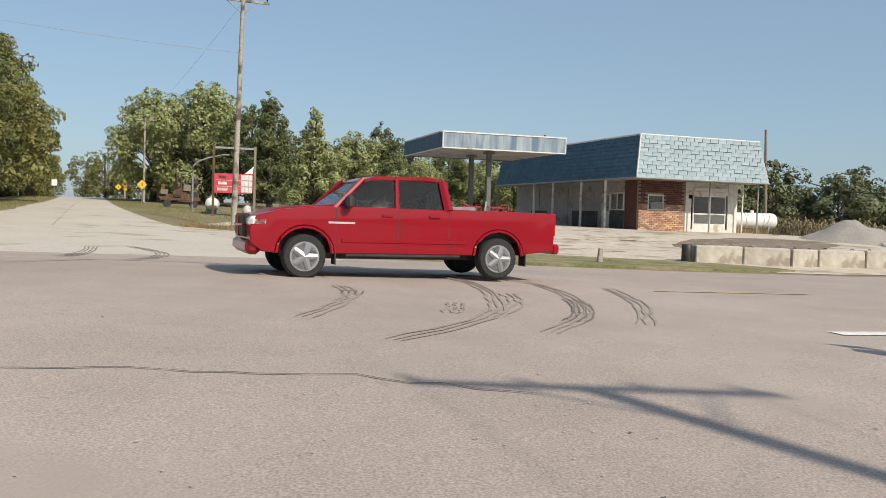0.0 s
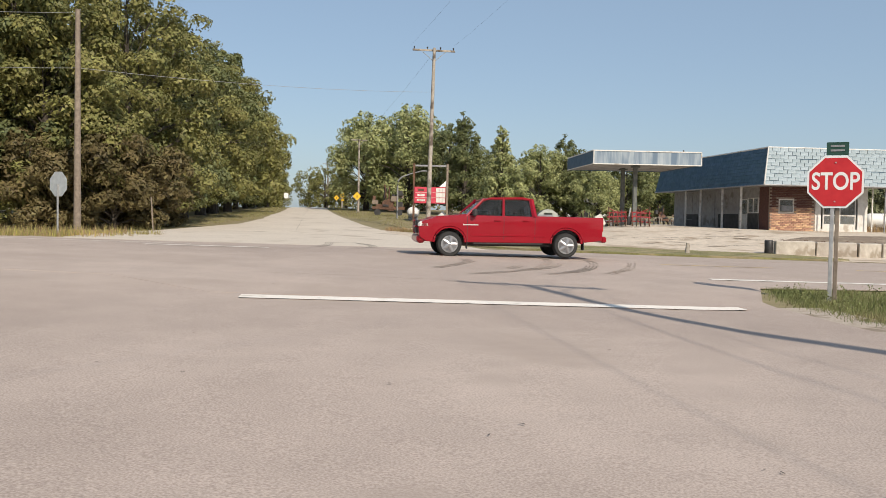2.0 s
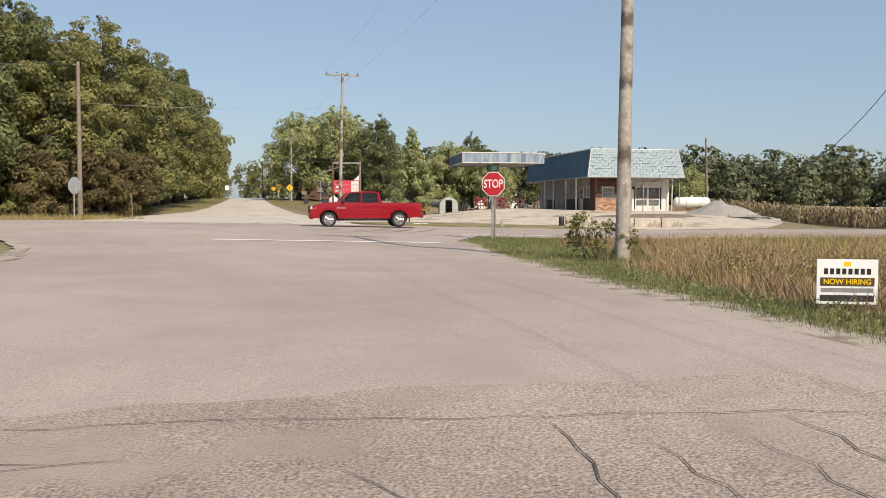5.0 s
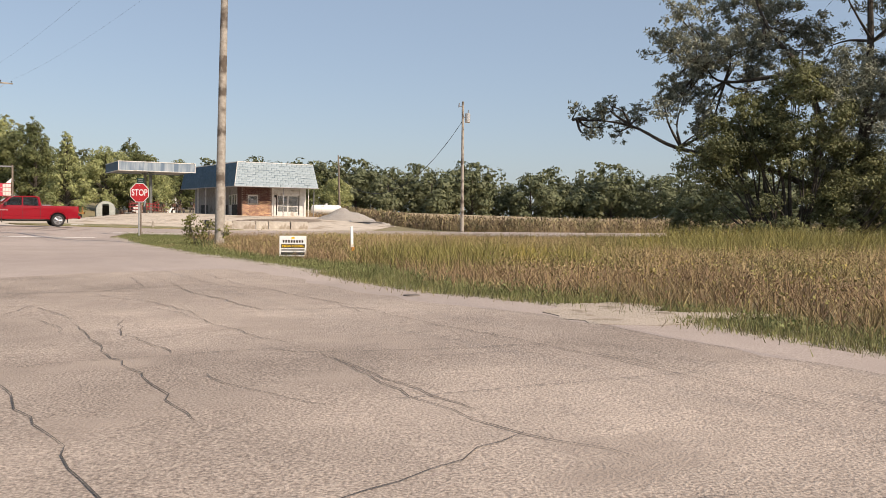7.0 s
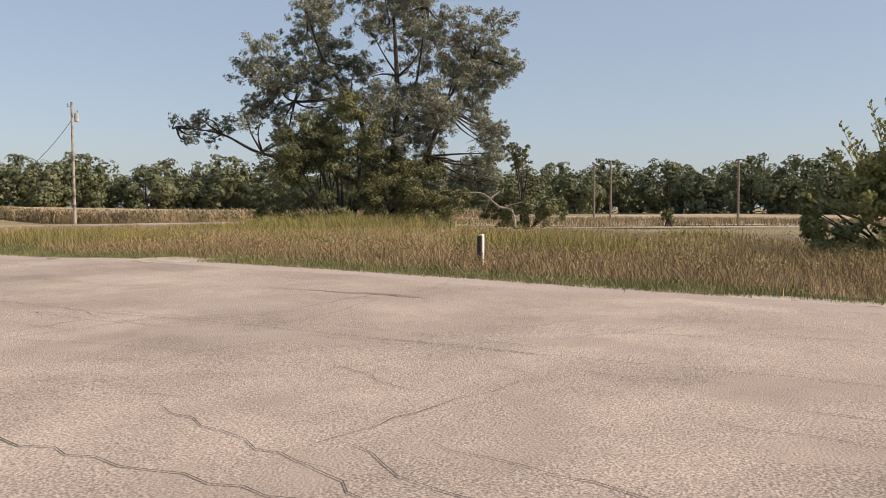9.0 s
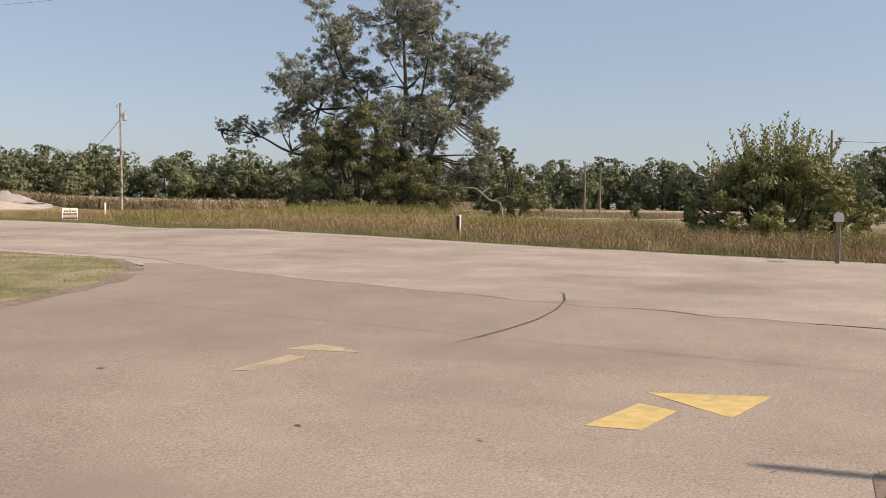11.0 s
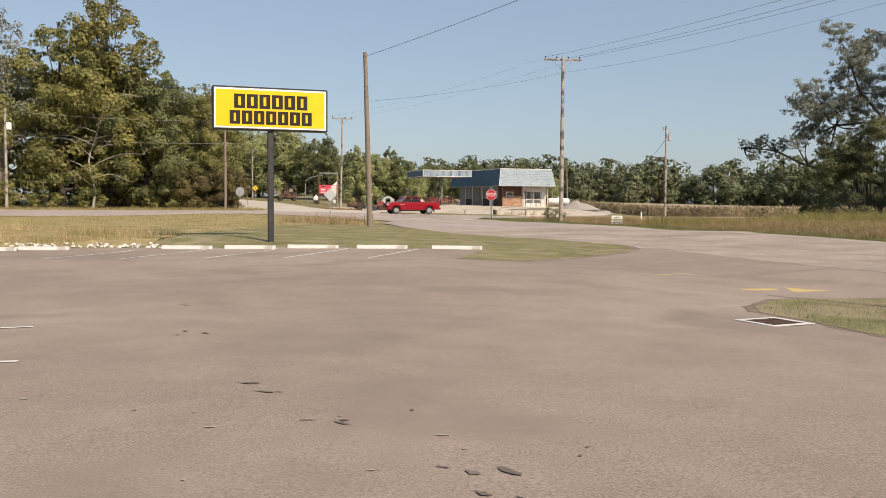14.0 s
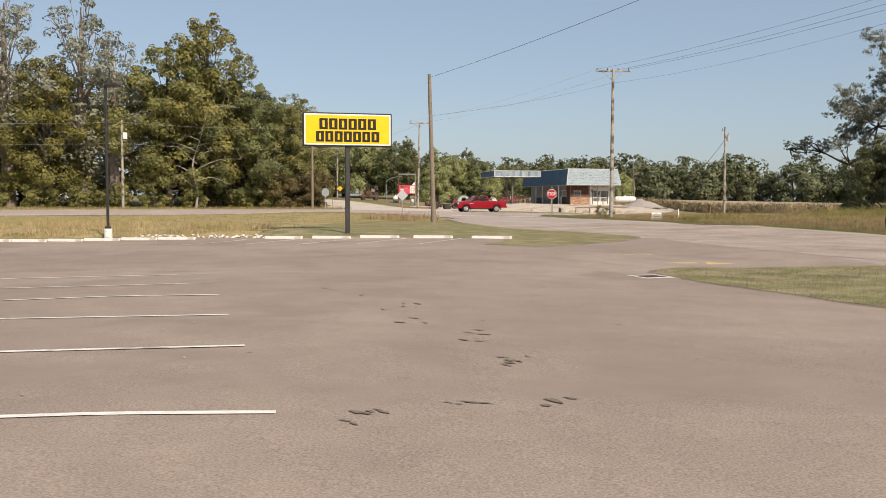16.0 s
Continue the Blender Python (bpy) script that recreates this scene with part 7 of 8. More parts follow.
# ---- the big tree across the road and its neighbours ----
def big_tree():
    t = thing("tree", on(39.2, -1.6, -29), "large open-crowned grey-green tree with dark limbs over rough grass", "tree")
    rnd, rng = random.Random(4), np.random.default_rng(4)
    # lateral metres, height, radius of each leafy mass
    masses = [(-13.0, 6.3, 0.75), (-11.2, 6.6, 1.0), (-8.9, 7.4, 1.0), (-8.0, 8.8, 1.4), (-7.2, 6.8, 1.4), (6.8, 6.0, 1.4), (-6.0, 12.0, 2.5), (-4.8, 14.0, 2.0), (-6.8, 9.0, 1.7), (-2.7, 11.8, 2.1), (-3.2, 9.0, 1.9), (0, 14.8, 2.1), (-1.6, 16.0, 1.6), (1.8, 14.9, 2.0), (2.8, 13.0, 2.0), (0.9, 12.2, 2.1), (5.6, 11.8, 2.2), (6.7, 10.4, 1.7), (4.5, 9.1, 1.9), (2.7, 8.2, 2.3), (4.1, 6.4, 2.1), (5.3, 5.2, 1.7), (1.8, 5.6, 2.5), (0, 7.8, 2.1), (0, 3.9, 2.5), (2.8, 2.9, 2.1), (5.2, 3.8, 1.5)]
    bm = bmesh.new()
    limbs = [[(0.4, 0, -0.4), (0.1, 0, 2.5), (0.2, 0.2, 6.0), (0.5, 0, 10.0), (0.2, -0.2, 15.5)], [(0.1, 0, 2.5), (-1.4, 0.4, 5.5), (-2.6, 0.2, 8.6), (-4.4, 0, 11.0), (-5.4, 0, 14.0)], [(0.2, 0, 2.0), (2.2, -0.5, 4.8), (3.4, -0.3, 8.0), (5.5, 0.3, 11.4)], [(-0.2, 0, 2.2), (-4.5, -0.8, 4.2), (-8.2, -0.6, 5.0), (-10.8, -0.4, 6.2), (-13.6, -0.2, 6.6)], [(0.2, 0.1, 5.0), (1.6, 0.6, 9.0), (2.4, 0.4, 14.6)], [(-2.6, 0.2, 8.6), (-6.2, 0.6, 8.4), (-7.2, 0.8, 9.4)]]
    for i, l in enumerate(limbs):
        r = (0.44, 0.24, 0.24, 0.17, 0.17, 0.12)[i]
        l = flowing([(x + rnd.uniform(-.15, .15), y + rnd.uniform(-.2, .2), z + rnd.uniform(-.1, .1)) for x, y, z in l])
        tube(bm, l, [r * (1 - 0.85 * k / (len(l) - 1)) for k in range(len(l))], 9)
    centres, radii = [], []
    nodes = [Vector(p) for l in limbs for p in l[1:]]
    for x, z, r in masses:
        for k in range(5):
            c = Vector((x + rnd.uniform(-0.9, 0.9) * r, rnd.uniform(-1.7, 1.7) * max(r, 1.4), z + rnd.uniform(-0.8, 0.8) * r))
            centres.append(c[:])
            radii.append(r * rnd.uniform(0.45, 0.8))
            near = min(nodes, key=lambda q: (q - c).length)
            mid = near.lerp(c, 0.5) + Vector((0, 0, -0.15))
            curve = flowing([near, mid + Vector((rnd.uniform(-.3, .3), rnd.uniform(-.3, .3), rnd.uniform(-.2, .4))), c], 3)
            tube(bm, curve, [0.09 - 0.075 * q / (len(curve) - 1) for q in range(len(curve))], 5, False)
            for _ in range(6):
                tube(bm, [mid.lerp(c, 0.7), c + Vector((rnd.uniform(-1, 1), rnd.uniform(-1, 1), rnd.uniform(-0.8, 0.8))) * r * 0.7], [0.022, 0.006], 3, False)
    part("trunk", bm, BARK, t, "dark forked trunk and limbs")
    v, f = leaf_cloud(rng, centres, radii, 190000, 0.07, 2.6, 26, 2.0, 0.62, 0.0, 1.15)
    cr = new("crown", np_mesh("crown", v, f, LEAF_GREY))
    cr.parent = t
    return t


big_tree()


def thicket(x, y, rz, masses, count, size, leaf, label, seed, name="shrub", cat="shrub", long_=1.6, stout=1.0):
    t = thing(name, on(x, y, rz), label, cat)
    rnd, rng = random.Random(seed), np.random.default_rng(seed)
    bm = bmesh.new()
    centres, radii = [], []
    for X, Z, R in masses:
        for _ in range(4):
            c = Vector((X + rnd.uniform(-0.6, 0.6) * R, rnd.uniform(-1, 1) * R, max(0.2, Z + rnd.uniform(-0.6, 0.6) * R)))
            centres.append(c[:])
            radii.append(R * rnd.uniform(0.45, 0.75))
            tube(bm, [(X * 0.25 + rnd.uniform(-.3, .3), rnd.uniform(-.3, .3), -0.2), Vector((X * 0.6, c.y * 0.5, c.z * 0.5)), c + Vector((0, 0, R * 0.5))], [0.07 * stout, 0.045 * stout, 0.01 * min(1, stout * 2)], 5, False)
    part("stem", bm, BARK, t)
    v, f = leaf_cloud(rng, centres, radii, count, size, long_, 12, 1.0, 0.75, 0.3, 1.0)
    cr = new("leaves", np_mesh("leaves", v, f, leaf))
    cr.parent = t
    return t


thicket(35.2, -2.6, -29, [(-1.2, 5.2, 2.2), (0.8, 3.6, 2.6), (-2.4, 3.2, 2.2), (-0.6, 6.4, 1.5), (2.4, 2.0, 2.0), (4.4, 1.6, 1.7), (-2.6, 1.4, 1.7), (0.5, 1.5, 2.2), (3.2, 3.8, 2.2), (5.2, 2.6, 2.0), (6.6, 1.5, 1.6), (-4.4, 1.0, 1.2), (-0.2, 7.0, 1.7), (-2.0, 6.4, 1.5), (1.6, 5.6, 2.0), (-3.2, 4.6, 1.6)], 90000, 0.08, LEAF_OLIVE, "dense dark green small tree growing under the large tree", 31, "tree", "tree")
thicket(45.6, -7.6, -29, [(0, 1.1, 1.4), (1.2, 1.3, 1.3), (-1.4, 0.8, 1.1), (0.2, 2.6, 0.8), (-0.2, 3.8, 0.8), (-0.5, 4.7, 0.7)], 11000, 0.09, LEAF_OLIVE, "ragged shrub and sapling beside a fallen branch", 32)
bt = thicket(33.6, -39.6, -52, [(-1.7, 1.3, 1.2), (0, 1.5, 1.5), (1.7, 1.3, 1.3), (-0.8, 2.4, 1.0), (0.6, 2.6, 1.0), (1.5, 2.0, 1.0), (-2.4, 0.8, 0.9), (2.6, 0.9, 0.9), (0, 0.8, 1.3), (3.3, 1.1, 0.7), (-3.1, 1.2, 0.6)], 24000, 0.085, LEAF_BRIGHT, "broad light green bush with many upright shoots", 33, "bush", "bush", 1.9)
rb = random.Random(8)
for i in range(80):
    x, y = rb.gauss(0, 1.25), rb.uniform(-1.4, 1.4)
    h = 4.35 - 0.27 * x * x + rb.uniform(-0.6, 0.35)
    if h < 1.6:
        continue
    bm = bmesh.new()
    tip = Vector((x * 1.35 + rb.uniform(-.2, .2), y * 1.3, h))
    base = Vector((x * 0.5, y * 0.5, 0.9))
    tube(bm, [base, base.lerp(tip, 0.5) + Vector((x * 0.08, 0, 0)), tip], [0.025, 0.015, 0.005], 4, False)
    for k in range(34):
        p = base.lerp(tip, 0.35 + 0.65 * k / 33)
        d = Vector((rb.uniform(-1, 1), rb.uniform(-1, 1), 0.6)).normalized()
        w = d.cross(Vector((rb.uniform(-1, 1), rb.uniform(-1, 1), rb.uniform(-1, 1)))).normalized()
        bm.faces.new([bm.verts.new(q) for q in (p, p + d * 0.08 + w * 0.04, p + d * 0.17, p + d * 0.08 - w * 0.04)])
    part("shoot", bm, LEAF_BRIGHT, bt)
thicket(58.4, -8.0, 0, [(0, 0.5, 0.55), (0, 0.95, 0.45)], 1500, 0.09, LEAF_DARK, "small round dark bush by the far lane", 34, "bush", "bush")
thicket(9.2, -7.0, 10, [(-0.5, 0.4, 0.35), (0, 0.45, 0.4), (-0.3, 0.85, 0.3), (0.55, 0.4, 0.35), (-0.65, 0.8, 0.25), (0.3, 0.8, 0.25)], 1100, 0.055, LEAF_OAK, "young twiggy sapling growing at the foot of the pole", 35, "sapling", "sapling", 1.6, 0.16)
db = thing("fallen_branch", on(42.2, -7.9, -29) @ Matrix.Scale(0.95, 4), "bleached dead branch arching out of the shrubs", "fallen branch")
bm = bmesh.new()
tube(bm, flowing([(-2.4, 0, 2.0), (-1.1, 0.1, 2.35), (-0.1, -0.1, 2.3), (0.9, 0.1, 1.5), (1.75, 0, 1.25), (2.0, 0, 0.1)], 3), [0.03] * 4 + [0.045] * 4 + [0.06] * 4 + [0.07] * 4, 7)
part("bough", bm, DEADWOOD, db)
for a, b in (((0.3, -0.1, 2.0), (0.0, 0.4, 1.0)), ((-0.9, 0.1, 2.3), (-1.7, 0.3, 2.6)), ((1.3, 0.1, 1.5), (2.4, -0.3, 1.8)), ((0.3, -0.1, 2.0), (1.0, 0.2, 2.5))):
    bm = bmesh.new()
    tube(bm, [a, b], [0.05, 0.015], 5)
    part("twig", bm, DEADWOOD, db)


# ---- grass, weeds, corn ----
def tufts(name, spots, height, width, material, label, category, seed, blades=5, lean=0.35, spread=0.12, bend=False):
    """Tapering blades in tufts at the given places; one mass of growth."""
    rng = np.random.default_rng(seed)
    P = np.array([(x, y, ground_z(x, y), h) for x, y, h in spots])
    n = len(P) * blades
    base = np.repeat(P, blades, axis=0)
    xy = base[:, :2] + rng.normal(0, spread, (n, 2))
    ang = rng.random(n) * math.tau
    h = height * base[:, 3] * (0.55 + 0.6 * rng.random(n))
    w = width * (0.7 + 0.6 * rng.random(n))
    d = np.stack([np.cos(ang), np.sin(ang)], 1)
    ln = lean * h * rng.random(n)
    a2 = rng.random(n) * math.tau
    off = np.stack([np.cos(a2), np.sin(a2)], 1) * ln[:, None]
    z0 = base[:, 2] - 0.02
    if not bend:
        v = np.empty((n, 3, 3))
        v[:, 0, :2], v[:, 0, 2] = xy - d * w[:, None] / 2, z0
        v[:, 1, :2], v[:, 1, 2] = xy + d * w[:, None] / 2, z0
        v[:, 2, :2], v[:, 2, 2] = xy + off, z0 + h
        quads, tris = [], (np.arange(n)[:, None] * 3 + np.array([[0, 1, 2]])).tolist()
    else:
        v = np.empty((n, 5, 3))
        v[:, 0, :2], v[:, 0, 2] = xy - d * w[:, None] / 2, z0
        v[:, 1, :2], v[:, 1, 2] = xy + d * w[:, None] / 2, z0
        v[:, 2, :2], v[:, 2, 2] = xy + off * 0.4 + d * w[:, None] * 0.42, z0 + h * 0.6
        v[:, 3, :2], v[:, 3, 2] = xy + off * 0.4 - d * w[:, None] * 0.42, z0 + h * 0.6
        v[:, 4, :2], v[:, 4, 2] = xy + off, z0 + h
        k = np.arange(n)[:, None] * 5
        quads = (k + np.array([[0, 1, 2, 3]])).tolist()
        tris = (k + np.array([[3, 2, 4]])).tolist()
    me = bpy.data.meshes.new(name)
    me.from_pydata(v.reshape(-1, 3).tolist(), [], quads + tris)
    me.update()
    me.materials.append(material)
    return tagged(new(name, me), label, category, "", "stuff")


def edge_x(y):
    """The road's east edge at that y."""
    for (x0, y0), (x1, y1) in zip(EAST_EDGE, EAST_EDGE[1:]):
        if y0 >= y >= y1:
            return x0 + (x1 - x0) * (y0 - y) / (y0 - y1)
    return EAST_EDGE[0][0]


rg = random.Random(12)
road_s = lambda x, y: -0.3665 * x + 0.93 * y
verge, dry, weeds, low = [], [], [], []
for _ in range(64000):
    y = rg.uniform(-80, 16)
    e = edge_x(y)
    x = e + 0.62 + rg.random() ** 1.75 * 44
    if road_s(x, y) > 6.3 or x > 40:
        continue
    d = min(x - e, (6.6 - road_s(x, y)) * 1.2)
    if inside(x, y, PATCH):
        continue
    patch = noise.noise(Vector((x * 0.13, y * 0.13, 3.0))) + 0.35 * math.exp(-((x - 32) / 6) ** 2 - ((y + 9) / 6) ** 2)
    if y > -24 and d < (1.9 if y < -9 else 4.0) + patch * 1.3:
        verge.append((x, y, min(1.0, 0.45 + d * 0.16)))
    elif d < 1.3:
        verge.append((x, y, 0.5))
    elif patch > 0.27 and d > 3:
        weeds.append((x, y, 0.8 + patch))
    elif rg.random() < 0.82:
        dry.append((x, y, (0.6 + 0.4 * min(1, d / 5) + 0.3 * patch) * (1 if x < 33 else 0.6)))
    else:
        low.append((x, y, 0.7))
for _ in range(5200):
    y = rg.uniform(-42, -22)
    d = 0.28 + rg.random() ** 1.4 * 1.7
    p = (edge_x(y) + d, y, rg.uniform(0.35, 0.8))
    if not inside(p[0], p[1], PATCH) or rg.random() < 0.03:
        (verge if rg.random() < 0.45 else low).append(p)
tufts("verge_grass", verge, 0.22, 0.013, VERGE, "lush green verge grass beside the side road", "grass", 1, 12, 0.9, 0.16)
ripe = [p for p in dry if p[0] - edge_x(p[1]) > 7.5]
dry = [p for p in dry if p[0] - edge_x(p[1]) <= 7.5]
tufts("ripe_grass", ripe, 0.5, 0.024, GOLDGRASS, "golden ripe grass farther into the field", "dry grass", 15, 6, 1.3, 0.3)
tufts("dry_grass", dry, 0.46, 0.02, DRYGRASS, "tall dry tan grass with seed heads", "dry grass", 2, 7, 1.3, 0.3)
weeds += [(rg.gauss(31.5, 3.2), rg.gauss(-8.5, 2.2), rg.uniform(1.3, 2.3)) for _ in range(1500)]
tufts("weeds", weeds, 0.5, 0.022, WEED, "yellow-green weeds among the dry grass", "weeds", 3, 9, 1.0, 0.3)
tufts("low_grass", low, 0.26, 0.014, GRASS, "green grass under the dry stalks", "grass", 4, 9, 1.0, 0.25)


def weed_plants(name, spots, size, material, label, seed):
    """Leafy weeds: a small column of leaves at each place."""
    rng = np.random.default_rng(seed)
    P = np.array([(x, y, ground_z(x, y), h) for x, y, h in spots])
    k = 22
    B = np.repeat(P, k, axis=0)
    f = rng.random(len(B))
    c = B[:, :3] + np.stack([rng.normal(0, 0.11, len(B)), rng.normal(0, 0.11, len(B)), f * B[:, 3]], 1)
    a = rng.normal(size=(len(B), 3)) + np.array([0, 0, 0.5])
    a /= np.linalg.norm(a, axis=1)[:, None]
    b = np.cross(a, rng.normal(size=(len(B), 3)))
    b /= np.linalg.norm(b, axis=1)[:, None]
    s = size * (0.5 + rng.random(len(B)))[:, None]
    v = np.stack([c, c + a * s * 0.5 + b * s * 0.3, c + a * s, c + a * s * 0.5 - b * s * 0.3], 1).reshape(-1, 3)
    ob = new(name, np_mesh(name, v, np.arange(len(B) * 4).reshape(-1, 4), material))
    return tagged(ob, label, "weeds", "", "stuff")


rq = random.Random(91)
mid_field = [p for p in dry + ripe if p[0] - edge_x(p[1]) > 2.2 and p[1] < -11]
weed_plants("leafy_weeds", [(x + rq.uniform(-.3, .3), y, rq.uniform(0.3, 0.75)) for x, y, h in rq.sample(mid_field, 1500)], 0.045, WEED, "leafy yellow-green weeds standing in the dry grass", 92)
weed_plants("brown_weeds", [(x, y + rq.uniform(-.3, .3), rq.uniform(0.3, 0.7)) for x, y, h in rq.sample(mid_field, 900)], 0.036, LEAF_BUSH, "brown seeding weeds among the dry grass", 93)
weed_plants("seed_heads", [(x, y + rq.uniform(-.3, .3), rq.uniform(0.35, 0.6)) for x, y, h in rq.sample(mid_field, 2200)], 0.04, DRYGRASS, "pale seed heads among the dry grass", 95)
weed_plants("verge_weeds", [(x, y, rq.uniform(0.08, 0.25)) for x, y, h in rq.sample(verge, 700)], 0.04, VERGE, "small broad-leaved weeds in the verge", 94)


def scatter(poly, n, seed, hh=(0.7, 1.2), keep=None):
    rnd = random.Random(seed)
    xs, ys = [p[0] for p in poly], [p[1] for p in poly]
    out = []
    while len(out) < n:
        x, y = rnd.uniform(min(xs), max(xs)), rnd.uniform(min(ys), max(ys))
        if inside(x, y, poly) and (keep is None or keep(x, y)):
            out.append((x, y, rnd.uniform(*hh)))
    return out


tufts("lawn_grass", scatter(TIP, 13000, 21) + scatter(RISL, 11000, 22) + scatter(ISLAND, 4500, 23), 0.11, 0.013, LAWNBLADE, "short mown grass on the lawns and island", "grass", 5, 7, 1.1, 0.14)
WESTFIELD = [(-7.5, -45.6), (-40, -45.6), (-60, -30), (-45, -12.5), (-23, -1.9), (-16.5, -0.8), (-11.3, -3.3), (-7.6, -6.4), (-5.4, -9.4), (-3.7, -12), (-3.0, -21), (-4, -25.2), (-8, -29), (-8.4, -40)]
tufts("field_grass", scatter(WESTFIELD, 12000, 24, (0.5, 1.1)), 0.11, 0.018, MEADOWGRASS, "rough tan grass between car park and main road", "grass", 6, 5, 0.5, 0.15)
tufts("field_weeds", scatter(WESTFIELD, 4200, 25, (0.4, 1.6)), 0.17, 0.025, WEED, "green weeds in the rough grass", "weeds", 7, 4, 0.5, 0.15)
STOPWEEDS = [(-7.6, -44.9), (-34, -44.9), (-34, -36), (-20, -34), (-9, -39)]
tufts("meadow_weeds", scatter(STOPWEEDS, 2600, 45, (0.3, 1.4), lambda x, y: noise.noise(Vector((x * 0.3, y * 0.3, 7))) > -0.05), 0.38, 0.016, MEADOWGRASS, "tall seeding weeds in the rough meadow", "weeds", 14, 6, 0.7, 0.16)
WEEDROW = [(-6.0, -26.2), (-3.6, -25.6), (-3.0, -21), (-4.4, -12), (-7, -12), (-9, -21)]
tufts("tall_weeds", scatter(WEEDROW, 350, 26, (0.6, 1.4)), 0.5, 0.018, DRYGRASS, "tall weeds round the road sign", "weeds", 8, 5, 0.4, 0.1)
ROADSIDE = [ru(-150, 20.6), ru(-30, 20.6), ru(-11.6, 21.4), ru(-10.0, 27.5), ru(-13, 30), ru(-24, 29), ru(-150, 31)]
tufts("roadside_grass", scatter(ROADSIDE, 7000, 27, (0.3, 1.3)), 0.42, 0.02, DRYGRASS, "tall tan grass between main road and wood", "dry grass", 9, 5, 0.45, 0.2)
tufts("roadside_weeds", scatter(ROADSIDE, 9000, 28, (0.3, 1.4)), 0.36, 0.03, WEED, "green weeds along the wood's edge", "weeds", 10, 5, 0.45, 0.2)
NWEST = [ru(-13, 36), ru(-12, 44), ru(-9.4, 62), ru(-12.4, 145), ru(-16, 145), ru(-14, 36)]
NEAST = [ru(1.0, 50), ru(-2.2, 70), ru(-5.4, 145), ru(0, 145), ru(6, 64), ru(2.5, 50)]
tufts("road_edge_grass", scatter(NWEST, 3500, 29) + scatter(NEAST, 3500, 30), 0.13, 0.025, GRASS, "grass along the north road", "grass", 11, 5, 0.5, 0.2)
tufts("station_weeds", scatter([ru(30, 44), ru(36, 44), ru(36, 56), ru(28, 56)], 900, 31) + scatter([(-17.5, 46.5), (-13, 45.6), (-11.5, 44.4), (-13.5, 42.8), (-17, 44)], 700, 32, (0.3, 0.6)), 0.6, 0.03, DRYGRASS, "dry weeds round the forecourt", "dry grass", 12, 5, 0.4, 0.12)

# corn: an edge of stalks, and the field's closed top behind
CORN_EDGE = [(16.5, 74), (20.5, 50), (25.0, 38.2), (31, 33.8), (40, 33.5), (60, 40), (90, 50)]


def corn_stalks(spots, seed):
    rng = np.random.default_rng(seed)
    V, Fc = [], []
    for x, y in spots:
        z, h = ground_z(x, y), rng.uniform(1.25, 1.55)
        lx, ly = rng.normal(0, 0.06, 2)
        k = len(V)
        V += [(x - 0.015, y, z), (x + 0.015, y, z), (x + lx, y + ly, z + h)]
        Fc.append((k, k + 1, k + 2))
        for j in range(8):
            a, zz = rng.uniform(0, math.tau), z + h * rng.uniform(0.2, 0.92)
            dx, dy, L = math.cos(a), math.sin(a), rng.uniform(0.35, 0.6)
            px, py, w = -dy * 0.045, dx * 0.045, rng.uniform(0.0, 0.22)
            k = len(V)
            V += [(x, y, zz), (x + dx * L * .5 + px, y + dy * L * .5 + py, zz + w), (x + dx * L, y + dy * L, zz - 0.22), (x + dx * L * .5 - px, y + dy * L * .5 - py, zz + w)]
            Fc.append((k, k + 1, k + 2, k + 3))
    ob = flat_mesh("corn", V, Fc, CORN)
    return tagged(ob, "tall ripening tan and green corn along the field edge", "corn", "", "stuff")


rc = random.Random(41)
stalks = []
for (x0, y0), (x1, y1) in zip(CORN_EDGE, CORN_EDGE[1:]):
    L = math.hypot(x1 - x0, y1 - y0)
    nx, ny = -(y1 - y0) / L, (x1 - x0) / L
    for row in range(6):
        for k in range(int(L / 0.22)):
            f = k * 0.22 / L
            if rc.random() < 0.12 + 0.08 * row:
                continue
            stalks.append((x0 + (x1 - x0) * f + nx * row * 0.75 + rc.uniform(-.08, .08), y0 + (y1 - y0) * f + ny * row * 0.75 + rc.uniform(-.08, .08)))
corn_stalks(stalks, 42)
inner = [(18.5, 76), (22.6, 51.5), (26.8, 40.2), (32, 36.6), (40, 36.2), (60, 42.5), (90, 58), (125, 110), (60, 190), (20, 160)]
top = drape("corn_field", inner, 1.08, FIELD, "broad top of a ripe corn field", "field", skirt=1.15)
drape("bean_field", [(48, 14), (62, 34), (90, 48), (200, 90), (230, -40), (180, -90), (90, -50), (70, -20)], 0.06, FIELD, "flat tan field of ripe beans beyond the grass", "field")
tufts("bean_stems", scatter([(48, 14), (62, 34), (90, 48), (110, 30), (100, -30), (90, -50), (70, -20)], 6000, 43), 0.5, 0.06, CORN, "rows of dry bean stems in the far field", "field crop", 13, 4, 0.4, 0.3)
drape("field_lane", [(41.5, -7.0), (57.5, -15.4), (76, -27), (77, -25.4), (58.3, -13.6), (42.3, -5.2)], 0.09, GRAVEL, "pale gravel lane across the far field", "lane")


# ---- pieces: bricks and shingles of the filling station ----
def shared_piece(name, sx, sy, sz, material, bevel):
    bm = bmesh.new()
    bx(bm, 0, 0, -sz / 2, sx, sy, sz, bevel)
    me = bpy.data.meshes.new(name)
    bm.to_mesh(me)
    bm.free()
    me.materials.append(material)
    return me


def lay(me, parent, m):
    o = new(me.name, me)
    o.parent, o.matrix_basis = parent, m
    return o


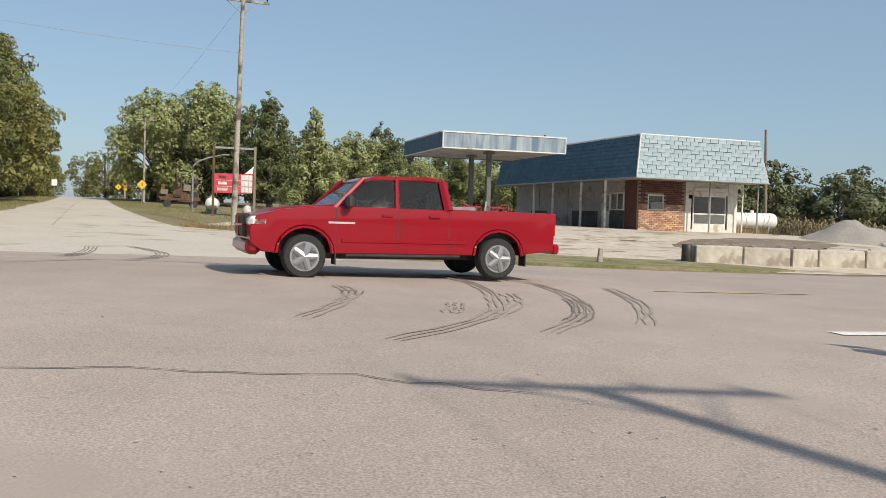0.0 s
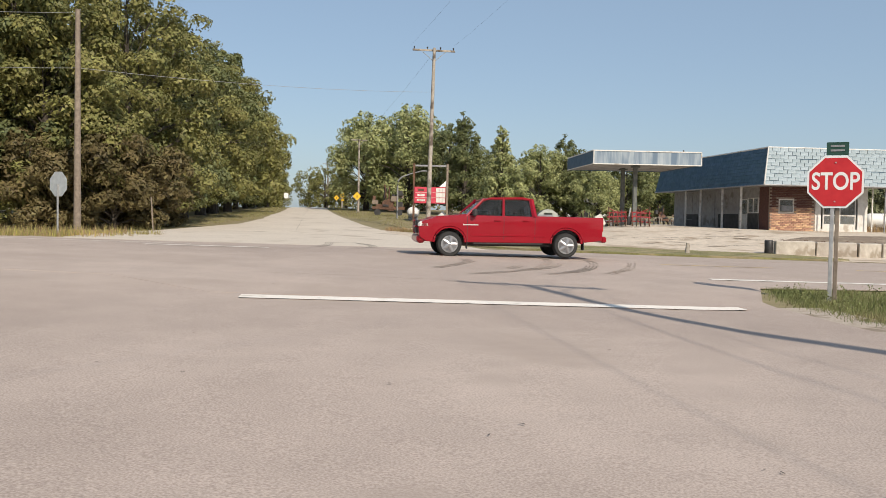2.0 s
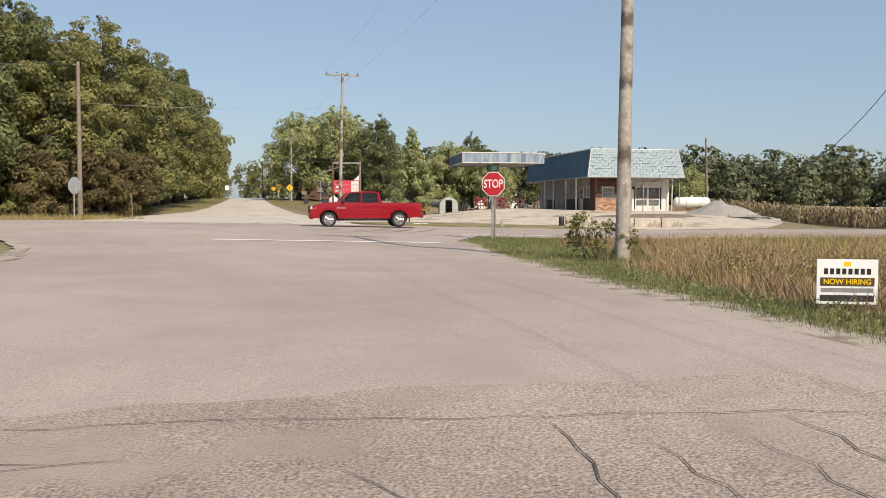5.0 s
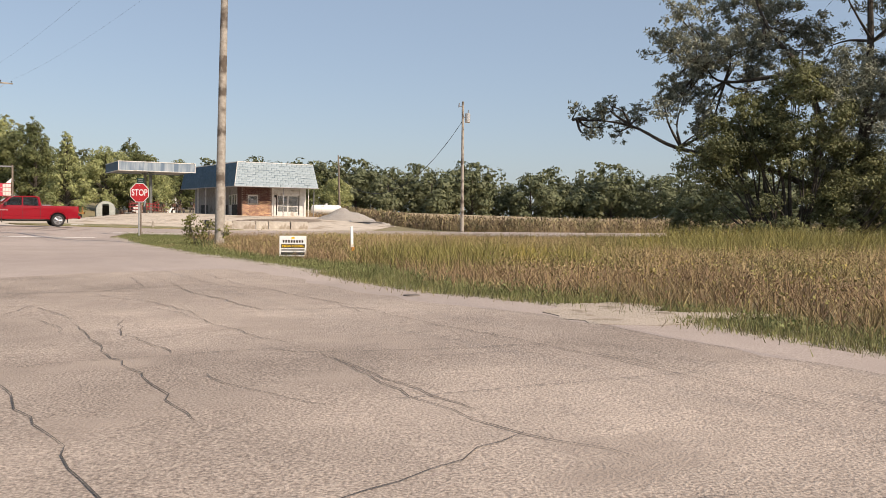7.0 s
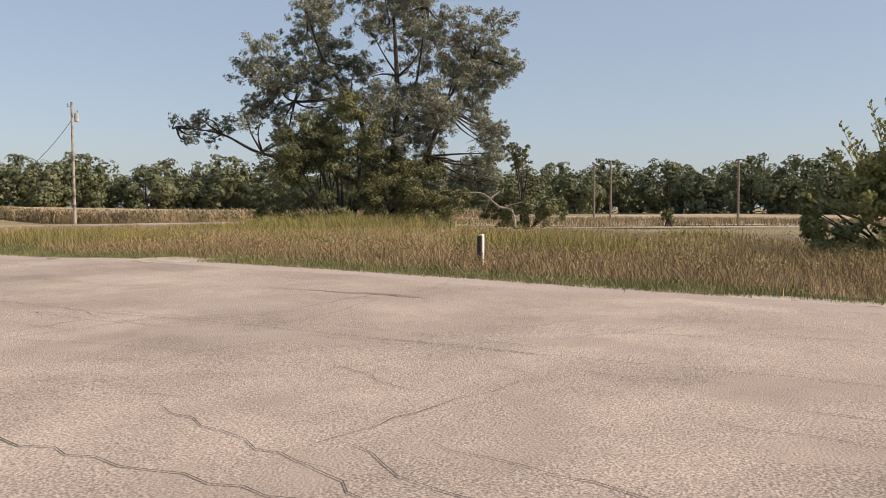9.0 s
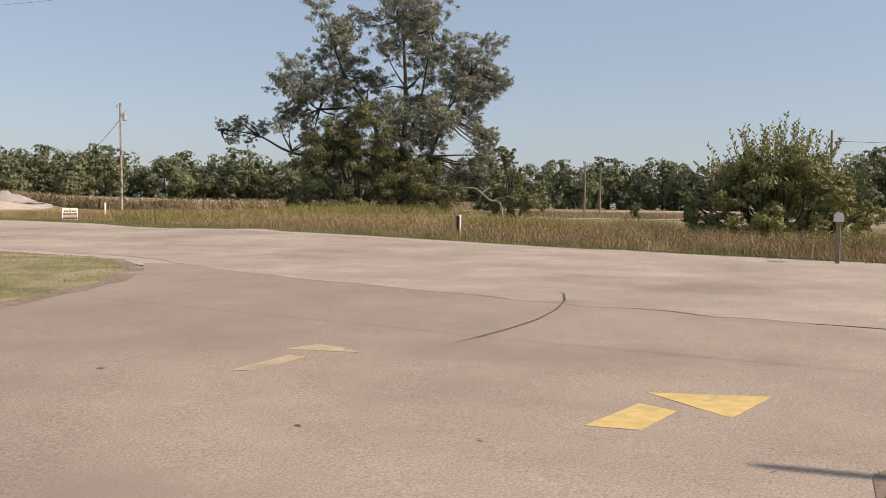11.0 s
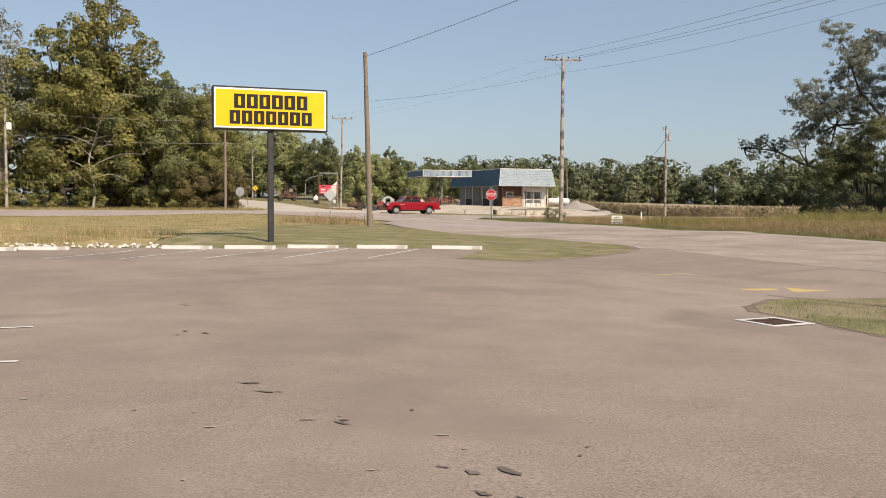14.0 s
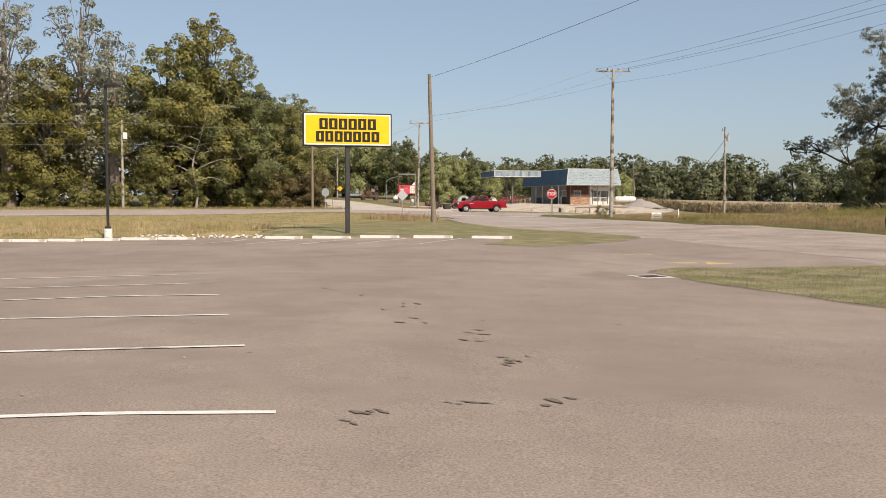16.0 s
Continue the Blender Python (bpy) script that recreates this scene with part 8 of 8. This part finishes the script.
front_wall = [c for c in station.children if c.name.startswith("wall")][0]
tan, red = shared_piece("brick", 0.29, 0.05, 0.094, BRICKTAN, 0.008), shared_piece("brick", 0.29, 0.05, 0.094, BRICKSHADE, 0.008)
rk = random.Random(3)
for r in range(27):
    z = 0.06 + r * 0.107
    for k in range(11):
        x = 0.15 + k * 0.305 + (0.15 if r % 2 else 0) - 0.07
        if x > 2.95 or (0.45 < x < 1.72 and 1.08 < z < 2.12):
            continue
        # from course 14 up the darker brick carries the eave's shadow in its colour
        lay(tan if r < 14 else red, front_wall, pose(x, 0.012 + rk.uniform(-0.012, 0.006), z, 0, 0, rk.uniform(-1, 1)))
x0, x1, y0, y1, zb, zt, ins = RDIM
rows = 10
slope = math.degrees(math.atan2(ins, zt - zb))
rh = math.hypot(zt - zb, ins) / rows
for r in range(rows):
    f = (r + 0.5) / rows
    xa, xb = x0 + ins * f, x1 - ins * f
    n = 15
    w = (xb - xa) / n
    me = shared_piece("shingle", w - 0.026, 0.03, rh * 0.955, BLUEROOF, 0.004)
    me_half = shared_piece("shingle", w / 2 - 0.026, 0.03, rh * 0.955, BLUEROOF, 0.004)
    places = [(me, k + 0.5) for k in range(n)] if r % 2 == 0 else [(me_half, 0.25)] + [(me, k + 1.0) for k in range(n - 1)] + [(me_half, n - 0.25)]
    for piece, k in places:
        lay(piece, station_roof, pose(xa + w * k, y0 + ins * f - 0.022, zb + (zt - zb) * f + rk.uniform(-0.02, 0.02), -slope + 3.0 + rk.uniform(-0.9, 0.9), rk.uniform(-1.1, 1.1), 0))
V, Fc = [], []
for r in range(rows):
    f = (r + 0.5) / rows
    ya, yb = y0 + ins * f, y1 - ins * f
    n = 32
    for k in range(n):
        if r == 0 and k in (9, 10, 17):
            continue
        p0, p1 = ya + (yb - ya) * (k + (r % 2) * 0.5) / n + 0.01, ya + (yb - ya) * min(n, k + 1 + (r % 2) * 0.5) / n - 0.01
        zl, zh = zb + (zt - zb) * r / rows - 0.02, zb + (zt - zb) * (r + 1) / rows
        xl, xh = x0 + ins * r / rows - 0.045, x0 + ins * (r + 1) / rows - 0.012
        q = len(V)
        V += [(xl, p0, zl), (xl, p1, zl), (xh, p1, zh), (xh, p0, zh), (xl + 0.025, p0, zl), (xl + 0.025, p1, zl)]
        Fc += [(q, q + 3, q + 2, q + 1), (q, q + 1, q + 5, q + 4)]
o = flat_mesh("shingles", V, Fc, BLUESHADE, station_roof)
tagged(o, "blue side shingles with shade put into their colour", "", "", "stuff")
